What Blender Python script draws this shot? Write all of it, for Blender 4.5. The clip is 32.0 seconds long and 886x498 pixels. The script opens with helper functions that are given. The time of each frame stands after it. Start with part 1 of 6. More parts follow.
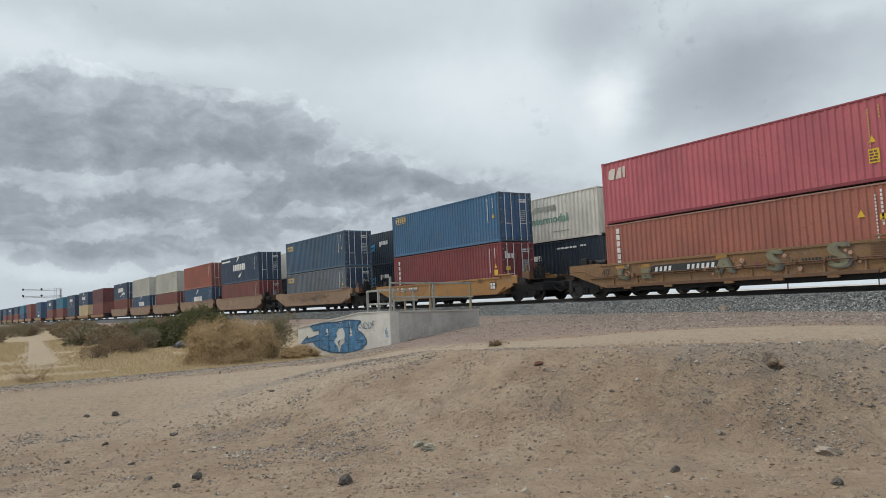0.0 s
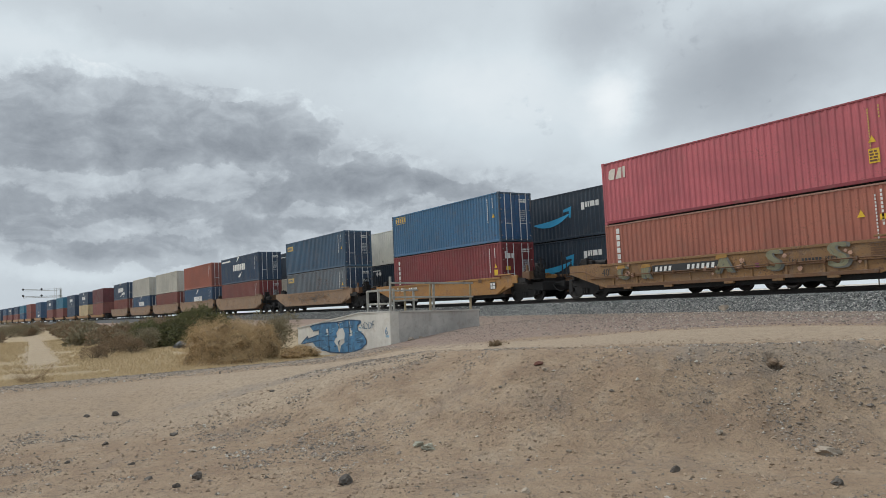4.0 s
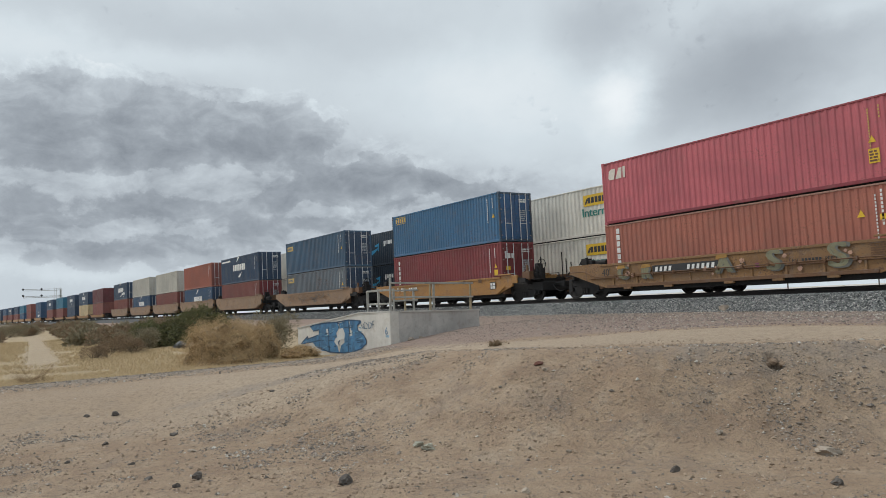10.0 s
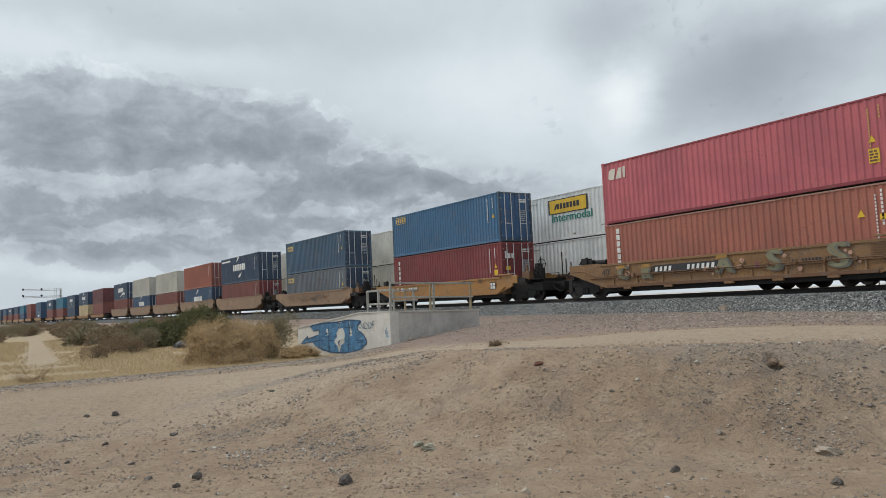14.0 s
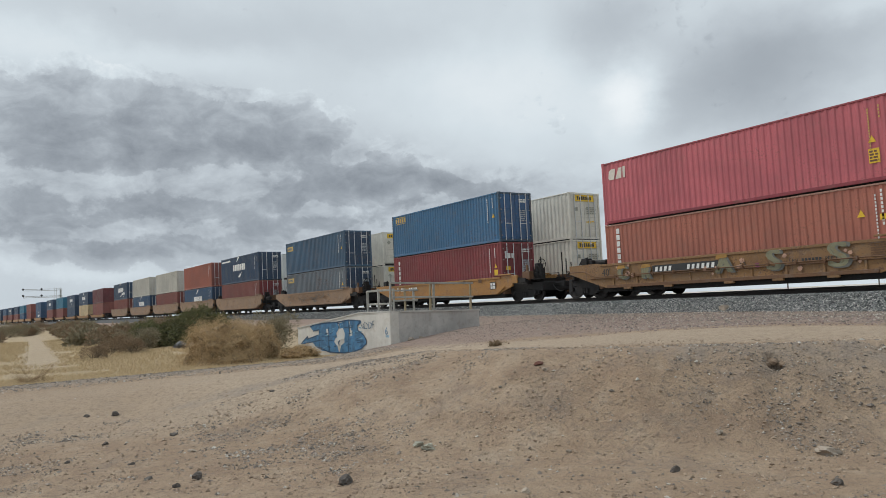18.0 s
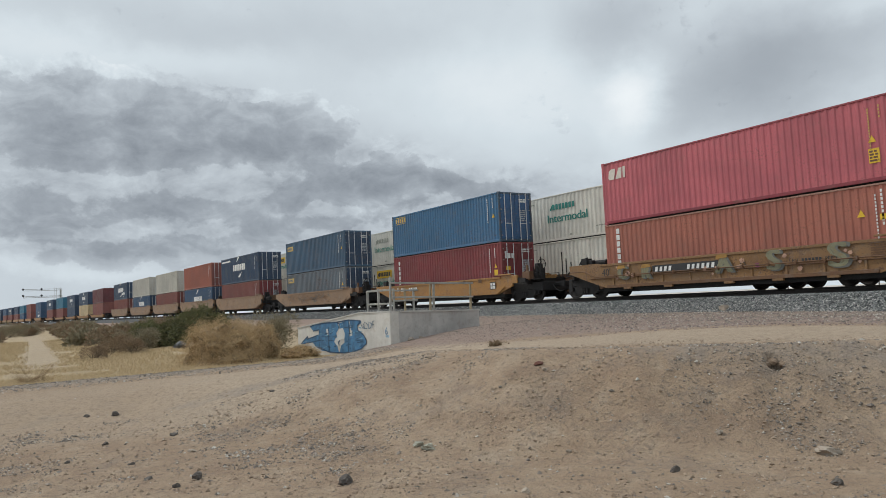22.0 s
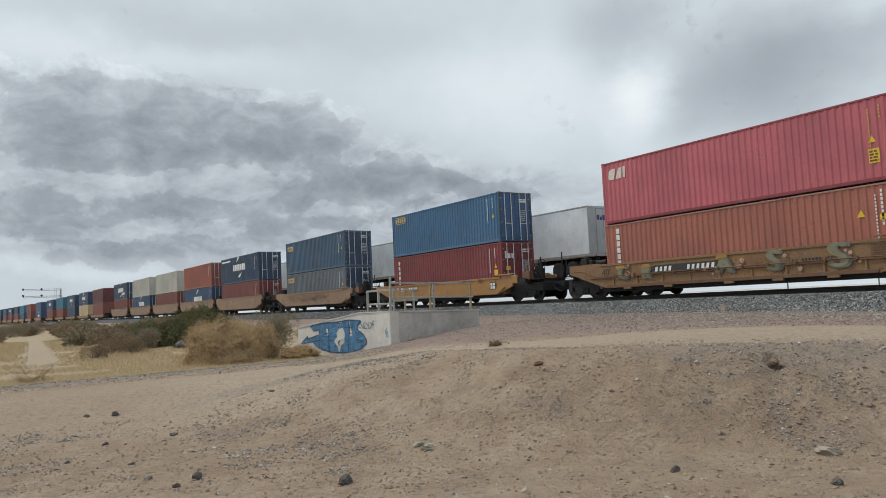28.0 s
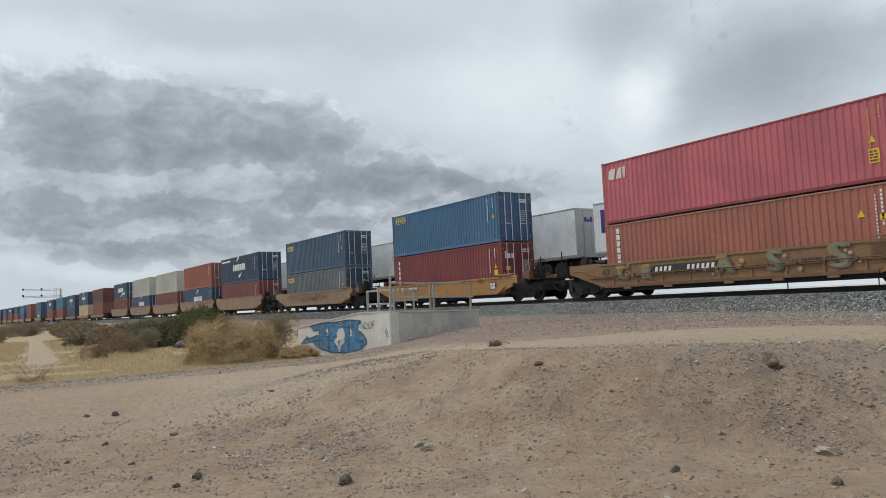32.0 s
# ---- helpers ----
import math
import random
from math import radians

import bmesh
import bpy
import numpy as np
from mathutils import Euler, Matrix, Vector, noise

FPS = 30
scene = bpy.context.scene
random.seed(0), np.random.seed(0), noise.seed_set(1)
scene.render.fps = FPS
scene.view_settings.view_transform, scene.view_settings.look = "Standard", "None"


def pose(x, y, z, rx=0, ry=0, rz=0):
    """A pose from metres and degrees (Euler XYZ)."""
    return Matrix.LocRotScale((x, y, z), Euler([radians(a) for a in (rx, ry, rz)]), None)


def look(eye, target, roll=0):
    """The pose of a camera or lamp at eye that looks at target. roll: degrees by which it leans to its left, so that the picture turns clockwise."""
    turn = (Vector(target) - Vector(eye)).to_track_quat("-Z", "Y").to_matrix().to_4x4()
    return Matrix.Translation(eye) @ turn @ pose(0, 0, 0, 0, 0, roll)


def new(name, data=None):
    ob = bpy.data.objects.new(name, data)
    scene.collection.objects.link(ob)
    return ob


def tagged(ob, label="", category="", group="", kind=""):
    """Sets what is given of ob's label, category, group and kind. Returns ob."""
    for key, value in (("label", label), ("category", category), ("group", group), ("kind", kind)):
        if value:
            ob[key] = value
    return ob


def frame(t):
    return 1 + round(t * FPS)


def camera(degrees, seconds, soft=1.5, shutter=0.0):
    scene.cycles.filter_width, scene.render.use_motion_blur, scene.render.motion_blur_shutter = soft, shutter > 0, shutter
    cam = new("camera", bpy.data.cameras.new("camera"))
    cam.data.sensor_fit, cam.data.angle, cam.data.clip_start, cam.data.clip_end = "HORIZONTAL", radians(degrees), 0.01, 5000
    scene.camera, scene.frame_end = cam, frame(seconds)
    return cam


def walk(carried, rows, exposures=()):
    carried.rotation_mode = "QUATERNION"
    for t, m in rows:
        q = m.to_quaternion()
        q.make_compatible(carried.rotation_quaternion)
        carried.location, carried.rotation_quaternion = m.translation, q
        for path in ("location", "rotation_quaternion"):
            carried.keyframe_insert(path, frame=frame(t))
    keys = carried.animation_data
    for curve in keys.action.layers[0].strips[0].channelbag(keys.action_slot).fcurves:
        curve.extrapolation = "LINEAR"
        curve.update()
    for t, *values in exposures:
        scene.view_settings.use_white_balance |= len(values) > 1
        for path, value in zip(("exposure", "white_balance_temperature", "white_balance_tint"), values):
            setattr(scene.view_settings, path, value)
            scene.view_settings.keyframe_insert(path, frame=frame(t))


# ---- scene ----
EYE = (0.0, 0.0, 1.55)
YAW, PITCH, ROLL = 55.927, 4.205, 2.656
cam = camera(62.19, 32.0, soft=0.6)
way = Vector((-math.sin(radians(YAW)) * math.cos(radians(PITCH)), math.cos(radians(YAW)) * math.cos(radians(PITCH)), math.sin(radians(PITCH))))
stand = look(EYE, Vector(EYE) + way, -ROLL)
walk(cam, [(0.0, stand), (32.0, stand)], [(0.0, 0.0), (32.0, 0.0)])

# ---- world, sun ----
SUN_AZ, SUN_EL = radians(238), radians(46)   # azimuth clockwise from +y


class Graph:
    """Short way to add nodes and links to a node tree."""

    def __init__(self, tree):
        self.t = tree

    def add(self, kind, **props):
        n = self.t.nodes.new(kind)
        for key, value in props.items():
            setattr(n, key, value)
        return n

    def put(self, socket, value):
        if isinstance(value, bpy.types.NodeSocket):
            self.t.links.new(value, socket)
        else:
            socket.default_value = value

    def math(self, op, a, b=0.0, c=0.0, clamp=False):
        n = self.add("ShaderNodeMath", operation=op, use_clamp=clamp)
        for s, v in zip(n.inputs, (a, b, c)):
            self.put(s, v)
        return n.outputs[0]

    def vmath(self, op, a, b=(0, 0, 0)):
        n = self.add("ShaderNodeVectorMath", operation=op)
        self.put(n.inputs[0], a)
        if op == "SCALE":
            self.put(n.inputs["Scale"], b)
        else:
            self.put(n.inputs[1], b)
        return n.outputs["Value"] if op in ("LENGTH", "DOT_PRODUCT") else n.outputs[0]

    def noise(self, vec, scale, detail=4.0, rough=0.55, distort=0.0, color=False):
        n = self.add("ShaderNodeTexNoise")
        self.put(n.inputs["Vector"], vec)
        n.inputs["Scale"].default_value, n.inputs["Detail"].default_value = scale, detail
        n.inputs["Roughness"].default_value, n.inputs["Distortion"].default_value = rough, distort
        return n.outputs["Color" if color else 0]

    def ramp(self, v, lo, hi, to_lo=0.0, to_hi=1.0, smooth=True):
        n = self.add("ShaderNodeMapRange", interpolation_type="SMOOTHSTEP" if smooth else "LINEAR")
        for s, x in zip(n.inputs, (v, lo, hi, to_lo, to_hi)):
            self.put(s, x)
        return n.outputs[0]

    def mix(self, f, a, b, blend="MIX"):
        n = self.add("ShaderNodeMix", data_type="RGBA", blend_type=blend)
        self.put(n.inputs[0], f)
        for s, x in ((n.inputs[6], a), (n.inputs[7], b)):
            self.put(s, x if isinstance(x, bpy.types.NodeSocket) else (*x[:3], 1.0))
        return n.outputs[2]


def sky_at(px, py):
    """Azimuth to the right of the view's axis and elevation, radians, of a place in the sky given in the lens's plane."""
    q = stand.to_3x3() @ Vector(((px - 784) / 1299.9, (441 - py) / 1299.9, -1)).normalized()
    return math.atan2(q.x, q.y) + radians(YAW), math.asin(q.z)


# clouds: place, half sizes, weight (plus dark, minus bright); HEAPS have billowing edges, VEILS are soft
HEAPS = (
    (150, 152, 128, 50, .58), (52, 196, 95, 56, .50), (290, 172, 118, 40, .54), (420, 216, 165, 52, .62), (545, 208, 66, 34, .56), (330, 252, 175, 26, .46), (122, 246, 120, 32, .42), (442, 168, 28, 12, .40), (560, 178, 24, 10, .36),
    (694, 300, 84, 36, .62), (704, 266, 34, 24, .56), (612, 302, 118, 34, .52), (520, 322, 90, 22, .42), (756, 302, 30, 24, .46), (664, 250, 22, 9, .40), (676, 284, 34, 24, .40),
    (850, 316, 82, 20, .58), (800, 304, 26, 18, .46), (908, 320, 34, 8, .40),
    (62, 330, 118, 34, .44), (30, 374, 110, 22, .42), (276, 346, 92, 28, .50), (398, 344, 74, 18, .38), (150, 424, 110, 20, .32), (330, 422, 190, 28, .42), (480, 382, 140, 20, .34), (602, 372, 130, 18, .30), (700, 350, 90, 14, .26),
    (186, 342, 52, 13, -.22), (110, 288, 66, 10, -.08), (306, 206, 54, 18, -.40), (425, 306, 74, 12, -.12), (160, 384, 56, 10, -.24), (70, 226, 46, 14, -.34), (210, 196, 40, 16, -.22), (400, 190, 50, 10, -.2), (360, 384, 70, 9, -.2),
)
SHEETS = ((250, 340, 580, 130, 1.0), (720, 372, 300, 70, .9), (230, 190, 330, 70, .3), (980, 430, 300, 120, .42), (1010, 330, 120, 60, .3))
VEILS = (
    (1300, 160, 170, 100, .46), (1470, 70, 210, 80, .26), (1075, 40, 100, 70, .32), (640, 55, 280, 76, .14), (250, 30, 280, 46, .12),
    (1118, 150, 50, 60, -.34), (1105, 205, 70, 60, -.22), (140, 525, 330, 44, .16), (900, 150, 210, 100, -.2), (150, 85, 330, 30, -.14), (30, 470, 220, 16, -.16), (1530, 20, 80, 30, -.2), (1210, 330, 380, 70, -.14),
)


def clouds(g, d):
    """Colour of the cloudy sky in the direction d."""
    fwd = Vector((-math.sin(radians(YAW)), math.cos(radians(YAW)), 0))
    side = Vector((math.cos(radians(YAW)), math.sin(radians(YAW)), 0))
    sep = g.add("ShaderNodeSeparateXYZ")
    g.put(sep.inputs[0], d)
    el = g.math("ARCSINE", sep.outputs[2])
    az = g.math("ARCTAN2", g.vmath("DOT_PRODUCT", d, side), g.vmath("DOT_PRODUCT", d, fwd))
    flat = g.add("ShaderNodeCombineXYZ")
    g.put(flat.inputs[0], az)
    g.put(flat.inputs[1], g.math("MULTIPLY", el, 1.25))
    billow = g.noise(flat.outputs[0], 6.5, 9.0, 0.6, color=True)
    place = g.add("ShaderNodeCombineXYZ")
    g.put(place.inputs[0], az)
    g.put(place.inputs[1], el)

    def spread(group, at, outer, inner):
        total = None
        for px, py, wx, wy, weight in group:
            a, e = sky_at(px, py)
            q = g.vmath("MULTIPLY", g.vmath("SUBTRACT", at, (a, e, 0)), (1300 / wx, 1300 / wy, 0))
            m = g.ramp(g.vmath("LENGTH", q), outer, inner, 0.0, weight)
            total = m if total is None else g.math("ADD", total, m)
        return total

    def lumps(at, scale):
        """Rounded billows, small ones on large ones, 0 to 1."""
        n = g.add("ShaderNodeTexVoronoi", voronoi_dimensions="2D", feature="SMOOTH_F1", normalize=True)
        n.inputs["Scale"].default_value, n.inputs["Detail"].default_value, n.inputs["Roughness"].default_value, n.inputs["Smoothness"].default_value = scale, 3.0, .55, .35
        g.put(n.inputs["Vector"], at)
        return g.math("SUBTRACT", 1.0, n.outputs["Distance"])

    def heap(rise):
        """How thick the heaped clouds are a little above the direction looked in."""
        up = g.vmath("ADD", flat.outputs[0], (0, rise * 1.4, 0))
        drift = g.vmath("ADD", up, g.vmath("SCALE", g.vmath("SUBTRACT", g.noise(up, 26.0, 7.0, .66, color=True), (.5, .5, .5)), .045))
        puff = g.math("ADD", g.math("MULTIPLY", g.noise(up, 10.0, 10.0, .62), .65), g.math("MULTIPLY", lumps(drift, 23.0), .5))
        swirl_at = g.vmath("ADD", g.vmath("ADD", place.outputs[0], (0, rise, 0)), g.vmath("SCALE", g.vmath("SUBTRACT", g.noise(up, 11.0, 6.0, .6, color=True), (.5, .5, .5)), .06))
        s0 = spread(HEAPS, swirl_at, 1.55, .1)
        return g.ramp(g.math("ADD", s0, g.math("MULTIPLY", g.math("SUBTRACT", puff, .64), 1.5)), .19, .36), s0

    here, body = heap(0.0)
    above, mass = heap(.016)
    # a broken grey layer behind the heaps
    rag = g.vmath("MULTIPLY", flat.outputs[0], (1.0, 1.35, 1.0))
    rag = g.vmath("ADD", rag, g.vmath("SCALE", g.vmath("SUBTRACT", g.noise(rag, 12.0, 5.0, .55, color=True), (.5, .5, .5)), .05))
    broken = g.ramp(g.math("ADD", g.math("MULTIPLY", g.noise(rag, 7.0, 8.0, .55), .6), g.math("MULTIPLY", lumps(rag, 13.0), .5)), .48, .74, .5, 1.0)
    sheet = g.math("MULTIPLY", broken, g.math("MINIMUM", spread(SHEETS, place.outputs[0], 1.3, .5), 1.0))
    sway = g.vmath("ADD", place.outputs[0], g.vmath("SCALE", g.vmath("SUBTRACT", billow, (.5, .5, .5)), .09))
    veil = spread(VEILS, sway, 1.5, 0.0)
    big = g.noise(flat.outputs[0], 3.2, 4.0, 0.5, 0.4)
    fine = g.noise(flat.outputs[0], 26.0, 7.0, 0.62, 0.3)
    v = g.math("SUBTRACT", 0.77, g.math("MULTIPLY", veil, 0.60))
    v = g.math("SUBTRACT", v, g.math("MULTIPLY", here, 0.11))
    v = g.math("SUBTRACT", v, g.math("MULTIPLY", g.math("MULTIPLY", above, g.math("MINIMUM", mass, .9)), 0.17))
    v = g.math("SUBTRACT", v, g.math("MULTIPLY", sheet, 0.27))
    v = g.math("ADD", v, g.math("MULTIPLY", g.math("SUBTRACT", here, above), .10))
    v = g.math("ADD", v, g.math("MULTIPLY", g.math("SUBTRACT", big, .5), 0.16))
    v = g.math("ADD", v, g.math("MULTIPLY", g.math("SUBTRACT", fine, .5), g.ramp(g.math("ADD", here, sheet), 0, 1, .04, .36)))
    pocket = g.math("SUBTRACT", g.noise(rag, 15.0, 7.0, .6, .5), .5)
    v = g.math("ADD", v, g.math("MULTIPLY", pocket, g.ramp(g.math("ADD", here, sheet), 0, 1, .0, .75)))
    cr = g.add("ShaderNodeValToRGB")
    g.put(cr.inputs[0], v)
    stops = ((0.12, (.232, .262, .302)), (0.38, (.34, .38, .425)), (0.62, (.50, .555, .605)), (0.82, (.66, .735, .785)), (1.0, (.85, .90, .93)))
    while len(cr.color_ramp.elements) < len(stops):
        cr.color_ramp.elements.new(.5)
    for e, (p, c) in zip(cr.color_ramp.elements, stops):
        e.position, e.color = p, (*c, 1)
    return cr.outputs[0]


world = bpy.data.worlds.new("overcast_sky")
scene.world = world
world.use_nodes = True
wt = Graph(world.node_tree)
world.node_tree.nodes.clear()
tex = wt.add("ShaderNodeTexCoord")
nishita = wt.add("ShaderNodeTexSky", sky_type="NISHITA", sun_disc=False, sun_elevation=SUN_EL, sun_rotation=SUN_AZ)
blue = wt.vmath("SCALE", nishita.outputs[0], 0.10)
back = wt.add("ShaderNodeBackground")
wt.put(back.inputs[0], wt.mix(0.12, clouds(wt, tex.outputs["Generated"]), blue))
back.inputs[1].default_value = 1.12
wt.t.links.new(back.outputs[0], wt.add("ShaderNodeOutputWorld").inputs[0])

sun = new("sun", bpy.data.lights.new("sun", "SUN"))
sun.data.energy, sun.data.angle, sun.data.color = 1.55, radians(14), (1.0, .965, .91)
sun.matrix_world = look((0, 0, 60), Vector((0, 0, 60)) - Vector((math.sin(SUN_AZ) * math.cos(SUN_EL), math.cos(SUN_AZ) * math.cos(SUN_EL), math.sin(SUN_EL))))


# ---- materials ----
def material(name, base, rough=0.8, metal=0.0, vary=0.25, scale=1.5, bump=0.2, fine=60.0, dirt=None, dirt_amount=0.3, streak=0.0, speck=None, spread=0.0, wear=0.0):
    """A weathered surface: base colour varied at two scales, dirt patches, runs down the wall, specks, fine relief."""
    m = bpy.data.materials.new(name)
    m.use_nodes = True
    g = Graph(m.node_tree)
    b = m.node_tree.nodes["Principled BSDF"]
    co, info = g.add("ShaderNodeTexCoord"), g.add("ShaderNodeObjectInfo")
    rnd = g.math("MULTIPLY", info.outputs["Random"], 37.0)
    comb = g.add("ShaderNodeCombineXYZ")
    for s in comb.inputs:
        g.put(s, rnd)
    at = g.vmath("ADD", co.outputs["Object"], comb.outputs[0])
    n1, n2 = g.noise(at, scale, 5.0, .6), g.noise(at, fine, 3.0, .6)
    lo, hi = [c * (1 - vary) for c in base], [min(1, c * (1 + vary)) for c in base]
    col = g.mix(g.ramp(n1, .3, .7), lo, hi)
    col = g.mix(g.math("MULTIPLY", g.ramp(n2, .35, .75), .22), col, [c * .55 for c in base])
    if spread:
        col = g.mix(g.math("MULTIPLY", info.outputs["Random"], spread), col, [c * .5 for c in base])
    if streak:
        run = g.noise(g.vmath("MULTIPLY", at, (5.0, 5.0, .3)), 1.0, 6.0, .65)
        col = g.mix(g.math("MULTIPLY", g.ramp(run, .52, .74), streak), col, (.16, .085, .05))
        pale = g.noise(g.vmath("MULTIPLY", at, (7.0, 7.0, .25)), 1.3, 4.0, .6)
        col = g.mix(g.math("MULTIPLY", g.ramp(pale, .55, .8), streak * .8), col, [min(1, c * .9 + .055) for c in base])
    if dirt:
        n3 = g.noise(at, scale * 3.1, 7.0, .68, .6)
        col = g.mix(g.math("MULTIPLY", g.ramp(n3, .5, .7), dirt_amount), col, dirt)
    if speck:
        n4 = g.noise(at, 21.0, 4.0, .7)
        col = g.mix(g.ramp(n4, .68, .72), col, speck)
    if wear:
        # chipped and rusted spots that gather in patches, and dusty scuffs between them
        spot = g.math("ADD", g.noise(at, 13.0, 6.0, .72), g.math("MULTIPLY", g.math("SUBTRACT", g.noise(at, .9, 3.0, .6), .5), .34))
        col = g.mix(g.math("MULTIPLY", g.ramp(spot, .625 - .10 * wear, .68 - .08 * wear), min(1.0, wear + .15)), col, (.10, .052, .034))
        scuff = g.math("ADD", g.noise(g.vmath("MULTIPLY", at, (1.0, 1.0, 2.4)), 6.0, 7.0, .75), g.math("MULTIPLY", g.math("SUBTRACT", g.noise(at, .6, 2.0, .5), .5), .4))
        col = g.mix(g.math("MULTIPLY", g.ramp(scuff, .62 - .10 * wear, .72 - .08 * wear), wear * .6), col, [min(1, c * .55 + .16) for c in base])
    g.put(b.inputs["Base Color"], col)
    g.put(b.inputs["Roughness"], g.ramp(n1, .2, .8, max(0.05, rough - .12), min(1, rough + .12)))
    b.inputs["Metallic"].default_value = metal
    if bump:
        bp = g.add("ShaderNodeBump")
        bp.inputs["Strength"].default_value, bp.inputs["Distance"].default_value = bump, .01
        g.put(bp.inputs["Height"], g.math("ADD", n2, g.math("MULTIPLY", n1, .5)))
        g.put(b.inputs["Normal"], bp.outputs[0])
    return m


PAINTS = {}


def paint(name, base, rough=.55, streak=.3, dirt=.25, wear=.45):
    """Weathered steel paint with rust runs and grime."""
    if name not in PAINTS:
        PAINTS[name] = material(name + "_paint", base, rough, 0.0, .16, .45, .12, 45.0, (.17, .13, .10), dirt, streak, (.13, .07, .045), wear=wear)
    return PAINTS[name]


red = paint("crimson", (.465, .11, .128), .5, .14, .12, .30)
orange = paint("rust_orange", (.345, .118, .08), .6, .2, .16, .35)
blue_paint = paint("seaside_blue", (.045, .145, .27), .5, .22)
slate = paint("slate_blue", (.06, .118, .185), .6, .3)
slate_pale = paint("faded_slate", (.15, .18, .205), .65, .34, .25, .7)
dark_red = paint("dark_red", (.22, .042, .045), .55, .25)
navy = paint("navy", (.03, .062, .115), .5, .15)
mid_blue = paint("mid_blue", (.038, .09, .17), .5, .2)
brown_red = paint("brown_red", (.235, .082, .068), .6, .2)
maroon = paint("maroon", (.13, .035, .04), .55, .2)
teal = paint("teal", (.03, .16, .25), .55, .2)
grey_white = paint("grey_white", (.52, .50, .44), .6, .22, .2)
tan = paint("tan", (.56, .44, .26), .6, .25)
cream = paint("cream_white", (.66, .63, .545), .55, .22, .14, .12)
cold_white = paint("cold_white", (.66, .68, .66), .5, .14, .12, .06)
prime_black = paint("blue_black", (.015, .029, .046), .5, .1, .1, .1)
trailer_white = paint("trailer_white", (.70, .73, .74), .38, .08, .12, 0)
ochre = paint("ochre", (.36, .175, .045), .6, .5, .45, .6)
ochre_dirty = paint("ochre_dirty", (.30, .19, .11), .7, .7, .6, .8)
ochre_worn = paint("ochre_worn", (.25, .135, .052), .65, .7, .5, .7)
ochre_dark = paint("ochre_brown", (.15, .075, .035), .7, .4, .5)
white_mark = material("white_marking", (.72, .72, .69), .6, vary=.12, bump=.05, dirt=(.4, .36, .32), dirt_amount=.35)
yellow_mark = material("yellow_marking", (.72, .46, .03), .6, vary=.12, bump=.05, dirt=(.3, .2, .08), dirt_amount=.3)
gold_mark = material("gold_marking", (.52, .36, .10), .6, vary=.15, bump=.05)
black_mark = material("black_marking", (.03, .03, .032), .6, vary=.2, bump=.05)
green_mark = material("green_marking", (.03, .21, .17), .6, vary=.2, bump=.05)
faded_green_mark = material("faded_green_marking", (.16, .34, .26), .65, vary=.2, bump=.05)
faded_grey_mark = material("faded_grey_marking", (.33, .33, .27), .65, vary=.2, bump=.05)
cyan_mark = material("sky_blue_marking", (.03, .30, .52), .5, vary=.12, bump=.05)
purple_mark = material("purple_marking", (.055, .03, .17), .45, vary=.1, bump=.03)
scarlet_mark = material("scarlet_marking", (.72, .055, .06), .45, vary=.1, bump=.03)
pale_grey_mark = material("pale_grey_marking", (.36, .38, .40), .6, vary=.15, bump=.03)
steel_black = material("oily_black_steel", (.014, .013, .013), .8, 0, .4, 3.0, .35, 70.0, (.05, .034, .024), .4)
bar_paint = material("pale_locking_bar", (.60, .61, .61), .6, .2, .15, 5.0, .1)
wheel_steel = material("worn_wheel_steel", (.03, .026, .024), .7, .2, .3, 4.0, .2)
rail_steel = material("rusty_rail_steel", (.022, .018, .016), .8, 0, .3, 3.0, .2, 60.0, (.05, .028, .018), .5)
tie_wood = material("creosoted_wood", (.05, .042, .036), .9, 0, .35, 4.0, .4, 50.0)
galvanised = material("galvanised_steel", (.34, .34, .31), .55, .35, .2, 5.0, .2, 60.0, (.30, .22, .12), .35)
rust_post = material("rusty_galvanised", (.33, .27, .17), .65, .2, .25, 5.0, .2, 60.0, (.25, .14, .06), .6)
glass_dark = material("black_signal_housing", (.015, .015, .016), .5)
door_grey = paint("door_grey", (.40, .42, .43), .5, .2, .2)
rubber = material("tyre_rubber", (.025, .025, .026), .85)


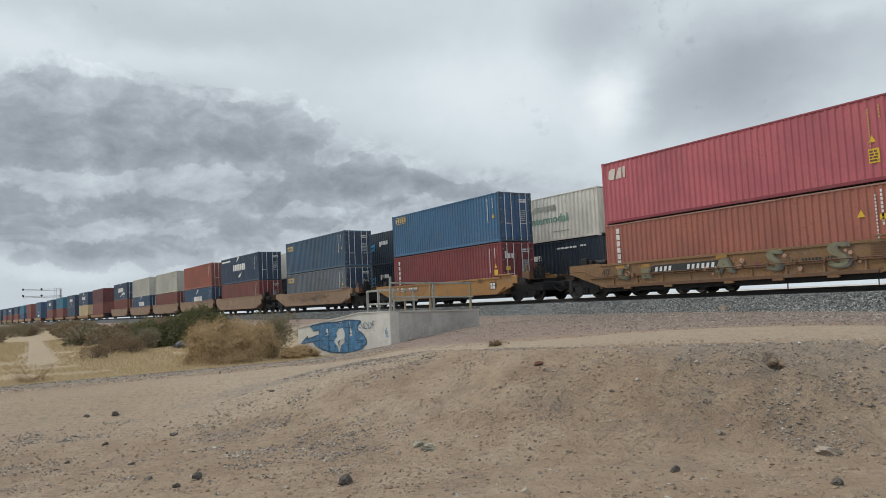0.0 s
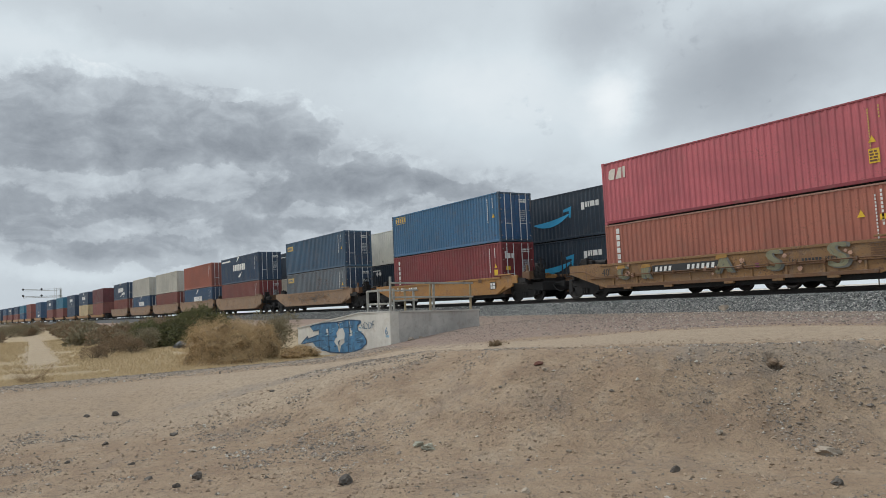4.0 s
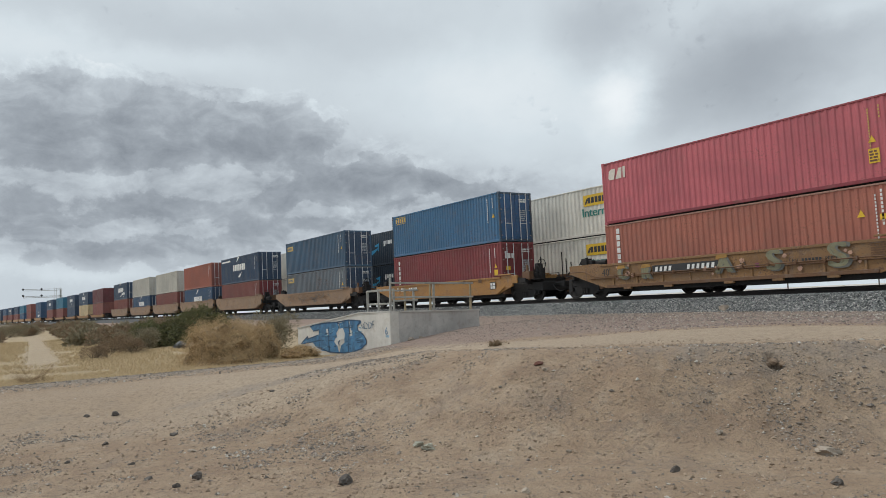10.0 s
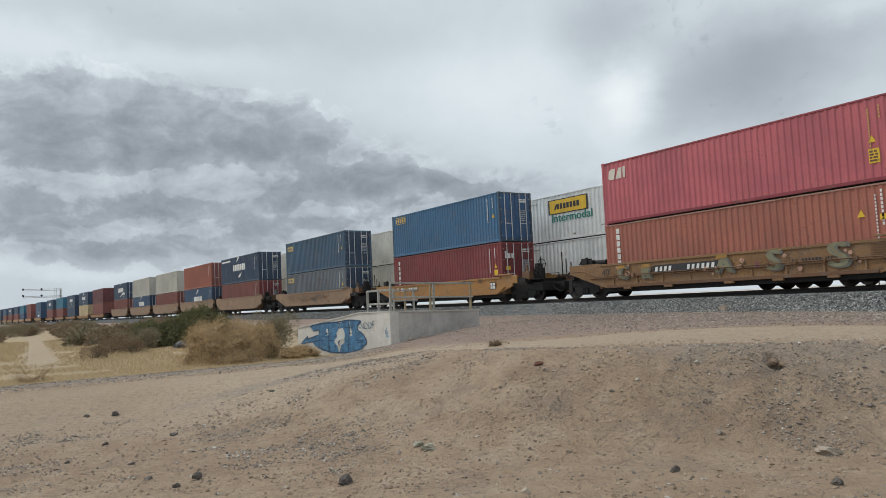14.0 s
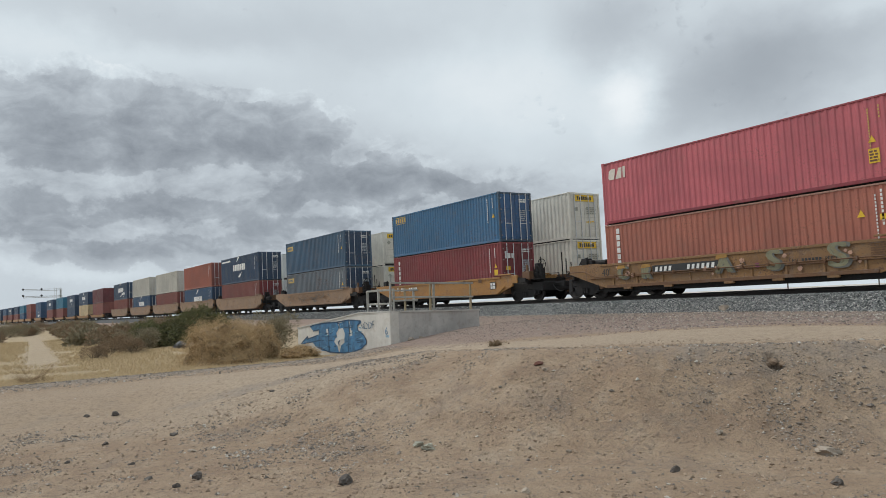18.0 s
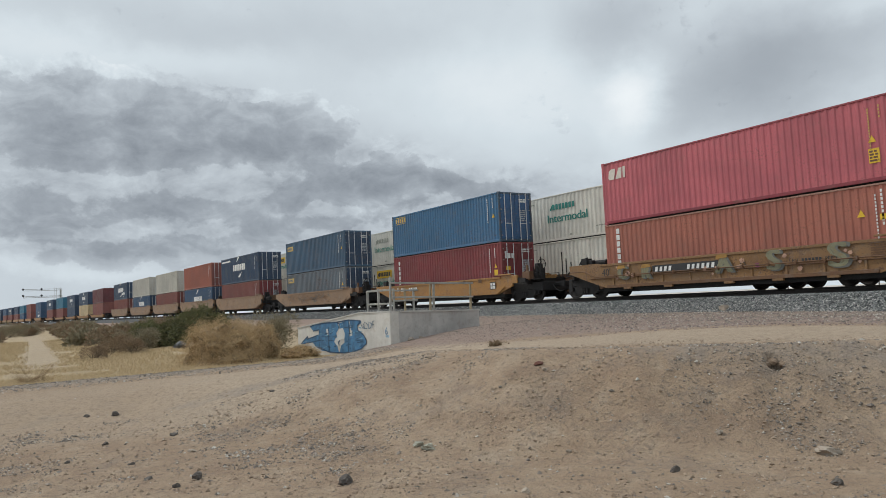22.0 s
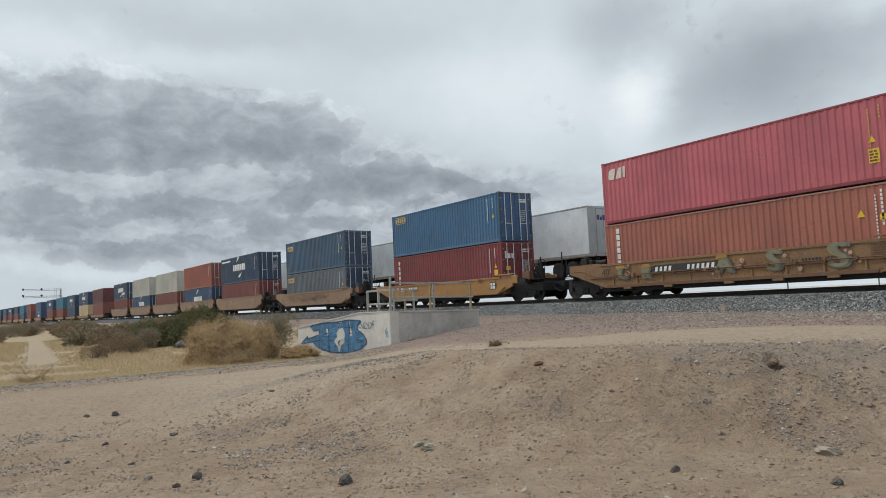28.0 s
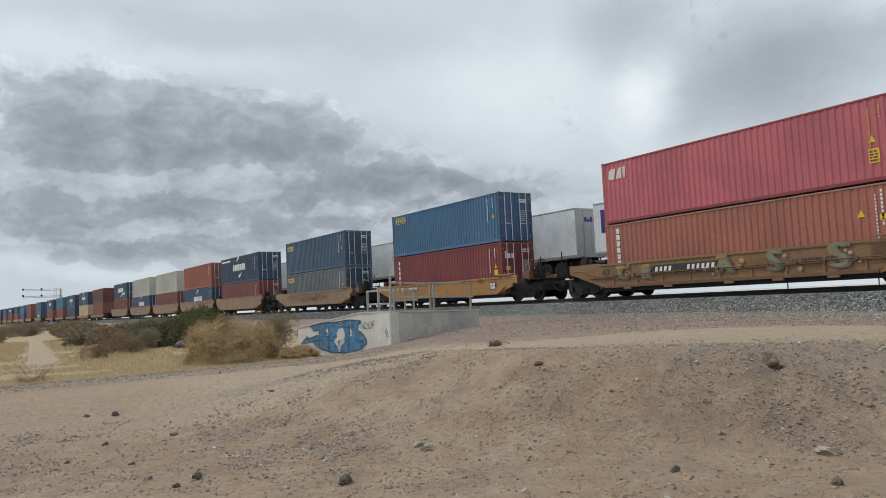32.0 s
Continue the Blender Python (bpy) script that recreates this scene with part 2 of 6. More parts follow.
# ---- mesh helpers ----
class Shape:
    """Vertices and faces gathered for one mesh."""

    def __init__(self):
        self.v, self.f = [], []

    def poly(self, pts, faces):
        n = len(self.v)
        self.v += [tuple(p) for p in pts]
        self.f += [[i + n for i in q] for q in faces]
        return self

    def box(self, x0, x1, y0, y1, z0, z1, c=0.0):
        """A box; c: chamfer of its edges."""
        if c <= 0:
            p = [(x, y, z) for x in (x0, x1) for y in (y0, y1) for z in (z0, z1)]
            return self.poly(p, [(0, 1, 3, 2), (4, 6, 7, 5), (0, 4, 5, 1), (2, 3, 7, 6), (0, 2, 6, 4), (1, 5, 7, 3)])
        c = min(c, (x1 - x0) * .45, (y1 - y0) * .45, (z1 - z0) * .45)
        bm = bmesh.new()
        bmesh.ops.create_cube(bm, size=1.0)
        for q in bm.verts:
            q.co = ((x0 + x1) / 2 + q.co.x * (x1 - x0), (y0 + y1) / 2 + q.co.y * (y1 - y0), (z0 + z1) / 2 + q.co.z * (z1 - z0))
        bmesh.ops.bevel(bm, geom=bm.edges[:], offset=c, segments=1, affect="EDGES")
        bm.verts.index_update()
        self.poly([q.co[:] for q in bm.verts], [[q.index for q in face.verts] for face in bm.faces])
        bm.free()
        return self

    def prism(self, pts, y0, y1):
        """A polygon in x and z (counter-clockwise seen from -y), given depth along y."""
        n = len(pts)
        p = [(x, y0, z) for x, z in pts] + [(x, y1, z) for x, z in pts]
        return self.poly(p, [list(range(n)), list(range(2 * n - 1, n - 1, -1))] + [(i, i + n, (i + 1) % n + n, (i + 1) % n) for i in range(n)])

    def prism_x(self, pts, x0, x1):
        """A polygon in y and z, given length along x."""
        n = len(pts)
        p = [(x0, y, z) for y, z in pts] + [(x1, y, z) for y, z in pts]
        return self.poly(p, [list(range(n - 1, -1, -1)), list(range(n, 2 * n))] + [(i, (i + 1) % n, (i + 1) % n + n, i + n) for i in range(n)])

    def tube(self, pts, r, seg=8, taper=1.0):
        """A round bar along points."""
        pts = [Vector(p) for p in pts]
        n0, m = len(self.v), len(pts)
        for i, p in enumerate(pts):
            d = (pts[min(i + 1, m - 1)] - pts[max(i - 1, 0)]).normalized()
            a = d.orthogonal().normalized() if abs(d.z) > .9 else d.cross(Vector((0, 0, 1))).normalized()
            b = d.cross(a)
            k = r * (1 + (taper - 1) * i / max(1, m - 1))
            for j in range(seg):
                t = 2 * math.pi * j / seg
                self.v.append(tuple(p + a * (k * math.cos(t)) + b * (k * math.sin(t))))
        for i in range(m - 1):
            for j in range(seg):
                a, b = n0 + i * seg + j, n0 + i * seg + (j + 1) % seg
                self.f.append([a, b, b + seg, a + seg])
        self.f.append([n0 + j for j in range(seg)][::-1])
        self.f.append([n0 + (m - 1) * seg + j for j in range(seg)])
        return self

    def lathe_y(self, prof, seg=24, at=(0, 0, 0)):
        """A profile of (y, radius) turned about the y axis."""
        n0 = len(self.v)
        for y, rad in prof:
            for j in range(seg):
                t = 2 * math.pi * j / seg
                self.v.append((at[0] + rad * math.cos(t), at[1] + y, at[2] + rad * math.sin(t)))
        for i in range(len(prof) - 1):
            for j in range(seg):
                a, b = n0 + i * seg + j, n0 + i * seg + (j + 1) % seg
                self.f.append([a, a + seg, b + seg, b])
        self.f.append([n0 + j for j in range(seg)])
        self.f.append([n0 + (len(prof) - 1) * seg + j for j in range(seg)][::-1])
        return self

    def mesh(self, name, smooth=False):
        me = bpy.data.meshes.new(name)
        me.from_pydata(self.v, [], self.f)
        if smooth:
            me.shade_smooth()
            me.set_sharp_from_angle(angle=radians(35))
        me.update()
        return me


def fixed(me):
    """Faces turned outwards."""
    bm = bmesh.new()
    bm.from_mesh(me)
    bmesh.ops.recalc_face_normals(bm, faces=bm.faces[:])
    bm.to_mesh(me)
    bm.free()
    return me


MESHES = {}


def part(name, shape, mat, parent=None, label="", key=None, smooth=False, at=None):
    """One mesh object under a thing; shape may be a function, run once for each key, so that alike parts share a mesh."""
    if key is not None and key in MESHES:
        me = MESHES[key]
    else:
        s = shape() if callable(shape) else shape
        me = s.mesh(name, smooth) if isinstance(s, Shape) else s
        if len(me.materials) == 0:
            me.materials.append(mat)
        if key is not None:
            MESHES[key] = me
    ob = new(name, me)
    if me.materials[0] is not mat:
        ob.material_slots[0].link = "OBJECT"
        ob.material_slots[0].material = mat
    ob.parent = parent
    if at is not None:
        ob.matrix_basis = at
    if label:
        ob["label"] = label
    return ob


def thing(name, label, category, group="", kind=""):
    return tagged(new(name), label, category, group, kind)


def lettering(name, words, height, mat, parent, m, key=None, squeeze=1.0):
    """Words in the built-in font, as a thin mesh; m puts their lower left corner and their plane."""
    key = ("text", words, height, squeeze)
    if key not in MESHES:
        cu = bpy.data.curves.new("words", "FONT")
        cu.body, cu.size, cu.extrude = words, height * 1.38, .002
        cu.resolution_u = 3
        tmp = bpy.data.objects.new("words", cu)
        scene.collection.objects.link(tmp)
        me = bpy.data.meshes.new_from_object(tmp.evaluated_get(bpy.context.evaluated_depsgraph_get()))
        bpy.data.objects.remove(tmp)
        me.transform(Matrix.Diagonal((squeeze, 1, 1, 1)))
        me.materials.clear()
        me.materials.append(mat)
        MESHES[key] = me
    return part(name, None, mat, parent, key=key, at=m)


def on_side(x, y, z):
    """Pose of a flat mark (drawn in x and y) on a wall that faces -y."""
    return pose(x, y, z, 90, 0, 0)


def on_end(x, y, z):
    """Pose of a flat mark on a wall that faces +x."""
    return pose(x, y, z, 90, 0, 90)


def plates(rects, thick=.004):
    """Flat marks in x and y: each (x, y, width, height) or (x, y, width, height, slant)."""
    s = Shape()
    for q in rects:
        x, y, w, h = q[:4]
        k = q[4] * h if len(q) > 4 else 0
        p = [(x, y), (x + w, y), (x + w + k, y + h), (x + k, y + h)]
        s.poly([(a, b, 0) for a, b in p] + [(a, b, thick) for a, b in p], [(4, 5, 6, 7), (0, 1, 5, 4), (1, 2, 6, 5), (2, 3, 7, 6), (3, 0, 4, 7)])
    return s


def band(centre, width, n=24, thick=.004):
    """A flat curved stroke: centre(t) and width(t), t from 0 to 1, in x and y."""
    s = Shape()
    top = []
    for i in range(n + 1):
        t = i / n
        a, b = Vector(centre(max(0, t - .01))), Vector(centre(min(1, t + .01)))
        d = (b - a).normalized()
        nrm, c, w = Vector((-d.y, d.x)), Vector(centre(t)), width(t) / 2
        top += [(c.x + nrm.x * w, c.y + nrm.y * w, thick), (c.x - nrm.x * w, c.y - nrm.y * w, thick)]
    s.poly(top, [(2 * i, 2 * i + 1, 2 * i + 3, 2 * i + 2) for i in range(n)])
    return s


def outline(pts, thick=.004):
    """A flat filled shape from a closed line of points in x and y."""
    n = len(pts)
    return Shape().poly([(x, y, thick) for x, y in pts] + [(x, y, 0) for x, y in pts], [list(range(n))] + [(i, i + n, (i + 1) % n + n, (i + 1) % n) for i in range(n)])


# ---- the two tracks ----
NEAR_Y, FAR_Y = 27.372, 32.64      # centre lines
RAIL = 1.47                        # rail heads


def bend(x):
    """How far the tracks swing towards the camera's side far down the line."""
    return -1.03e-4 * min(0.0, x + 130) ** 2


def on_track(x, y0, z=RAIL):
    """Pose of a car standing at x on the track whose straight part lies at y0."""
    slope = -2 * 1.03e-4 * min(0.0, x + 130)
    return pose(x, y0 + bend(x), z, 0, 0, math.degrees(math.atan(slope)))


def smooth(a, b, x):
    t = np.clip((x - a) / (b - a), 0, 1)
    return t * t * (3 - 2 * t)


rng = np.random.default_rng(7)
_perm = rng.random((256, 256))


def lumps(x, y):
    """Value noise, one octave, about one cell a metre; 0 to 1."""
    xi, yi = np.floor(x).astype(int), np.floor(y).astype(int)
    u, v = x - xi, y - yi
    u, v = u * u * (3 - 2 * u), v * v * (3 - 2 * v)
    q = lambda i, j: _perm[(xi + i) % 256, (yi + j) % 256]
    return (q(0, 0) * (1 - u) + q(1, 0) * u) * (1 - v) + (q(0, 1) * (1 - u) + q(1, 1) * u) * v


def many(x, y, octaves, scale):
    return sum(lumps(x * scale * 2 ** k + 17 * k, y * scale * 2 ** k + 31 * k) / 2 ** k for k in range(octaves)) / 2 - .5


RIDGE = ((7.3, 6.2, 1), (3.0, 8.0, 1), (-1.7, 8.9, 1), (-4.0, 7.9, 1), (-5.3, 6.9, 1), (-8.3, 6.6, .8), (-9.8, 6.2, .6), (-10.6, 4.8, .3), (-11.3, 3.4, .0))


def to_line(x, y, pts):
    """Distance to a bent line and the value carried along it."""
    best, val = np.full(x.shape, 1e9), np.zeros(x.shape)
    for (ax, ay, av), (bx, by, bv) in zip(pts, pts[1:]):
        t = np.clip(((x - ax) * (bx - ax) + (y - ay) * (by - ay)) / ((bx - ax) ** 2 + (by - ay) ** 2), 0, 1)
        d = np.hypot(x - ax - t * (bx - ax), y - ay - t * (by - ay))
        val = np.where(d < best, av + t * (bv - av), val)
        best = np.minimum(best, d)
    return best, val


HOLE = (-4.50, 7.13)
# the dug bank round the low ground: bearing, toe, crest, crest's height
BANK = ((-90, 9.6, 12.2, .06), (-79, 9.5, 11.9, .07), (-73.2, 8.6, 11.6, .28), (-66, 7.9, 11.5, .58), (-57.4, 7.2, 10.5, .86), (-51.7, 7.1, 9.2, .93), (-42.0, 7.1, 8.6, .95), (-34.0, 7.25, 8.6, .95), (-24.8, 7.7, 9.2, .95), (20, 8.5, 10.0, .95), (90, 9, 11, .6))


def height(x, y):
    """The ground, metres; the rails' bed, the bank and the wash included."""
    x, y = np.asarray(x, float), np.asarray(y, float)
    ys = y - bend_all(x)
    rho, brg = np.hypot(x, y), np.degrees(np.arctan2(x, y))
    wav = .5 * many(x, y, 2, .45)
    toe, crest, zc = (np.interp(brg, [q[0] for q in BANK], [q[k] for q in BANK]) for k in (1, 2, 3))
    low = .05 - .02 * smooth(-4, -24, x)
    right = .82 - .19 * smooth(15, 24, ys)
    left = -.08 + .82 * smooth(9.0, 18.0, ys)
    wl = smooth(-7.5, -19, x)
    base = right * (1 - wl) + left * wl
    back = smooth(0, 2.2, rho - crest)
    up = zc * (1 - back) + base * back
    up = low + (up - low) * smooth(-5, 1, y)
    t = np.clip((rho + wav * (crest - toe) * .9 - toe) / (crest - toe), 0, 1)
    t = .55 * t * t * (3 - 2 * t) + .45 * t
    z = low + (up - low) * t
    # the wash, left of the bank, and the fill that carries the tracks over it
    wash = smooth(-21.8, -26.0, x) * (1 - smooth(15.0, 24.0, ys))
    z = z * (1 - wash) + (-.39 + .05 * smooth(-60, -200, x)) * wash
    far = smooth(40, 60, ys)
    z = z * (1 - far) + .1 * far
    bank = smooth(23.2, 24.3, ys) * (1 - smooth(36.2, 38.0, ys))
    z = np.maximum(z, bank * .62 + (1 - bank) * z)
    near = np.exp(-((np.hypot(x + 8, y - 6)) / 30) ** 2)
    face = np.clip(4 * t * (1 - t), 0, 1) * smooth(-.1, .5, zc)
    z += (.05 * many(x, y, 3, .22) + .03 * many(x, y, 4, .9) + .022 * many(x, y, 3, 2.6)) * near * (1 - bank)
    z += (.17 * many(x, y, 4, 1.3) + .085 * many(x, y, 3, 4.2)) * face
    z += .22 * many(x, y, 3, .05) * (1 - near) * (1 - bank) * (1 - smooth(20, 26, ys))
    # the burrow in the bank
    e = np.hypot(x - HOLE[0] - .06, y - HOLE[1] + .1)
    z -= .34 * np.exp(-(np.hypot(x - HOLE[0] + .03, y - HOLE[1] - .05) / .078) ** 6) + .02 * np.exp(-(e / .2) ** 2)
    return z


def bend_all(x):
    return -1.03e-4 * np.minimum(0.0, x + 130) ** 2 * (x > -900)


def ground_z(x, y):
    return float(height(np.array([x]), np.array([y]))[0])


def graded(parts):
    """Coordinates with a step that changes from stretch to stretch: (from, to, step) ..."""
    out = []
    for a, b, st in parts:
        out.append(np.linspace(a, b, max(2, int(round((b - a) / st)) + 1))[:-1])
    return np.concatenate(out + [[parts[-1][1]]])


gx = np.concatenate([-np.geomspace(4500, 90, 44)[:-1], graded([(-90, -30, .7), (-30, -18, .22), (-18, -11, .1), (-11, -4.8, .045), (-4.8, -4.2, .02), (-4.2, -.5, .045), (-.5, 12, .5)]), np.geomspace(12, 4500, 36)[1:]])
gy = np.concatenate([-np.geomspace(4500, 12, 34)[:-1], graded([(-12, -1, .6), (-1, 3.5, .09), (3.5, 6.85, .045), (6.85, 7.45, .02), (7.45, 9.6, .045), (9.6, 14, .1), (14, 26, .2), (26, 60, .8)]), np.geomspace(60, 4500, 40)[1:]])
X, Y = np.meshgrid(gx, gy)
Z = height(X, Y)
nx, ny = len(gx), len(gy)
idx = np.arange(nx * ny).reshape(ny, nx)
quads = np.stack([idx[:-1, :-1], idx[:-1, 1:], idx[1:, 1:], idx[1:, :-1]], -1).reshape(-1, 4)
me = bpy.data.meshes.new("ground")
me.from_pydata(np.stack([X, Y, Z], -1).reshape(-1, 3).tolist(), [], quads.tolist())
me.shade_smooth()
Yb = Y - bend_all(X)


def driven(x, y):
    """Where wheels have ground the flat behind the bank to smooth sand, 0 to 1."""
    rho, brg = np.hypot(x, y), np.degrees(np.arctan2(x, y))
    near = np.interp(brg, [-95, -75, -62, -52, -45, 0], [9.6, 9.8, 10.2, 10.0, 10.9, 11.2])
    flat = smooth(-.5, .8, rho - near + .9 * many(x, y, 3, .5)) * (1 - smooth(12.4, 14.0, y + many(x, y, 3, .3)))
    return flat * smooth(-21.2, -19.6, x) * (1 - .45 * smooth(-66, -80, brg))


drive = driven(X, Y)
path = (1 - smooth(.6, 1.2, np.abs(Y - 3.85 - (-42.4 - X) * .081))) * smooth(-32, -37, X) * .42 * smooth(-150, -110, X)
gravel = np.maximum(.75 * np.exp(-(to_line(X, Y, RIDGE)[0] / .7) ** 2), smooth(-20.0, -22.0, X) * (1 - smooth(-23.5, -25, X)) * (Y < 12.5))
pale = .3 * path + smooth(48, 90, Yb) + smooth(-150, -260, X) * .5
stony = smooth(0, 2.0, Yb - np.minimum(10.6 + (X + 23) * .36, 13.0)) * (1 - smooth(23.6, 24.4, Yb)) * np.maximum(X > -24.5, smooth(14.5, 16.5, Yb))
grass = smooth(-24, -26, X) * (1 - smooth(18, 22, Yb)) * (1 - path)
for key, val in (("drive", np.maximum(drive, path)), ("gravel", gravel), ("stony", stony), ("grass", grass), ("pale", pale)):
    me.attributes.new(key, "FLOAT", "POINT").data.foreach_set("value", val.astype(np.float32).ravel())


def ground_material():
    m = bpy.data.materials.new("desert_ground")
    m.use_nodes = True
    g = Graph(m.node_tree)
    b = m.node_tree.nodes["Principled BSDF"]
    at = g.add("ShaderNodeTexCoord").outputs["Object"]
    zone = {}
    for key in ("drive", "gravel", "stony", "grass", "pale"):
        n = g.add("ShaderNodeAttribute", attribute_name=key)
        zone[key] = n.outputs["Fac"]
    big, mid, fine, grit = g.noise(at, .35, 5, .6, .4), g.noise(at, 2.2, 6, .65, .3), g.noise(at, 14, 5, .7), g.noise(at, 70, 3, .7)
    col = g.mix(g.ramp(big, .3, .7), (.365, .262, .175), (.435, .325, .225))
    col = g.mix(g.ramp(mid, .42, .68), col, (.33, .235, .162))
    col = g.mix(g.math("MULTIPLY", g.ramp(mid, .48, .3), .5), col, (.47, .375, .28))
    patch = g.math("ADD", g.noise(at, 1.2, 6, .66, .5), g.math("MULTIPLY", g.math("SUBTRACT", fine, .5), .25))
    col = g.mix(g.math("MULTIPLY", g.ramp(patch, .52, .66), .34), col, (.285, .235, .19))
    col = g.mix(g.math("MULTIPLY", g.ramp(patch, .44, .30), .28), col, (.30, .195, .12))
    edge = g.math("ADD", zone["drive"], g.math("MULTIPLY", g.math("SUBTRACT", mid, .5), .7))
    col = g.mix(g.math("MULTIPLY", g.ramp(edge, .3, .8), .62), col, g.mix(g.ramp(fine, .3, .7), (.53, .43, .32), (.47, .37, .27)))
    edge = g.math("ADD", zone["gravel"], g.math("MULTIPLY", g.math("SUBTRACT", mid, .5), 1.6))
    col = g.mix(g.math("MULTIPLY", g.ramp(edge, .35, .9), .75), col, (.33, .28, .23))
    edge = g.math("ADD", zone["stony"], g.math("MULTIPLY", g.math("SUBTRACT", mid, .5), .8))
    col = g.mix(g.math("MULTIPLY", g.ramp(edge, .3, .8), .85), col, g.mix(g.ramp(fine, .35, .65), (.26, .19, .16), (.38, .295, .25)))
    col = g.mix(g.math("MULTIPLY", zone["grass"], .8), col, (.49, .385, .24))
    col = g.mix(g.math("MULTIPLY", g.ramp(fine, .48, .7), .6), col, (.20, .155, .122))
    col = g.mix(g.math("MULTIPLY", g.ramp(grit, .52, .7), .6), col, (.16, .13, .108))
    col = g.mix(g.math("MULTIPLY", g.ramp(grit, .42, .25), .35), col, (.56, .46, .36))
    col = g.mix(g.math("MULTIPLY", zone["pale"], .75), col, (.62, .57, .50))
    g.put(b.inputs["Base Color"], col)
    b.inputs["Roughness"].default_value = .95
    b.inputs["Specular IOR Level"].default_value = .15
    h = g.math("ADD", g.math("MULTIPLY", mid, 1.0), g.math("ADD", g.math("MULTIPLY", fine, .5), g.math("MULTIPLY", grit, .14)))
    bp = g.add("ShaderNodeBump")
    bp.inputs["Strength"].default_value, bp.inputs["Distance"].default_value = 1.0, .085
    g.put(bp.inputs["Height"], h)
    g.put(b.inputs["Normal"], bp.outputs[0])
    return m


me.materials.append(ground_material())
ground = tagged(new("ground", me), "dry sandy desert ground with gravel patches and wheel ruts", "ground", kind="structure")


# ---- ballast, ties and rails ----
def sweep(pts, xs, y0):
    """A cross-section of (y, z) carried along the bending track."""
    s = Shape()
    n = len(pts)
    for x in xs:
        s.v += [(x, y0 + bend(x) + y, z) for y, z in pts]
    for i in range(len(xs) - 1):
        for j in range(n - 1):
            a = i * n + j
            s.f.append([a, a + n, a + n + 1, a + 1])
    return s


line_x = list(np.linspace(540, -130, 60)) + list(np.linspace(-140, -460, 33))
# bed coloured dark to paint the shade in gaps between loose stones
ballast_mat = material("gap_shade_ballast", (.075, .077, .076), .95, 0, .3, 3.0, .9, 26.0, (.26, .24, .22), .4)
bed = part("ballast", sweep([(-3.5, .56), (-2.2, 1.06), (-1.72, 1.245), (7.0, 1.245), (7.5, 1.06), (8.6, .6)], line_x, NEAR_Y), ballast_mat)
tagged(bed, "grey crushed-stone ballast bed under two railway tracks", "ballast", kind="structure")


def pebble(k, flat=.8):
    """A broken stone of about unit size."""
    r = np.random.default_rng(100 + k)
    bm = bmesh.new()
    bmesh.ops.create_icosphere(bm, subdivisions=1, radius=.5)
    for q in bm.verts:
        q.co *= float(r.uniform(.68, 1.2))
        q.co.z *= flat
    v = np.array([q.co[:] for q in bm.verts])
    f = np.array([[q.index for q in face.verts] for face in bm.faces])
    bm.free()
    return v, f


def chip(k):
    """A small sharp stone: six corners, eight faces."""
    r = np.random.default_rng(300 + k)
    v = np.array([(.5, 0, 0), (-.5, 0, 0), (0, .5, 0), (0, -.5, 0), (0, 0, .42), (0, 0, -.42)]) + r.uniform(-.16, .16, (6, 3))
    f = np.array([(0, 2, 4), (2, 1, 4), (1, 3, 4), (3, 0, 4), (2, 0, 5), (1, 2, 5), (3, 1, 5), (0, 3, 5)])
    return v, f


PEBBLES = [pebble(k) for k in range(10)]
CHIPS = [chip(k) for k in range(16)]


def strewn(name, pts, sizes, mat, label, category, kinds=None):
    """Many loose stones in one mesh."""
    vs, fs, n = [], [], 0
    for (x, y, z), d in zip(pts, sizes):
        pool = kinds or PEBBLES
        v, f = pool[int(rng.integers(len(pool)))]
        a, b, c = rng.uniform(0, 6.28), rng.uniform(.75, 1.3), rng.uniform(.6, 1.1)
        w = v * (d * b, d / b, d * c)
        w = np.stack([w[:, 0] * math.cos(a) - w[:, 1] * math.sin(a) + x, w[:, 0] * math.sin(a) + w[:, 1] * math.cos(a) + y, w[:, 2] + z + d * .09], -1)
        vs.append(w)
        fs.append(f + n)
        n += len(v)
    vs, fs = np.concatenate(vs), np.concatenate(fs)
    mesh = bpy.data.meshes.new(name)
    mesh.from_pydata(vs.tolist(), [], fs.tolist())
    mesh.materials.append(mat)
    return tagged(new(name, mesh), label, category, kind="stuff")


def island_stone(name, a, b, c):
    """Stones whose shade differs from piece to piece."""
    m = bpy.data.materials.new(name)
    m.use_nodes = True
    g = Graph(m.node_tree)
    bs = m.node_tree.nodes["Principled BSDF"]
    rnd = g.add("ShaderNodeNewGeometry").outputs["Random Per Island"]
    col = g.mix(g.ramp(rnd, 0, .7, smooth=False), a, b)
    col = g.mix(g.ramp(rnd, .82, .9), col, c)
    n = g.noise(g.add("ShaderNodeTexCoord").outputs["Object"], 60, 3, .6)
    col = g.mix(g.math("MULTIPLY", g.ramp(n, .4, .7), .4), col, [q * .5 for q in a])
    g.put(bs.inputs["Base Color"], col)
    bs.inputs["Roughness"].default_value = .92
    return m


ballast_stone = island_stone("crushed_granite", (.045, .05, .05), (.31, .315, .30), (.52, .50, .46))
bank_stone = island_stone("bank_gravel", (.15, .13, .112), (.36, .30, .245), (.56, .51, .44))
mauve_stone = island_stone("mauve_gravel", (.19, .135, .118), (.36, .275, .24), (.46, .39, .34))
crumb = island_stone("soil_crumbs", (.27, .195, .135), (.44, .335, .24), (.36, .27, .19))
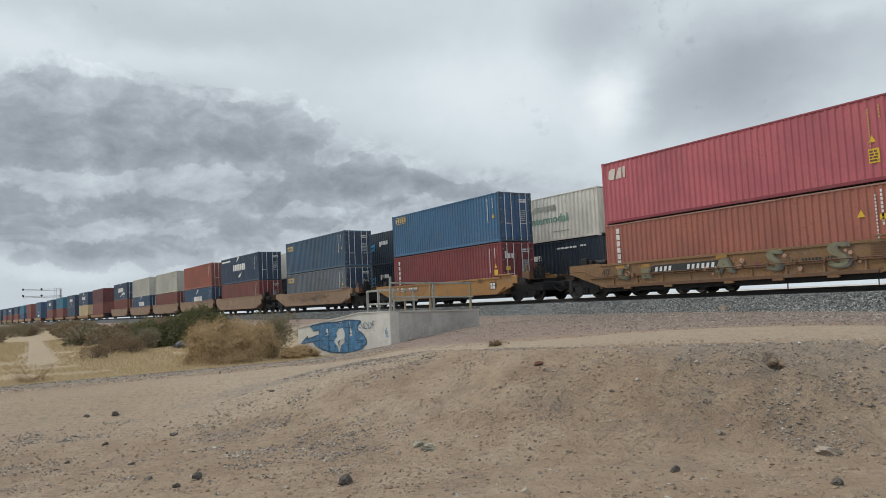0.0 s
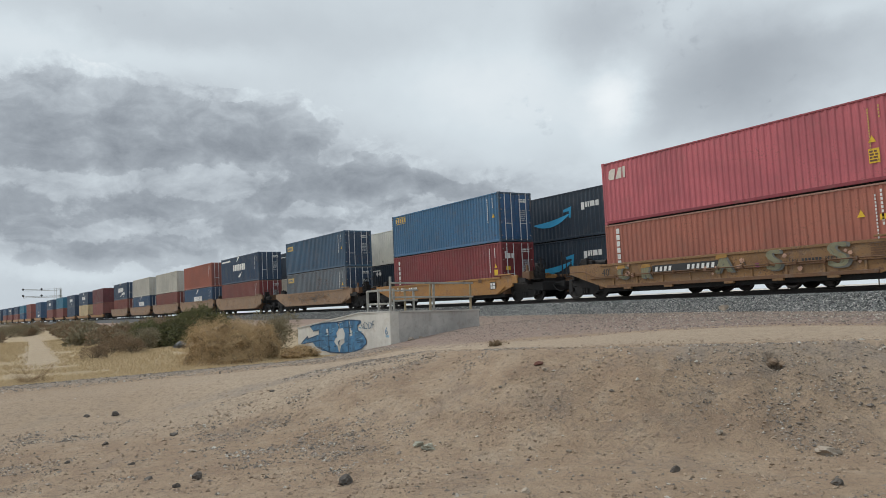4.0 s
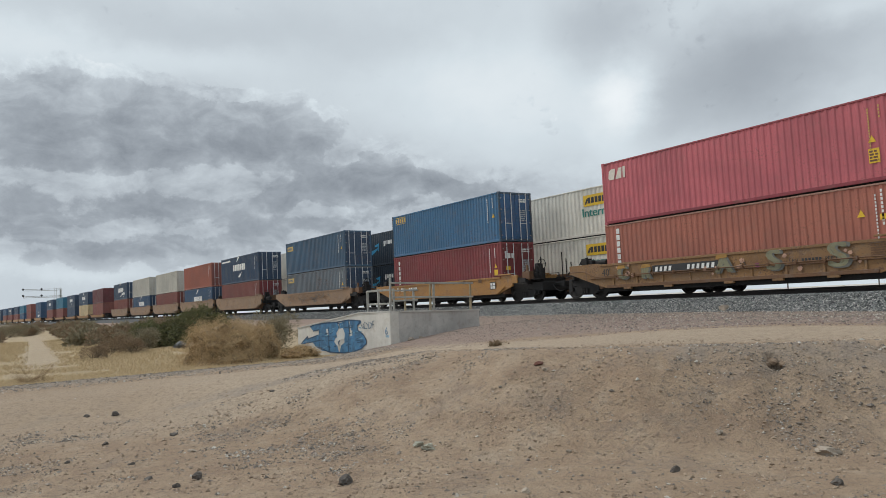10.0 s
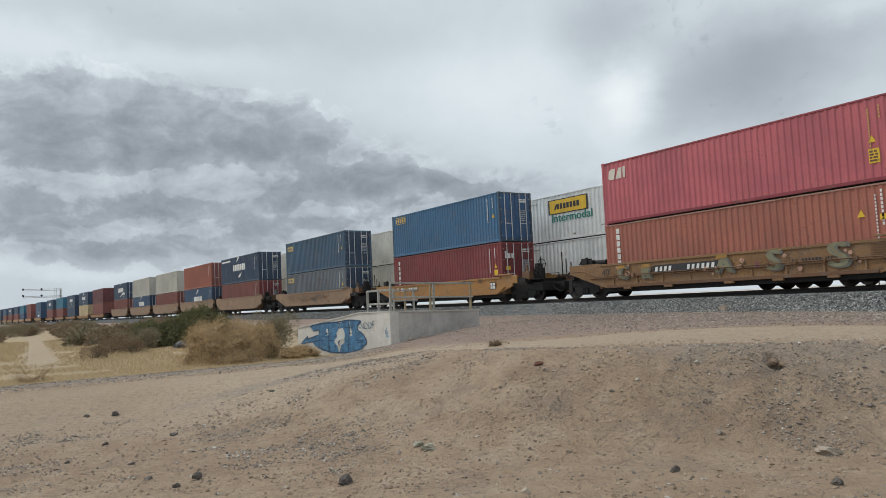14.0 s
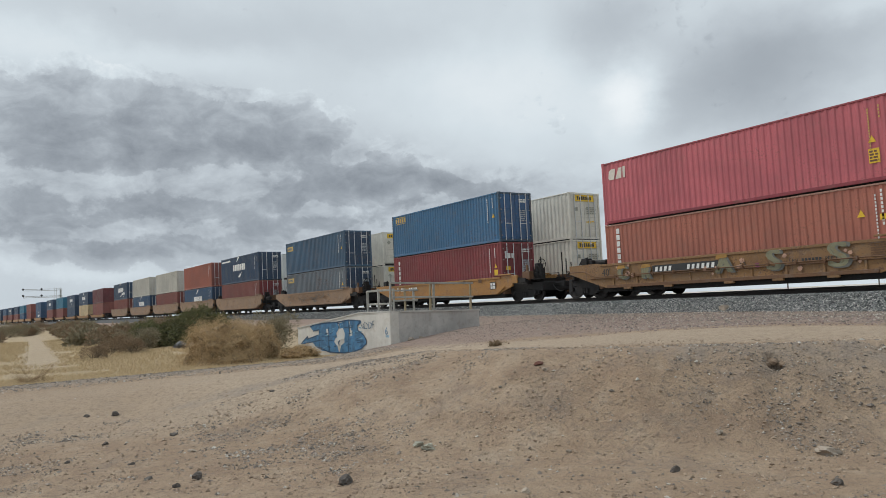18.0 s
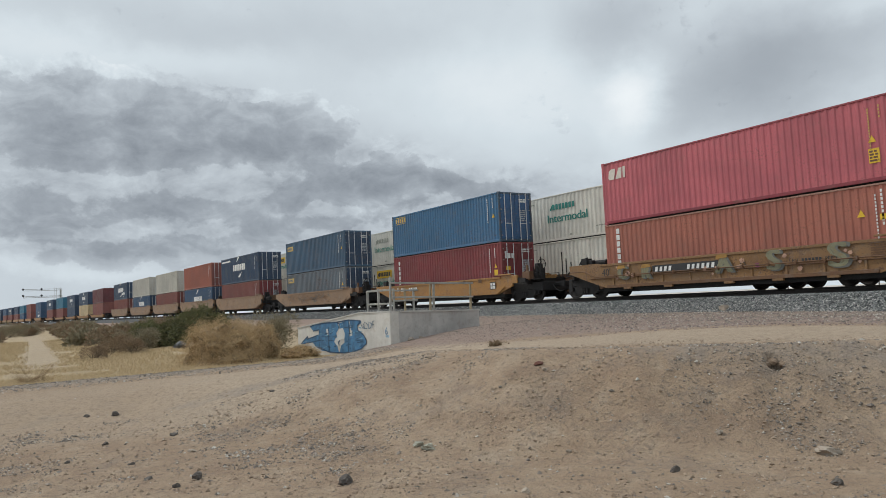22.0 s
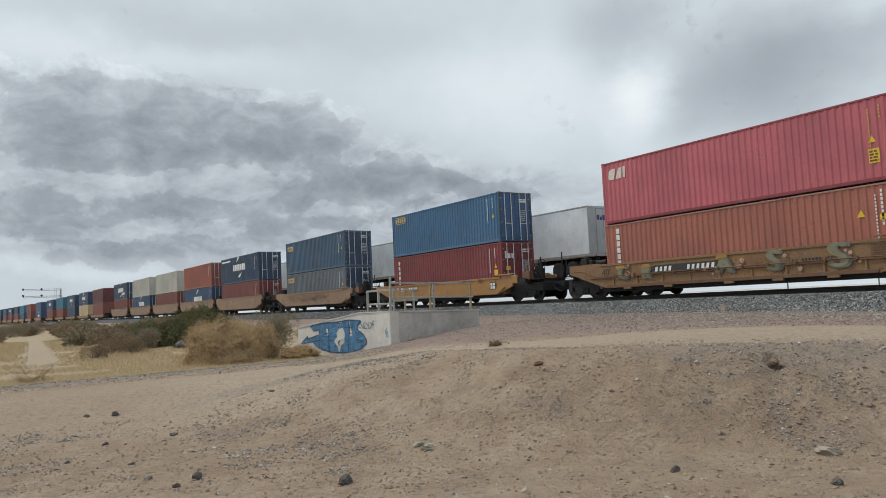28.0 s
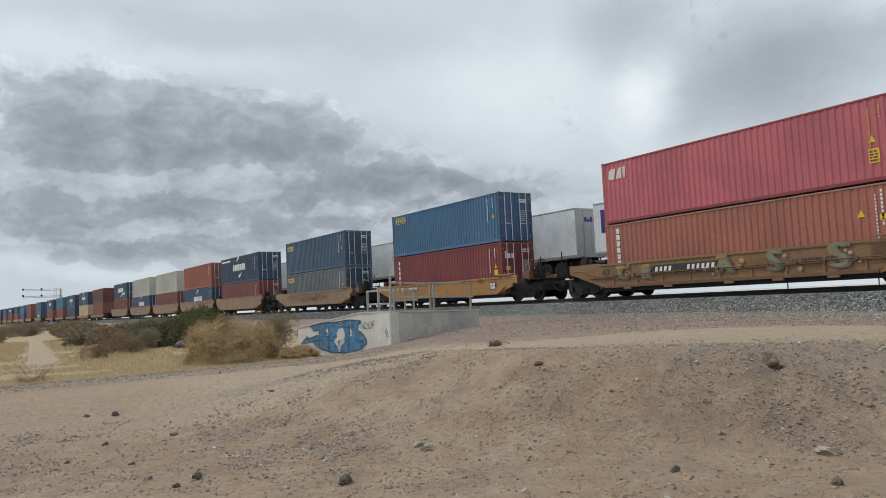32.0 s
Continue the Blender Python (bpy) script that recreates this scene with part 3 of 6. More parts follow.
desert_stone = island_stone("desert_gravel", (.21, .16, .118), (.39, .305, .23), (.52, .45, .37))

prof = [(-3.5, .56), (-2.2, 1.06), (-1.72, 1.245), (-.9, 1.245)]
py_, pz_ = [p[0] for p in prof], [p[1] for p in prof]
bx = np.concatenate([rng.uniform(-34, 1, 46000), rng.uniform(-75, -34, 14000)])
bo = rng.uniform(-3.5, -.95, len(bx))
bz = np.interp(bo, py_, pz_)
strewn("ballast_stones", np.stack([bx, NEAR_Y + bo, bz], -1), rng.uniform(.045, .095, len(bx)), ballast_stone, "loose broken grey granite stones of the railway ballast", "stones", CHIPS)

RAIL_PROFILE = [(-.075, -.18), (-.075, -.165), (-.012, -.14), (-.012, -.045), (-.037, -.03), (-.037, -.004), (-.03, 0), (.03, 0), (.037, -.004), (.037, -.03), (.012, -.045), (.012, -.14), (.075, -.165), (.075, -.18)]
for y0, words in ((NEAR_Y, "beside the standing train"), (FAR_Y, "under the passing train")):
    track = tagged(thing("railway_track", "rusty steel railway track on dark wooden ties " + words, "railway track"), kind="structure")
    for side in (-.755, .755):
        part("rail", fixed(sweep([(side + y, RAIL + z) for y, z in RAIL_PROFILE], line_x, y0).mesh("rail")), rail_steel, track)
    ties = Shape()
    for x in np.arange(60, -110, -.56):
        ties.box(x - .115, x + .115, y0 - 1.3, y0 + 1.3, 1.1, 1.256)
    tagged(part("ties", ties, tie_wood, track), kind="stuff")


# ---- freight containers ----
def corrugated(length, z0, z1, depth, period, flip):
    """A pressed steel wall from x=0 to length, its outer flats at y=0, hollows going inwards (+y, or -y if flipped)."""
    s = Shape()
    n = max(3, int(round(length / period)))
    p = length / n
    xs, ys = [], []
    for i in range(n):
        for u, d in ((0, 0), (.3, 0), (.48, 1), (.82, 1)):
            xs.append((i + u) * p)
            ys.append(d * depth * (-1 if flip else 1))
    xs.append(length)
    ys.append(0)
    m = len(xs)
    s.v = [(x, y, z) for z in (z0, z1) for x, y in zip(xs, ys)]
    s.f = [[i, i + 1, i + 1 + m, i + m] if not flip else [i + 1, i, i + m, i + 1 + m] for i in range(m - 1)]
    return s


def marks(rects):
    return lambda: plates(rects)


def blocks(name, rects, mat, parent, m, label="", lead=None):
    """A badge of plain blocks: the first is the part, the rest its pieces of the same look."""
    for i, q in enumerate(rects):
        k = q[4] if len(q) > 4 else 0
        part(name, lambda: plates([(0, 0, q[2], q[3], k)]), mat, parent, label if i == 0 else "", key=("block", q[2:], mat.name), at=m @ pose(q[0], q[1], 0))


def rows_of_bars(w, h, rows, fill=.8, seed=1):
    """Unreadable lines of writing as small bars inside w by h."""
    r = random.Random(seed)
    out, step = [], h / rows
    for i in range(rows):
        x = 0.0
        while x < w * .92:
            d = min(w - x, step * r.uniform(.7, 2.4))
            out.append((x, h - (i + .85) * step, d, step * .62))
            x += d + step * .35
    return out


def container(label, coat, length=12.192, wide=2.438, high=2.896, detail=2, period=.278, depth=.045, doors=True, frame_mat=None, group="", door_mat=None, sill_mat=None, top_mat=None):
    """A steel freight container; origin in the middle of its floor, doors at +x. detail 2: near, 1: middle, 0: far."""
    c = thing("freight_container", label, "container", group)
    fm = frame_mat or coat
    dm = door_mat or coat
    hl, hw = length / 2, wide / 2
    k = (length, wide, high, period, depth)
    post, rail_h, sill = .10, .08, .16
    part("side_panel", lambda: corrugated(length - .2, sill, high - rail_h, depth, period, False), coat, c, key=("side", k), at=pose(-hl + .1, -hw + .018, 0))
    part("side_panel", lambda: corrugated(length - .2, sill, high - rail_h, depth, period, True), coat, c, key=("back", k), at=pose(-hl + .1, hw - .018, 0))
    part("roof", lambda: Shape().box(-hl + .05, hl - .05, -hw + .05, hw - .05, high - .045, high - .02), coat, c, key=("roof", k))
    part("floor", lambda: Shape().box(-hl + .05, hl - .05, -hw + .09, hw - .09, .012, .14), steel_black, c, key=("floor", k))
    part("end_panel", lambda: corrugated(wide - .2, sill, high - rail_h, depth, .25, True), coat, c, key=("end", k), at=pose(-hl + .03, -hw + .1, 0, 0, 0, 90))
    for y0 in (-hw, hw - .06):
        part("top_rail", lambda: Shape().box(-hl + post, hl - post, 0, .06, high - rail_h - .01, high - .022, .008), top_mat or fm, c, key=("top", k), at=pose(0, y0, 0))
        part("bottom_rail", lambda: Shape().box(-hl + post, hl - post, 0, .06, .035, sill, .008), sill_mat or fm, c, key=("bottom", k), at=pose(0, y0, 0))
    for x0 in (-hl, hl - post):
        for y0 in (-hw, hw - .12):
            part("corner_post", lambda: Shape().box(0, post, 0, .12, .118, high - .118, .01), fm, c, key=("post", high), at=pose(x0, y0, 0))
            if detail:
                for z0 in (0, high - .118):
                    part("corner_casting", lambda: Shape().box(-.006, .172, -.006, .156, 0, .118, .012), fm, c, key=("casting",), at=pose(x0 - (.066 if x0 > 0 else 0), y0 - (.03 if y0 > 0 else 0), z0))
    if not doors:
        return c
    part("door_header", lambda: Shape().box(hl - .09, hl - .01, -hw + .12, hw - .12, high - .13, high - .012, .006), fm, c, key=("header", k))
    part("door_sill", lambda: Shape().box(hl - .09, hl - .01, -hw + .12, hw - .12, .02, .17, .006), fm, c, key=("sill", k))
    dw = hw - .13
    for sgn in (-1, 1):
        y0 = .01 if sgn > 0 else -dw - .01

        def leaf():
            s = Shape().box(hl - .075, hl - .05, 0, dw, .18, high - .14)
            for i in range(5):
                z = .27 + i * (high - .70) / 4
                s.box(hl - .052, hl - .03, .05, dw - .05, z, z + .30, .02)
            return s
        d = part("door", leaf, dm, c, key=("leaf", k), at=pose(0, y0, 0))
        if detail:
            for f in (.28, .72):
                for zz in (.24, high - .24):
                    part("bar_keeper", lambda: Shape().box(hl - .03, hl + .012, -.07, .07, -.035, .035, .006), dm, d, key=("keeper", k), at=pose(0, dw * f, zz))
                part("locking_bar", lambda: Shape().tube([(hl - .002, 0, .1), (hl - .002, 0, high - .06)], .027, 8), bar_paint, d, key=("bar", k), at=pose(0, dw * f, 0), smooth=True)
            part("handle", lambda: Shape().box(hl - .012, hl + .012, dw * .28, dw * .72, 1.05, 1.09, .006), bar_paint, d, key=("handle", k))
            if detail > 1:
                for z in (.35, 1.1, 1.85, 2.5):
                    part("hinge", lambda: Shape().box(hl - .04, hl, 0, .09, 0, .05, .006), galvanised, d, key=("hinge", k), at=pose(0, 0 if sgn < 0 else dw - .09, z))
    return c


def side_marks(c, rects, mat, x, z, label="", name="marking", wide=2.438, end=False, length=12.192):
    """Flat marks on the side that faces -y (x, z: lower left corner), or on the doors."""
    m = on_end(length / 2 - .02, x, z) if end else on_side(x, -wide / 2 + .012, z)
    return part(name, plates(rects), mat, c, label, at=m)


def tall_letters(n, w=.16, h=.26, step=.34):
    return [(0, -(i + 1) * step, w, h) for i in range(n)]


def code_column(n, step=.13, w=.07, h=.09):
    return [(0, -(i + 1) * step, w, h) for i in range(n)]


def usual_marks(c, seed, mat=None, yellow=True):
    """Identity codes at the right of the side and on the right door, as bars, with a hazard triangle."""
    mat = mat or white_mark
    side_marks(c, code_column(11), mat, 4.95, 2.62)
    side_marks(c, code_column(5, .12, .06, .08), mat, 5.45, 2.62)
    side_marks(c, rows_of_bars(.62, .24, 2, seed=seed), mat, .28, 2.3, end=True)
    side_marks(c, rows_of_bars(.4, .7, 6, seed=seed + 1), pale_grey_mark, .34, 1.2, end=True)
    if yellow:
        part("warning_triangle", outline([(0, 0), (.26, 0), (.13, .24)]), yellow_mark, c, at=on_side(5.38, -1.219 + .012, 1.45))


# where each stack stands: left end, height of its top, upper and lower box
def stack(x, top, upper, lower, y0=NEAR_Y):
    for c, z in ((upper, top - 2.896), (lower, top - 2 * 2.896 - .012)):
        c.matrix_basis = on_track(x + 6.096, y0, z)


def swirl(c, x, z, s, mat, wide):
    """A white badge: a curved stroke over and one under a row of blocks."""
    y = -wide / 2 + .012
    blocks("badge", [(i * .42 * s, 0, .34 * s, .5 * s) for i in range(7)], mat, c, on_side(x, y, z))
    part("badge", band(lambda t: (.9 * s + t * .9 * s, .75 * s + .45 * s * math.sin(1.5 * t)), lambda t: .22 * s * math.sin(math.pi * min(.96, t + .05))), mat, c, at=on_side(x, y, z))
    part("badge", band(lambda t: (1.2 * s + t * .9 * s, -.5 * s + .35 * s * t * t), lambda t: .2 * s * math.sin(math.pi * min(.96, t + .05))), mat, c, at=on_side(x, y, z))


G_NEAR = "containers on the standing train"
# A: crimson over rust orange
a1 = container("crimson corrugated steel container stacked on an orange one", red, 13.5, high=2.97, depth=.026, group=G_NEAR, sill_mat=paint("crimson_dark", (.24, .035, .05), .55, .2), top_mat=paint("crimson_rail", (.30, .06, .075), .6, .2))
a2 = container("rusty orange corrugated container sunk in a well car", orange, 13.5, depth=.028, group=G_NEAR, top_mat=paint("dusty_orange", (.36, .20, .15), .7, .3, .5, .8))
a1.matrix_basis = on_track(-24.70 + 6.75, NEAR_Y, 4.94) @ pose(0, 0, 0, 0, -.28, 0)
a2.matrix_basis = on_track(-24.70 + 6.75, NEAR_Y, 2.03) @ pose(0, 0, 0, 0, -.28, 0)
badge_cream = material("cream_marking", (.66, .62, .54), .6, vary=.15, bump=.05, dirt=(.5, .25, .2), dirt_amount=.3)
for i, shape in enumerate(([(.08, 0), (.36, 0), (.46, .5), (.18, .5), (.06, .42), (0, .1)], [(.44, 0), (.80, 0), (.86, .5), (.66, .5)], [(.90, 0), (1.04, 0), (1.06, .52), (.92, .52)])):
    part("badge", outline(shape), badge_cream, a1, "cream maker's badge of plain blocks" if i == 0 else "", at=on_side(-6.35, -1.207, 2.1))
side_marks(a1, code_column(15, .105, .045, .07), gold_mark, 5.62, 2.60)
side_marks(a1, code_column(4, .12, .05, .08), gold_mark, 5.98, 2.66)
part("warning_triangle", outline([(0, 0), (.26, 0), (.13, .24)]), yellow_mark, a1, at=on_side(5.58, -1.207, 1.38))
side_marks(a1, [(0, 0, .36, .5)], yellow_mark, 5.56, .66, "yellow hazard placard")
side_marks(a1, rows_of_bars(.3, .42, 4, seed=4), ochre_dark, 5.59, .70, name="placard_text").location.y -= .005
side_marks(a2, tall_letters(6, .2, .24, .3), white_mark, -6.08, 2.72, "white upright row of block letters")
side_marks(a2, code_column(17, .12, .05, .08), white_mark, 5.62, 2.55)
side_marks(a2, code_column(9, .14, .07, .1), white_mark, 5.82, 2.7)
part("warning_triangle", outline([(0, 0), (.28, 0), (.14, .26)]), yellow_mark, a2, at=on_side(5.0, -1.207, 1.78))
side_marks(a2, [(0, 0, .22, .2)], yellow_mark, 5.75, 1.62)
# B: blue over dark red
# door coats darker than the sides: shade on the ends painted in
b1 = container("blue corrugated steel container with a gold badge", blue_paint, group=G_NEAR, frame_mat=paint("blue_frame", (.032, .075, .12), .6, .4, .4, .9), top_mat=blue_paint, sill_mat=blue_paint, door_mat=paint("shaded_door_blue", (.03, .10, .22), .5, .2))
b2 = container("dark red corrugated container in a yellow well car", dark_red, group=G_NEAR, door_mat=paint("shaded_door_red", (.17, .028, .032), .5, .2))
stack(-44.95, 7.79, b1, b2)
side_marks(b1, [(0, .05, .2, .3), (.28, .05, .2, .3), (.56, .05, .2, .3), (.84, .05, .2, .3), (1.12, .05, .2, .3), (0, -.04, 1.3, .04), (0, .39, 1.3, .04)], gold_mark, -5.6, 2.3, "gold maker's badge")
side_marks(b2, tall_letters(5, .2, .25, .34), white_mark, -5.45, 2.65, "white upright badge")
side_marks(b2, [(0, 0, .12, .42), (.2, 0, .2, .3), (.48, 0, .2, .3)], white_mark, -.95, 1.95, "white badge on the door", end=True)
side_marks(b2, [(0, 0, .34, .22)], yellow_mark, -.92, 1.28, end=True)
side_marks(b2, [(0, 0, .32, .36)], yellow_mark, 5.36, .98, "yellow hazard placard")
# C: slate over faded slate
c1 = container("slate blue corrugated container with a gold label", slate, group=G_NEAR, door_mat=navy)
c2 = container("faded grey-blue corrugated container in a graffitied well car", slate_pale, group=G_NEAR, door_mat=navy)
stack(-64.83, 7.71, c1, c2)
for c in (c1, c2):
    side_marks(c, [(0, 0, 1.3, .42)], gold_mark, -5.7, 2.1, "gold maker's label")
    side_marks(c, [(.1, .1, .16, .22), (.34, .1, .16, .22), (.58, .1, .16, .22), (.82, .1, .16, .22)], slate_pale, -5.7, 2.1).location.y -= .005
# D ... H: five platforms
d1 = container("navy blue container with a white swirl badge", navy, group=G_NEAR, detail=1)
d2 = container("dark red container beneath a navy one", brown_red, group=G_NEAR, detail=1, door_mat=dark_red)
stack(-84.47, 7.64, d1, d2)
swirl(d1, -1.9, 1.35, 1.35, white_mark, 2.438)
side_marks(d1, [(0, 0, 3.0, .16)], white_mark, -5.8, 2.45)
e1 = container("orange-red corrugated container on top of a blue one", orange, group=G_NEAR, detail=1, door_mat=brown_red)
e2 = container("blue container with a white badge in a well car", mid_blue, group=G_NEAR, detail=1, door_mat=navy)
stack(-100.62, 7.69, e1, e2)
swirl(e2, -1.6, 1.3, 1.2, white_mark, 2.438)
f1 = container("grey-white corrugated container on a red one", grey_white, group=G_NEAR, detail=1)
f2 = container("brown-red container in a pale dirty well car", brown_red, group=G_NEAR, detail=1)
stack(-116.65, 7.71, f1, f2)
g1 = container("grey-beige container stacked over a blue one", grey_white, group=G_NEAR, detail=1)
g2 = container("dark blue container with a white swirl", mid_blue, group=G_NEAR, detail=1, door_mat=navy)
stack(-133.41, 7.77, g1, g2)
swirl(g2, -1.6, 1.4, 1.3, white_mark, 2.438)
h1 = container("navy container with white badges over a red one", navy, group=G_NEAR, detail=1)
h2 = container("rust red container in a dusty well car", brown_red, group=G_NEAR, detail=1)
stack(-150.7, 7.8, h1, h2)
swirl(h1, -1.8, 1.3, 1.5, white_mark, 2.438)
swirl(h1, 1.6, .8, .8, white_mark, 2.438)
for i, c in enumerate((b1, b2, c1, c2, d1, d2, e1, e2)):
    usual_marks(c, 20 + i, yellow=i < 4)
# the far cars, two boxes each
FAR_CARS = ((-174.5, maroon, brown_red, 0), (-192.8, navy, tan, 1), (-211.6, navy, navy, 1), (-231.0, teal, brown_red, 0), (-250.7, navy, brown_red, 1),
            (-276.0, mid_blue, mid_blue, 2), (-300.3, brown_red, brown_red, 0), (-319.9, teal, mid_blue, 0), (-337.0, navy, brown_red, 0), (-357.0, navy, brown_red, 1), (-375.0, mid_blue, brown_red, 0),
            (-394.0, navy, navy, 0), (-413.0, brown_red, mid_blue, 0))
COLOUR = {"crimson_paint": "crimson", "maroon_paint": "maroon", "brown_red_paint": "brown-red", "navy_paint": "navy blue", "tan_paint": "sand yellow", "teal_paint": "teal", "mid_blue_paint": "blue"}
for x, up, low, badge in FAR_CARS:
    cu = container(COLOUR[up.name] + " container, upper box of a distant stack", up, detail=0, period=.5, group=G_NEAR)
    cl = container(COLOUR[low.name] + " container, lower box of a distant stack", low, detail=0, period=.5, group=G_NEAR)
    stack(x, 7.78, cu, cl)
    if badge == 1:
        swirl(cu, -1.5, 1.2, 1.4, white_mark, 2.438)
    if badge == 2:
        swirl(cl, -1.5, 1.2, 1.4, white_mark, 2.438)


# ---- rail cars ----
def truck(parent, x, detail, dark=True):
    """A two-axle freight truck at x."""
    t = part("truck", lambda: Shape().box(-.28, .28, -1.0, 1.0, .38, .72, .04).box(-.2, .2, -.3, .3, .7, .92, .03), steel_black, parent, key=("bolster",), at=pose(x, 0, 0))
    for y in (-1.02, .9):
        def frame_shape():
            s = Shape().prism([(-1.15, .34), (-.95, .3), (-.45, .16), (.45, .16), (.95, .3), (1.15, .34), (1.2, .56), (.95, .66), (.5, .66), (.3, .80), (-.3, .80), (-.5, .66), (-.95, .66), (-1.2, .56)], 0, .12)
            for u in (-.16, 0, .16):
                s.tube([(u, -.03, .24), (u, -.03, .5)], .07, 8)
            return s
        part("side_frame", lambda: frame_shape(), steel_black, t, key=("sideframe",), at=pose(0, y, 0))
    for u in (-.89, .89):
        for y in (-.76, .76):
            part("wheel", lambda: Shape().lathe_y([(-.07, .12), (-.055, .16), (-.02, .2), (-.02, .36), (-.065, .40), (-.065, .457), (.05, .465), (.075, .495), (.085, .495), (.085, .40), (.03, .36), (.02, .2), (.07, .12)], 28), wheel_steel, t, key=("wheel",), at=pose(u, y, .46, 0, 0, 0 if y > 0 else 180), smooth=True)
        part("axle", lambda: Shape().tube([(0, -1.05, .46), (0, 1.05, .46)], .075, 10), wheel_steel, t, key=("axle",), at=pose(u, 0, 0), smooth=True)
        if detail:
            part("bearing_cap", lambda: Shape().lathe_y([(-.1, .05), (-.1, .11), (.02, .13)], 14), steel_black, t, key=("cap",), at=pose(u, -1.02, .46), smooth=True)
            part("bearing_cap", None, steel_black, t, key=("cap",), at=pose(u, 1.02, .46, 0, 0, 180))
    return t


def well_car(label, coat, well=12.6, reach=10.0, detail=2, trucks=(-1, 1), group="well cars", top=1.56, gear=True, low=.42, floor=None, ribs=True):
    """A well car; origin at its middle on the rail heads. well: length of the hollow; reach: half length over the couplers."""
    c = thing("well_car", label, "rail car", group)
    hw, e = well / 2, min(reach - .75, well / 2 + 2.05)
    key = (well, reach, top, low)

    def side(flip):
        pts = [(-hw + .4, low), (hw - .4, low), (hw + .95, low + .42), (hw + .95, top + .06), (hw + .2, top + .06), (hw - .1, top), (-hw + .1, top), (-hw - .2, top + .06), (-hw - .95, top + .06), (-hw - .95, low + .42)]
        return Shape().prism(pts, 0, .09)
    for y, f in ((-1.47, 0), (1.38, 1)):
        sd = part("side_sill", lambda: side(0), coat, c, key=("sill", key), at=pose(0, y, 0))
        o = -.045 if f == 0 else .09
        for s in (-1, 1):
            if s < 0:
                part("end_bracket", lambda: Shape().prism([(hw + .95, low + .42), (e, low + .78), (e, top + .05), (hw + .95, top + .05)], 0, .07), coat, sd, key=("bracket", key), at=pose(0, .08, 0, 0, 0, 180))
            else:
                part("end_bracket", lambda: Shape().prism([(hw + .95, low + .52), (e, 1.0), (e, 1.22), (hw + .95, 1.34)], 0, .07), steel_black, sd, key=("bracket2", key), at=pose(0, .01, 0))
                part("step_box", lambda: Shape().box(hw + .98, hw + 1.42, -.05, .1, top - .42, top + .02, .02).box(hw - .5, hw + .9, -.10, .02, top + .07, top + .14, .01), coat, sd, key=("stepbox", key), at=pose(0, -.02, 0))
        part("top_chord", lambda: Shape().box(-hw + .05, hw - .05, 0, .05, top - .10, top + .005, .008), coat, sd, key=("chord", key), at=pose(0, o, 0))
        part("bottom_chord", lambda: Shape().box(-hw + .45, hw - .45, 0, .06, low, low + .14, .01), ochre_dark, sd, key=("bchord", key), at=pose(0, o - .01, 0))
        if not ribs:
            # smooth pan: the lower half leans inwards under a crease
            part("lower_skirt", lambda: Shape().prism([(-hw + .42, low + .02), (hw - .42, low + .02), (hw + .45, low + .44), (-hw - .45, low + .44)], 0, .02), coat, sd, key=("skirt", key), at=pose(0, o - .012, 0))
        if detail and ribs:
            part("ledge", lambda: Shape().box(-hw - .6, hw + .6, 0, .07, low + .46, low + .50, .006), ochre_dark, sd, key=("ledge", key), at=pose(0, o - .02, 0))
            for i in range(-4, 5):
                part("rib", lambda: Shape().box(-.05, .05, 0, .045, low + .1, low + .46, .01), coat, sd, key=("rib", key), at=pose(i * hw / 4.6, o, 0))
            if detail > 1 and f == 0:
                part("brake_pipe", lambda: Shape().tube([(-hw - 1.9, 0, low + .86), (-hw - .9, 0, low + .86), (-hw - .2, 0, low + .56), (hw + .5, 0, low + .56)], .022, 8), ochre_dark, sd, key=("pipe", key), at=pose(0, -.13, 0), smooth=True)
                for i in range(-5, 6):
                    part("pipe_clip", lambda: Shape().box(-.04, .04, -.05, .04, low + .5, low + .62, .006), ochre_dark, sd, key=("clip", key), at=pose(i * 1.1, -.11, 0))
                for u in (-4.9, -2.6, .4, 2.5, 4.6):
                    part("foot", lambda: Shape().box(-.22, .22, -.03, .1, low - .09, low + .02, .015), coat, sd, key=("foot", key), at=pose(u, -.02, 0))
    bed_z = low + .02 if floor is None else floor - RAIL
    part("well_floor", lambda: Shape().box(-hw, hw, -1.3, 1.3, low - .17, bed_z), steel_black, c, key=("wfloor", key, round(bed_z, 3)))
    for s in (-1, 1):
        turn = pose(0, 0, 0, 0, 0, 0 if s > 0 else 180)
        part("bulkhead", lambda: Shape().prism([(hw - .05, low), (hw + .15, low), (hw + .15, top), (hw - .05, top)], -1.38, 1.38), ochre_dark, c, key=("bulk", key), at=turn)
        part("end_platform", lambda: Shape().box(hw + .1, reach - .9, -.8, .8, .98, 1.12, .02).box(hw + .1, reach - 1.0, -.22, .22, .62, .99, .02), steel_black, c, key=("plat", key), at=turn)
        part("end_sill", lambda: Shape().box(e - .12, e, -1.3, 1.3, .9, 1.16, .015), steel_black, c, key=("esill", key), at=turn)
        part("coupler", lambda: Shape().box(reach - 1.15, reach - .12, -.09, .09, .74, .92, .02).box(reach - .3, reach, -.16, .16, .68, .98, .04), steel_black, c, key=("coupler", key), at=turn)
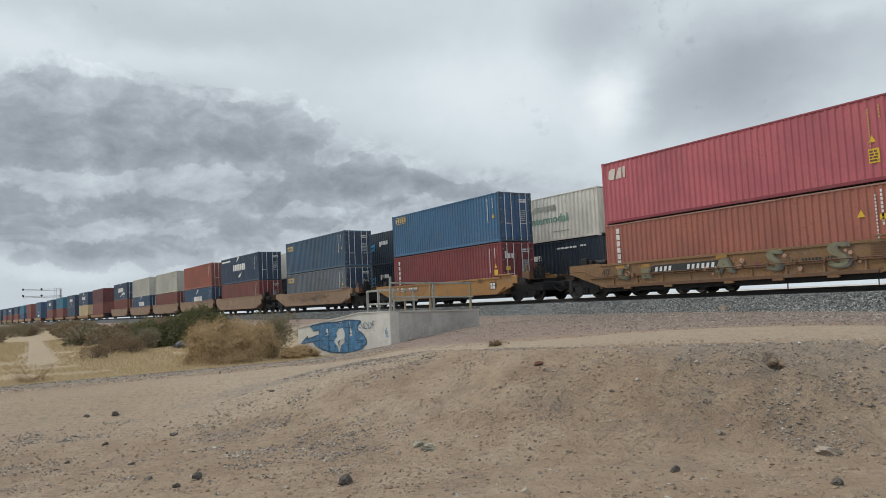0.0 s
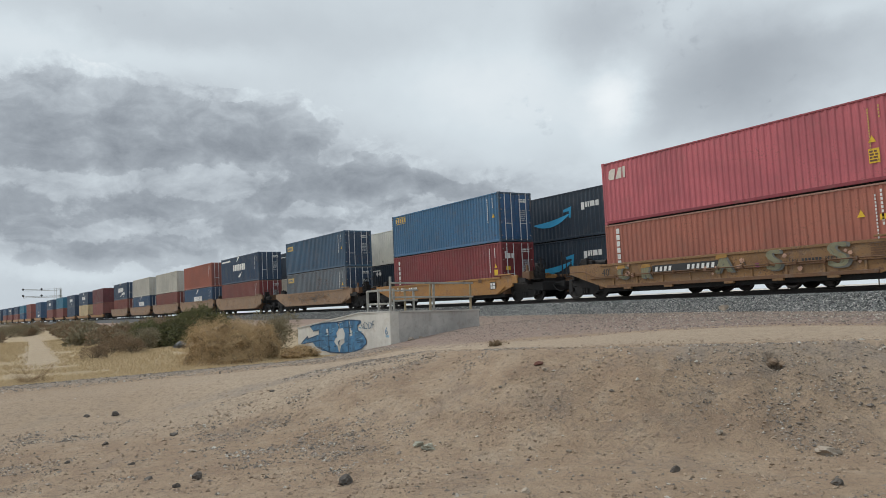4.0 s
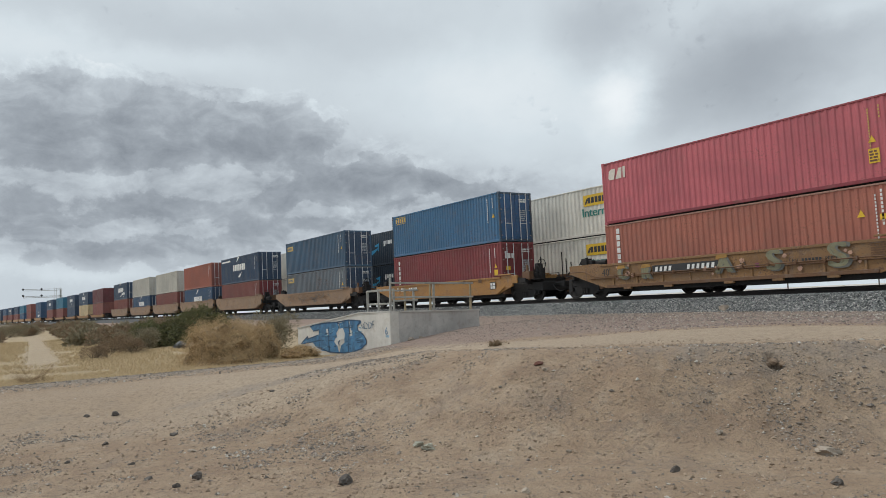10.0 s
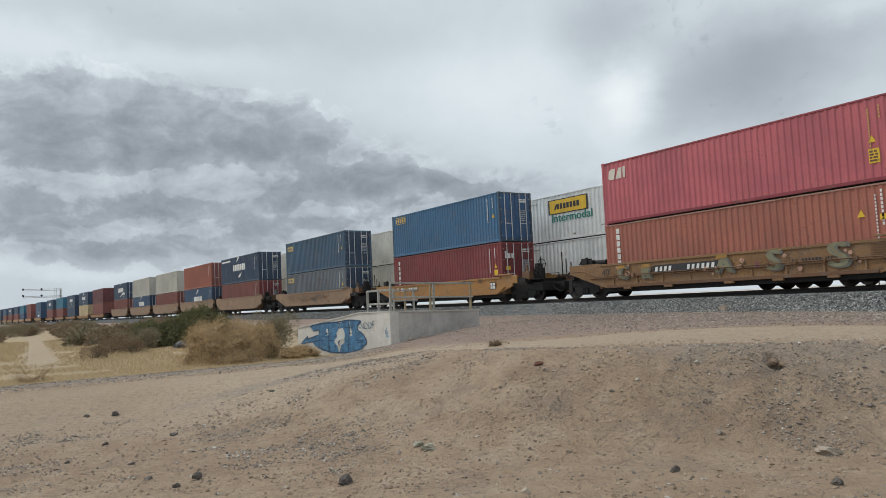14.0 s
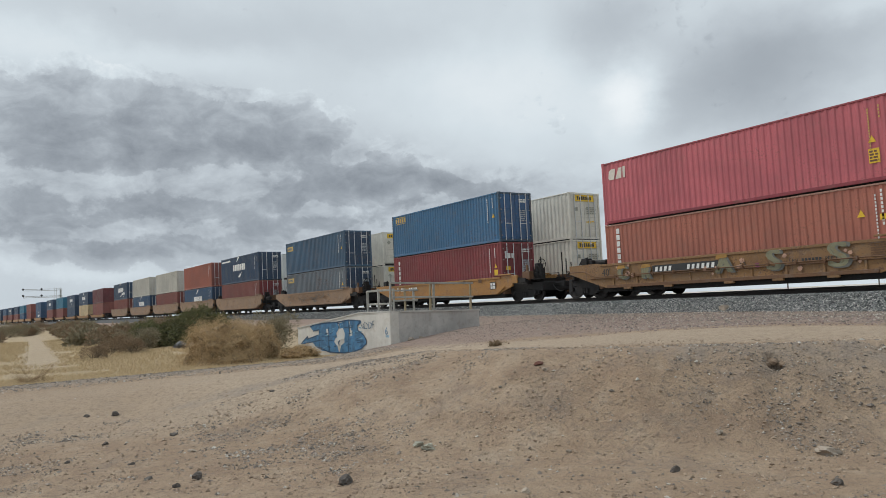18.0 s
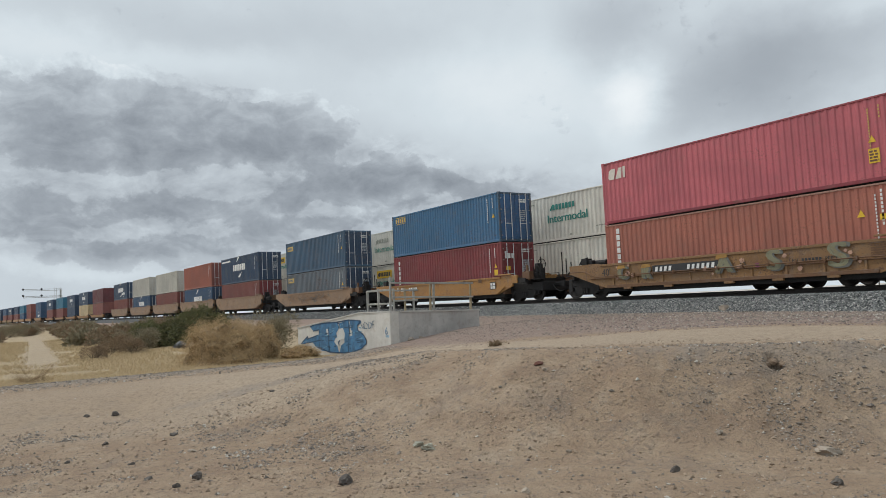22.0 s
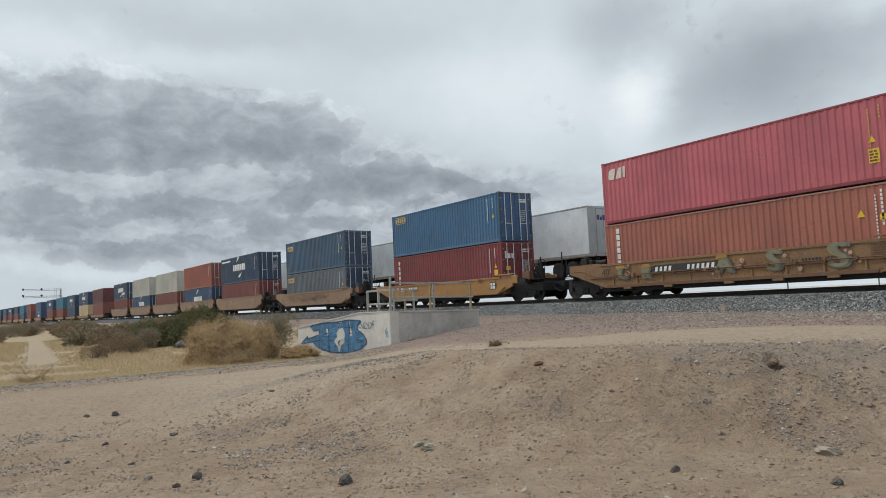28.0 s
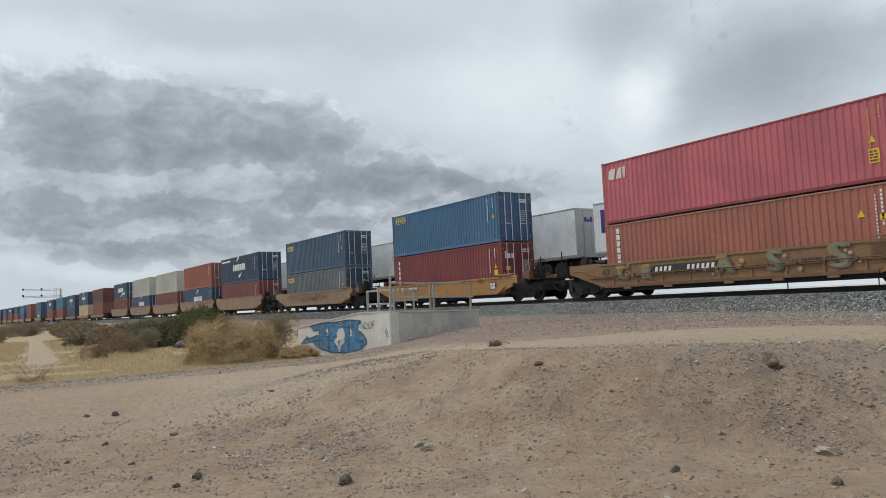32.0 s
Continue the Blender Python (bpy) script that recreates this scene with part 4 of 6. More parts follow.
        if detail and gear:
            for y in (-1.36, 1.3):
                part("grab_iron", lambda: Shape().tube([(e + .04, 0, .45), (e + .04, 0, 1.5)], .014, 6).tube([(e + .04, .36, .45), (e + .04, .36, 1.5)], .014, 6).tube([(e + .04, 0, .6), (e + .04, .36, .6)], .014, 6).tube([(e + .04, 0, .9), (e + .04, .36, .9)], .014, 6).tube([(e + .04, 0, 1.2), (e + .04, .36, 1.2)], .014, 6), steel_black, c, key=("grab", key), at=turn @ pose(0, y if y < 0 else y - .36, 0))
            part("walkway", lambda: Shape().box(e, reach - .85, -1.2, 1.2, 1.12, 1.16, .005), steel_black, c, key=("walkway", key), at=turn)
            part("air_hose", lambda: Shape().tube([(reach - .7, -.35, .8), (reach - .4, -.4, .55), (reach - .1, -.35, .42), (reach + .08, -.3, .5)], .03, 7), steel_black, c, key=("hose", key), at=turn, smooth=True)
    if detail and gear:
        # brake gear at the left end
        part("brake_wheel", lambda: Shape().tube([(0, .27 * math.cos(k * math.pi / 9), .27 * math.sin(k * math.pi / 9)) for k in range(19)], .02, 7).tube([(0, -.27, 0), (0, .27, 0)], .012, 6).tube([(0, 0, -.27), (0, 0, .27)], .012, 6), steel_black, c, key=("bwheel",), at=pose(reach - 1.05, -.75, 1.95), smooth=True)
        part("brake_housing", lambda: Shape().box(-.16, .12, -.22, .2, 1.5, 2.0, .05).box(-.1, .1, -.3, .3, 1.1, 1.5, .03), steel_black, c, key=("bhouse",), at=pose(reach - 1.3, -.72, 0))
        part("corner_stanchion", lambda: Shape().box(-.07, .07, -.05, .05, .9, 1.95, .01).box(-.02, .24, -.06, .06, 1.1, 1.2, .01), ochre_dark, c, key=("cstan",), at=pose(reach - 1.75, -1.2, 0))
        part("brake_cylinder", lambda: Shape().tube([(-.4, 0, 0), (.34, 0, 0)], .17, 14).tube([(.34, 0, 0), (.75, 0, 0)], .03, 6), steel_black, c, key=("bcyl",), at=pose(hw + 1.75, -.95, 1.36), smooth=True)
        for yy in (-1.22, -.6, .9):
            part("hand_rail", lambda: Shape().tube([(0, 0, 0), (0, 0, .34), (.7, 0, .34), (.7, 0, 0)], .016, 6), steel_black, c, key=("hrail",), at=pose(hw + 1.5, yy, 1.14), smooth=True)
        part("draft_lever", lambda: Shape().tube([(-.5, 0, .1), (-.1, 0, .45), (.3, 0, .12), (.6, 0, .3)], .035, 7).box(-.12, .1, -.12, .12, 0, .3, .03), steel_black, c, key=("dlever",), at=pose(-reach + 1.3, -1.0, 1.14))
        part("brake_stand", lambda: Shape().box(-.06, .06, -.08, .08, 1.1, 1.72, .01), steel_black, c, key=("bstand",), at=pose(reach - 1.25, -.48, 0))
        part("air_reservoir", lambda: Shape().tube([(-.55, 0, 0), (-.5, 0, 0), (.5, 0, 0), (.55, 0, 0)], .14, 16), steel_black, c, key=("tank",), at=pose(-hw - .75, -.7, top + .14), smooth=True)
        part("brake_valve", lambda: Shape().box(-.2, .22, -.2, .2, 0, .34, .03).box(-.34, -.2, -.1, .1, .05, .2, .02).box(.22, .5, -.12, .12, .02, .24, .03).tube([(-.5, 0, .05), (-.3, 0, .3), (.1, 0, .38)], .03, 6), steel_black, c, key=("valve",), at=pose(-hw - 1.35, -.95, top + .05))
        for u, hgt in ((-hw - 2.35, .75), (-hw - 3.0, 1.3), (-hw - 2.7, .95), (hw + 2.3, .7), (hw + 2.9, 1.2)):
            part("stanchion", lambda: Shape().tube([(0, 0, 0), (0, 0, hgt)], .03, 7), steel_black, c, key=("stan", hgt), at=pose(u, -1.05, 1.12), smooth=True)
    if detail > 1 and gear:
        part("hose_loop", lambda: Shape().tube([(.22 * math.cos(a), 0, .30 * math.sin(a)) for a in np.linspace(-.9, 4.0, 16)], .03, 7), steel_black, c, key=("loop",), at=pose(hw + 2.55, -1.0, 1.55), smooth=True)
        part("tool_box", lambda: Shape().box(-.3, .3, -.18, .18, 0, .42, .02), ochre_dark, c, key=("tbox",), at=pose(hw + 2.0, -1.2, 1.16))
        part("cross_bearer", lambda: Shape().box(hw + .2, reach - .8, -1.0, 1.0, .5, .98, .03), steel_black, c, key=("xb", key))
        part("cross_bearer", None, steel_black, c, key=("xb", key), at=pose(0, 0, 0, 0, 0, 180))
    for s in trucks:
        truck(c, s * (hw + 1.45) if s in (-1, 1) else s, detail)
    return c


CAR_A = well_car("ochre yellow steel well car with graffiti along its side", ochre_worn, well=13.2, reach=10.05, floor=2.02)
CAR_A.matrix_basis = on_track(-24.70 + 6.3, NEAR_Y)
CAR_B = well_car("bright ochre well car between two others", ochre, reach=10.0, top=1.40, ribs=False, floor=7.79 - 5.804)
CAR_B.matrix_basis = on_track(-44.95 + 6.096, NEAR_Y)
CAR_C = well_car("dirty pale ochre well car with scrawled graffiti", ochre_dirty, reach=9.9, ribs=False, floor=7.71 - 5.804)
CAR_C.matrix_basis = on_track(-64.83 + 6.096, NEAR_Y)
for x, tz in ((-84.47, 7.64), (-100.62, 7.69), (-116.65, 7.71), (-133.41, 7.77), (-150.7, 7.8)):
    wc = well_car("pale dusty ochre platform of an articulated well car", ochre_dirty, reach=8.25, detail=1, trucks=(1,), gear=x > -90, top=1.72, ribs=False, floor=tz - 5.804)
    wc.matrix_basis = on_track(x + 6.096, NEAR_Y)
for x, *_ in FAR_CARS:
    wc = well_car("yellow well car far down the standing train", ochre, reach=9.4, detail=0, gear=False, top=.95 if x > -260 else 1.3, floor=7.78 - 5.804)
    wc.matrix_basis = on_track(x + 6.096, NEAR_Y)

# writing and graffiti on the nearest cars
FACE = -1.47 - .055


def car_mark(c, shape, mat, x, z, name="marking", label="", lift=0.0):
    return part(name, shape, mat, c, label, at=on_side(x, FACE - lift, z))


car_mark(CAR_A, plates([(0, 0, 3.35, .32)]), black_mark, -3.36, .98, "number_panel", "dark panel of the car's running number")
for i in list(range(4)) + list(range(7, 13)):
    # running number, barred out: one plain bar for each place
    car_mark(CAR_A, plates([(0, 0, .13, .2, .2)]), white_mark, -3.22 + i * .24, 1.03, lift=.006)
lettering("length_mark", "40'", .34, black_mark, CAR_A, on_side(-6.35, FACE - .05, 1.0))
lettering("unit_letter", "A", .3, black_mark, CAR_A, on_side(.95, FACE, 1.02))
lettering("load_limit", "LMT", .15, black_mark, CAR_A, on_side(3.02, FACE, .96))
car_mark(CAR_A, plates([(i * .13, 0, .09, .14) for i in range(6)]), black_mark, 3.50, .96)
lettering("load_limit", "PER UNIT", .15, black_mark, CAR_A, on_side(4.36, FACE, .96))
car_mark(CAR_A, plates(rows_of_bars(2.1, .08, 1, seed=5)), ochre_dark, 3.1, .88)
car_mark(CAR_A, plates(rows_of_bars(2.3, .5, 6, seed=8)), ochre_dark, 6.4 - .45, .98)
spray_green = material("pale_green_spray", (.21, .205, .13), .75, vary=.25, bump=.05, dirt=(.25, .16, .07), dirt_amount=.75)
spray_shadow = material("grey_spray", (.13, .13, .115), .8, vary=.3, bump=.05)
spray_pink = material("pinkish_spray", (.45, .27, .19), .8, vary=.3, bump=.05)
spray_brown = material("brown_spray", (.22, .12, .06), .8, vary=.3, bump=.05)
spray_violet = material("violet_spray", (.22, .06, .13), .8, vary=.3, bump=.05)
for words, x, z, hgt, wide in (("C", -5.45, .82, .60, .9), ("R", -4.05, .78, .60, .9), ("A", -.2, .80, .66, 1.2), ("S", 2.05, .76, .78, 1.15), ("S", 4.40, .72, .90, 1.25)):
    for dx, dz, k, mt, lift in ((.09, -.05, 1.06, spray_shadow, .008), (0, 0, 1.0, spray_green, .014)):
        for w in (0, .035, .07, .105, .14):
            lettering("graffiti_letter", words, hgt * k, mt, CAR_A, on_side(x + dx + w, FACE - lift - w * .03, z + dz), squeeze=wide)


spray_orange = material("orange_spray", (.36, .20, .05), .75, vary=.25, bump=.05)
for x, z, w in ((-5.42, 1.26, .5), (-4.0, 1.22, .55), (-.1, 1.34, .55)):
    car_mark(CAR_A, outline([(0, 0), (w, .04), (w * .94, .16), (w * .2, .18), (.02, .1)]), spray_orange, x, z, "graffiti_cap", lift=.03)


def blob(rx, rz, seed, n=14):
    r = random.Random(seed)
    return outline([(rx * math.cos(6.283 * i / n) * r.uniform(.75, 1.15), rz * math.sin(6.283 * i / n) * r.uniform(.75, 1.15)) for i in range(n)])


rr = random.Random(5)
for i in range(22):
    s = rr.uniform(.04, .12)
    car_mark(CAR_A, blob(s, s * .9, i), spray_pink, rr.choice((-5.3, -4.9, -4.2, -.5, .7, 3.0, 5.3)) + rr.uniform(-.5, .5), rr.uniform(.72, 1.5), "graffiti_spot", lift=.003)
for i in range(6):
    car_mark(CAR_A, band(lambda t: (.16 * math.cos(6.2 * t + i), .14 * math.sin(6.2 * t + i) + .03 * math.sin(15 * t)), lambda t: .02, 20), spray_brown, 1.25 + i * .19, 1.22, "graffiti_scrawl", lift=.004)
for a in (0, 1.57, .8, 2.4):
    car_mark(CAR_A, band(lambda t: (.14 * (t - .5) * 2 * math.cos(a), .12 * (t - .5) * 2 * math.sin(a)), lambda t: .05 * math.sin(3.14 * t) + .01, 8), spray_violet, 1.72, .98, "graffiti_scrawl", lift=.005)
# scrawl on the next cars
for c, seed, n, mt in ((CAR_C, 3, 16, spray_shadow), (CAR_C, 9, 22, spray_brown)):
    r2 = random.Random(seed)
    for i in range(n):
        q = [r2.uniform(-1, 1) for _ in range(6)]
        car_mark(c, band(lambda t: (.5 * q[0] * t + .28 * math.cos(5 * t + q[1] * 3), .32 * q[2] * (t - .5) + .22 * math.sin(6 * t * q[3])), lambda t: .05, 16), mt, r2.uniform(-4.8, 3.5), r2.uniform(.85, 1.2), "graffiti_scrawl", lift=.004)
car_mark(CAR_B, plates([(0, 0, .5, .42)]), black_mark, 5.3, .72, "test_panel")
car_mark(CAR_B, plates([(.04, .04, .19, .15), (.27, .04, .19, .15), (.04, .23, .19, .15), (.27, .23, .19, .15)]), white_mark, 5.3, .72, "test_panel_label", lift=.006)
car_mark(CAR_B, plates([(0, 0, .1, .3), (.5, 0, .16, .24), (.74, 0, .16, .24), (1.5, 0, .2, .22), (1.78, 0, .2, .22), (2.06, 0, .2, .22), (2.34, 0, .2, .22)]), white_mark, -5.2, .98)
for u in (2.6, 4.2, -1.0):
    car_mark(CAR_B, plates([(0, 0, .3, .2)]), ochre_dark, u, 1.16, "patch")


# ---- the passing train ----
SPEED = 14.511
MOVERS = []


def rolling(ob, s, z=RAIL):
    """Let ob run to the left along the far track; s: where its middle stands at the start."""
    MOVERS.append((ob, s, z))
    return ob


G_MOVE = "containers on the passing train"
L53, W53 = 16.154, 2.59


def plain_end(c, mat, seed):
    """A ribbed front wall instead of doors, at +x."""
    h = L53 / 2

    def shape():
        return Shape().box(h - .06, h - .02, -W53 / 2 + .12, W53 / 2 - .12, .16, 2.8)
    wall = part("front_wall", shape, mat, c, key=("frontwall",))
    part("raised_panel", lambda: Shape().box(h - .024, h + .01, -W53 / 2 + .3, W53 / 2 - .22, .2, 2.3, .02), mat, wall, key=("frontpanel",))
    for i in range(7):
        part("rib", lambda: Shape().box(h + .006, h + .05, -W53 / 2 + .42, W53 / 2 - .34, 0, .07, .016), mat, wall, key=("frontrib",), at=pose(0, 0, .62 + i * .23))
    part("diamond", lambda: outline([(0, -.2), (.2, 0), (0, .2), (-.2, 0)]), faded_grey_mark, wall, key=("enddiamond",), at=on_end(h + .052, -.72, 1.98))
    part("end_marking", marks(rows_of_bars(.5, .16, 1, seed=21)), brown_red, wall, key=("endcodes",), at=on_end(h + .012, .35, .38))
    part("end_marking", marks(rows_of_bars(.7, .1, 1, seed=22)), faded_grey_mark, wall, key=("endcodesb",), at=on_end(h + .012, -.15, 2.18))


def white_box(label, coat, style, where, end):
    c = container(label, coat, L53, W53, 2.896, 1, .34, .03, end == "doors", group=G_MOVE)
    y = -W53 / 2 + .012
    if end != "doors":
        plain_end(c, coat, 1)
    part("ventilator", lambda: Shape().box(-.1, .1, 0, .03, 0, .12, .01), faded_grey_mark, c, key=("vent",), at=pose(-3.2, -W53 / 2 + .0, .25))
    part("marking", marks(rows_of_bars(1.6, .09, 1, seed=6)), faded_grey_mark, c, key=("codes53",), at=on_side(where - 7.4 if where > 8 else where - 5.4, y, .55))
    part("marking", marks(rows_of_bars(1.2, .1, 1, seed=9)), faded_grey_mark, c, key=("codes53b",), at=on_side(-7.6, y, 2.45))
    if style == "plain":
        if end != "doors":
            part("end_badge", marks([(-.3, 0, .6, .3), (-.55, -.12, 1.1, .06)]), faded_green_mark, c, key=("endbadge",), at=on_end(L53 / 2 - .015, 0, 2.2))
        return c
    x = where - L53 / 2
    plate, ink, words = {"yellow": (yellow_mark, black_mark, green_mark), "framed": (yellow_mark, black_mark, green_mark), "faded": (gold_mark, faded_grey_mark, faded_grey_mark), "bare": (coat, faded_grey_mark, faded_green_mark), "green": (coat, green_mark, green_mark)}[style]
    k = 1.22 if style == "framed" else 1.0
    if style == "framed":
        part("badge_frame", marks([(-1.72, -.46, 3.44, .92)]), black_mark, c, key=("bframe",), at=on_side(x, y + .001, 2.12))
    if style in ("yellow", "framed", "faded"):
        part("badge_plate", marks([(-1.3 * k, -.33 * k, 2.6 * k, .66 * k)]), plate, c, "yellow maker's plate", key=("bplate", k), at=on_side(x, y - .004, 2.12))
    blocks("badge", [(-.95 + i * .29, -.17, .22, .34) for i in range(7)] + [(-1.2, -.2, .14, .3, .5)], ink, c, on_side(x, y - .009, 2.12))
    for w in (0, .022, .044):
        lettering("lettering", "Intermodal", .52, words, c, on_side(x - 1.5 + w, y - .004 - w * .02, 1.18), squeeze=1.12)
    part("end_plate", marks([(-.82, -.2, 1.64, .4)]), plate if style in ("yellow", "framed", "faded") else faded_grey_mark, c, key=("endplate",), at=on_end(L53 / 2 - .012, 0, 2.55))
    part("end_badge", marks([(-.62 + i * .18, -.11, .13, .22) for i in range(7)]), ink, c, key=("endink",), at=on_end(L53 / 2 - .007, 0, 2.55))
    if end == "doors":
        part("end_marking", marks(rows_of_bars(.8, .5, 4, seed=12)), faded_grey_mark, c, key=("enddoor",), at=on_end(L53 / 2 - .012, .15, 1.55))
        part("end_marking", marks([(0, 0, .26, .22, .0)]), faded_grey_mark, c, key=("enddisc",), at=on_end(L53 / 2 - .012, -.85, 1.75))
        part("end_marking", marks(rows_of_bars(.7, .16, 2, seed=14)), yellow_mark, c, key=("endtape",), at=on_end(L53 / 2 - .012, .1, 1.0))
    return c


def dark_box(label):
    c = container(label, prime_black, L53, W53, 2.896, 1, .34, .03, False, group=G_MOVE)
    part("front_wall", lambda: corrugated(W53 - .24, .16, 2.83, .03, .24, False), prime_black, c, key=("darkfront",), at=pose(L53 / 2 - .03, -W53 / 2 + .12, 0, 0, 0, 90))
    part("front_header", lambda: Shape().box(L53 / 2 - .08, L53 / 2 - .01, -W53 / 2 + .12, W53 / 2 - .12, 2.76, 2.86, .01).box(L53 / 2 - .08, L53 / 2 - .01, -W53 / 2 + .12, W53 / 2 - .12, .04, .2, .01), prime_black, c, key=("darkheader",))
    y = -W53 / 2 + .012
    # a blue curved stroke with an arrow tip and a row of white blocks
    part("blue_stroke", lambda: band(lambda t: (-2.9 + 3.4 * t, 1.5 - .62 * math.sin(math.pi * (.18 + .62 * t)) + .45 * t), lambda t: .03 + .36 * math.sin(math.pi * min(1, t * 1.02 + .0)) ** .8, 28), cyan_mark, c, "sky-blue curved stroke", key=("smile",), at=on_side(0, y, 0))
    part("blue_stroke", lambda: outline([(-.1, 1.85), (.62, 1.98), (.5, 1.28), (.34, 1.34), (.4, 1.72), (-.1, 1.68)]), cyan_mark, c, key=("tip",), at=on_side(0, y - .002, 0))
    blocks("badge", [(0, -.1, .26, .44), (.33, .02, .16, .32), (.55, .02, .1, .32), (.72, .02, .38, .32), (1.18, .02, .26, .32)], white_mark, c, on_side(1.45, y, 1.75), "white block badge")
    for x, z, w in ((-7.7, 2.35, 2.2), (-5.0, 2.4, 1.3), (4.4, 2.35, 1.7), (6.4, 2.38, .5)):
        part("marking", marks(rows_of_bars(w, .16, 1, seed=int(w * 10))), white_mark, c, key=("pm", w), at=on_side(x, y, z))
    part("marking", marks(rows_of_bars(1.0, .1, 1, seed=2)), white_mark, c, key=("pmlow",), at=on_side(-4.8, y, .75))
    for x in (-3.35, -2.85):
        part("diamond", lambda: outline([(0, -.24), (.22, 0), (0, .24), (-.22, 0)]), white_mark, c, key=("diamond",), at=on_side(x - .9, y, 2.2))
    for yy in (-.52, .52):
        part("diamond", None, white_mark, c, key=("diamond",), at=on_end(L53 / 2 - .01, yy, 1.75))
    part("end_badge", marks([(-.5 + i * .17, 0, .13, .15) for i in range(6)]), pale_grey_mark, c, key=("darkend",), at=on_end(L53 / 2 - .012, .1, 2.5))
    part("end_mark", marks([(0, 0, .22, .26)]), white_mark, c, key=("darkendm",), at=on_end(L53 / 2 - .012, .75, 2.42))
    part("end_mark", marks([(0, 0, .12, .3)]), white_mark, c, key=("darkendn",), at=on_end(L53 / 2 - .012, .85, .75))
    return c


TOP_FAR = 7.96


def boxcar(s, upper, lower):
    """A stack of two long boxes whose left end stands at s at the start."""
    rolling(upper, s + L53 / 2, TOP_FAR - 2.9)
    rolling(lower, s + L53 / 2, TOP_FAR - 2 * 2.9 - .01)


LABELS = {"yellow": "cream-white long container with a yellow plate", "framed": "clean white container with a black-framed yellow plate", "faded": "cream container with a faded plate and lettering",
          "bare": "white long container with faded green lettering", "green": "white container with green lettering", "plain": "plain cream container with rust runs"}


def box_of(style, where=11.55, end="ribs", coat=None):
    if style == "dark":
        return dark_box("blue-black long container with a sky-blue stroke")
    return white_box(LABELS[style], coat or (cold_white if style == "framed" else cream), style, where, end)


TRAIN = [
    (-156.3, "dark", "plain"), (-132.9, "plain", "dark"), (-109.2, "dark", "dark"), (-85.4, "bare", "dark"), (-65.8, "dark", "dark"), (-46.2, ("bare", 11.5), "dark"),
    (-22.37, "dark", ("yellow", 11.9)), (-2.62, "plain", "dark"), (16.96, "dark", "dark"),
    (40.7, ("faded", 11.5), "dark"), (60.48, "plain", "plain"), (80.04, "dark", "dark"),
    (103.83, ("yellow", 11.4), ("yellow", 11.4)), (123.14, ("bare", 11.6), ("faded", 11.4)), (142.71, ("yellow", 11.6), ("yellow", 11.6)),
    (166.08, ("framed", 4.4), ("framed", 11.7)), (189.4, ("yellow", 11.5), ("yellow", 11.5)),
    (212.71, ("yellow", 4.4, "doors"), ("yellow", 4.5, "doors")), (235.55, ("yellow", 4.4, "doors"), ("yellow", 11.7)),
    (258.88, ("bare", 4.4, "doors"), ("yellow", 4.5, "doors")), (282.05, ("green", 4.3, "doors"), ("faded", 11.6)),
]
for s, up, low in TRAIN:
    boxcar(s, *[box_of(q) if isinstance(q, str) else box_of(*q) for q in (up, low)])
STARTS = [q[0] for q in TRAIN]
for i, s in enumerate(STARTS):
    before = s - STARTS[i - 1] if i else 19.6
    after = STARTS[i + 1] - s if i + 1 < len(STARTS) else 23
    wc = well_car("dark ochre well car of the passing train", ochre_dark, well=16.5, reach=9.75 if min(before, after) < 21 else 11.4, detail=1, trucks=(-1, 1) if after > 21 else (-1,), group="well cars of the passing train", top=1.5, gear=False, floor=TOP_FAR - 5.81)
    rolling(wc, s + L53 / 2, RAIL)


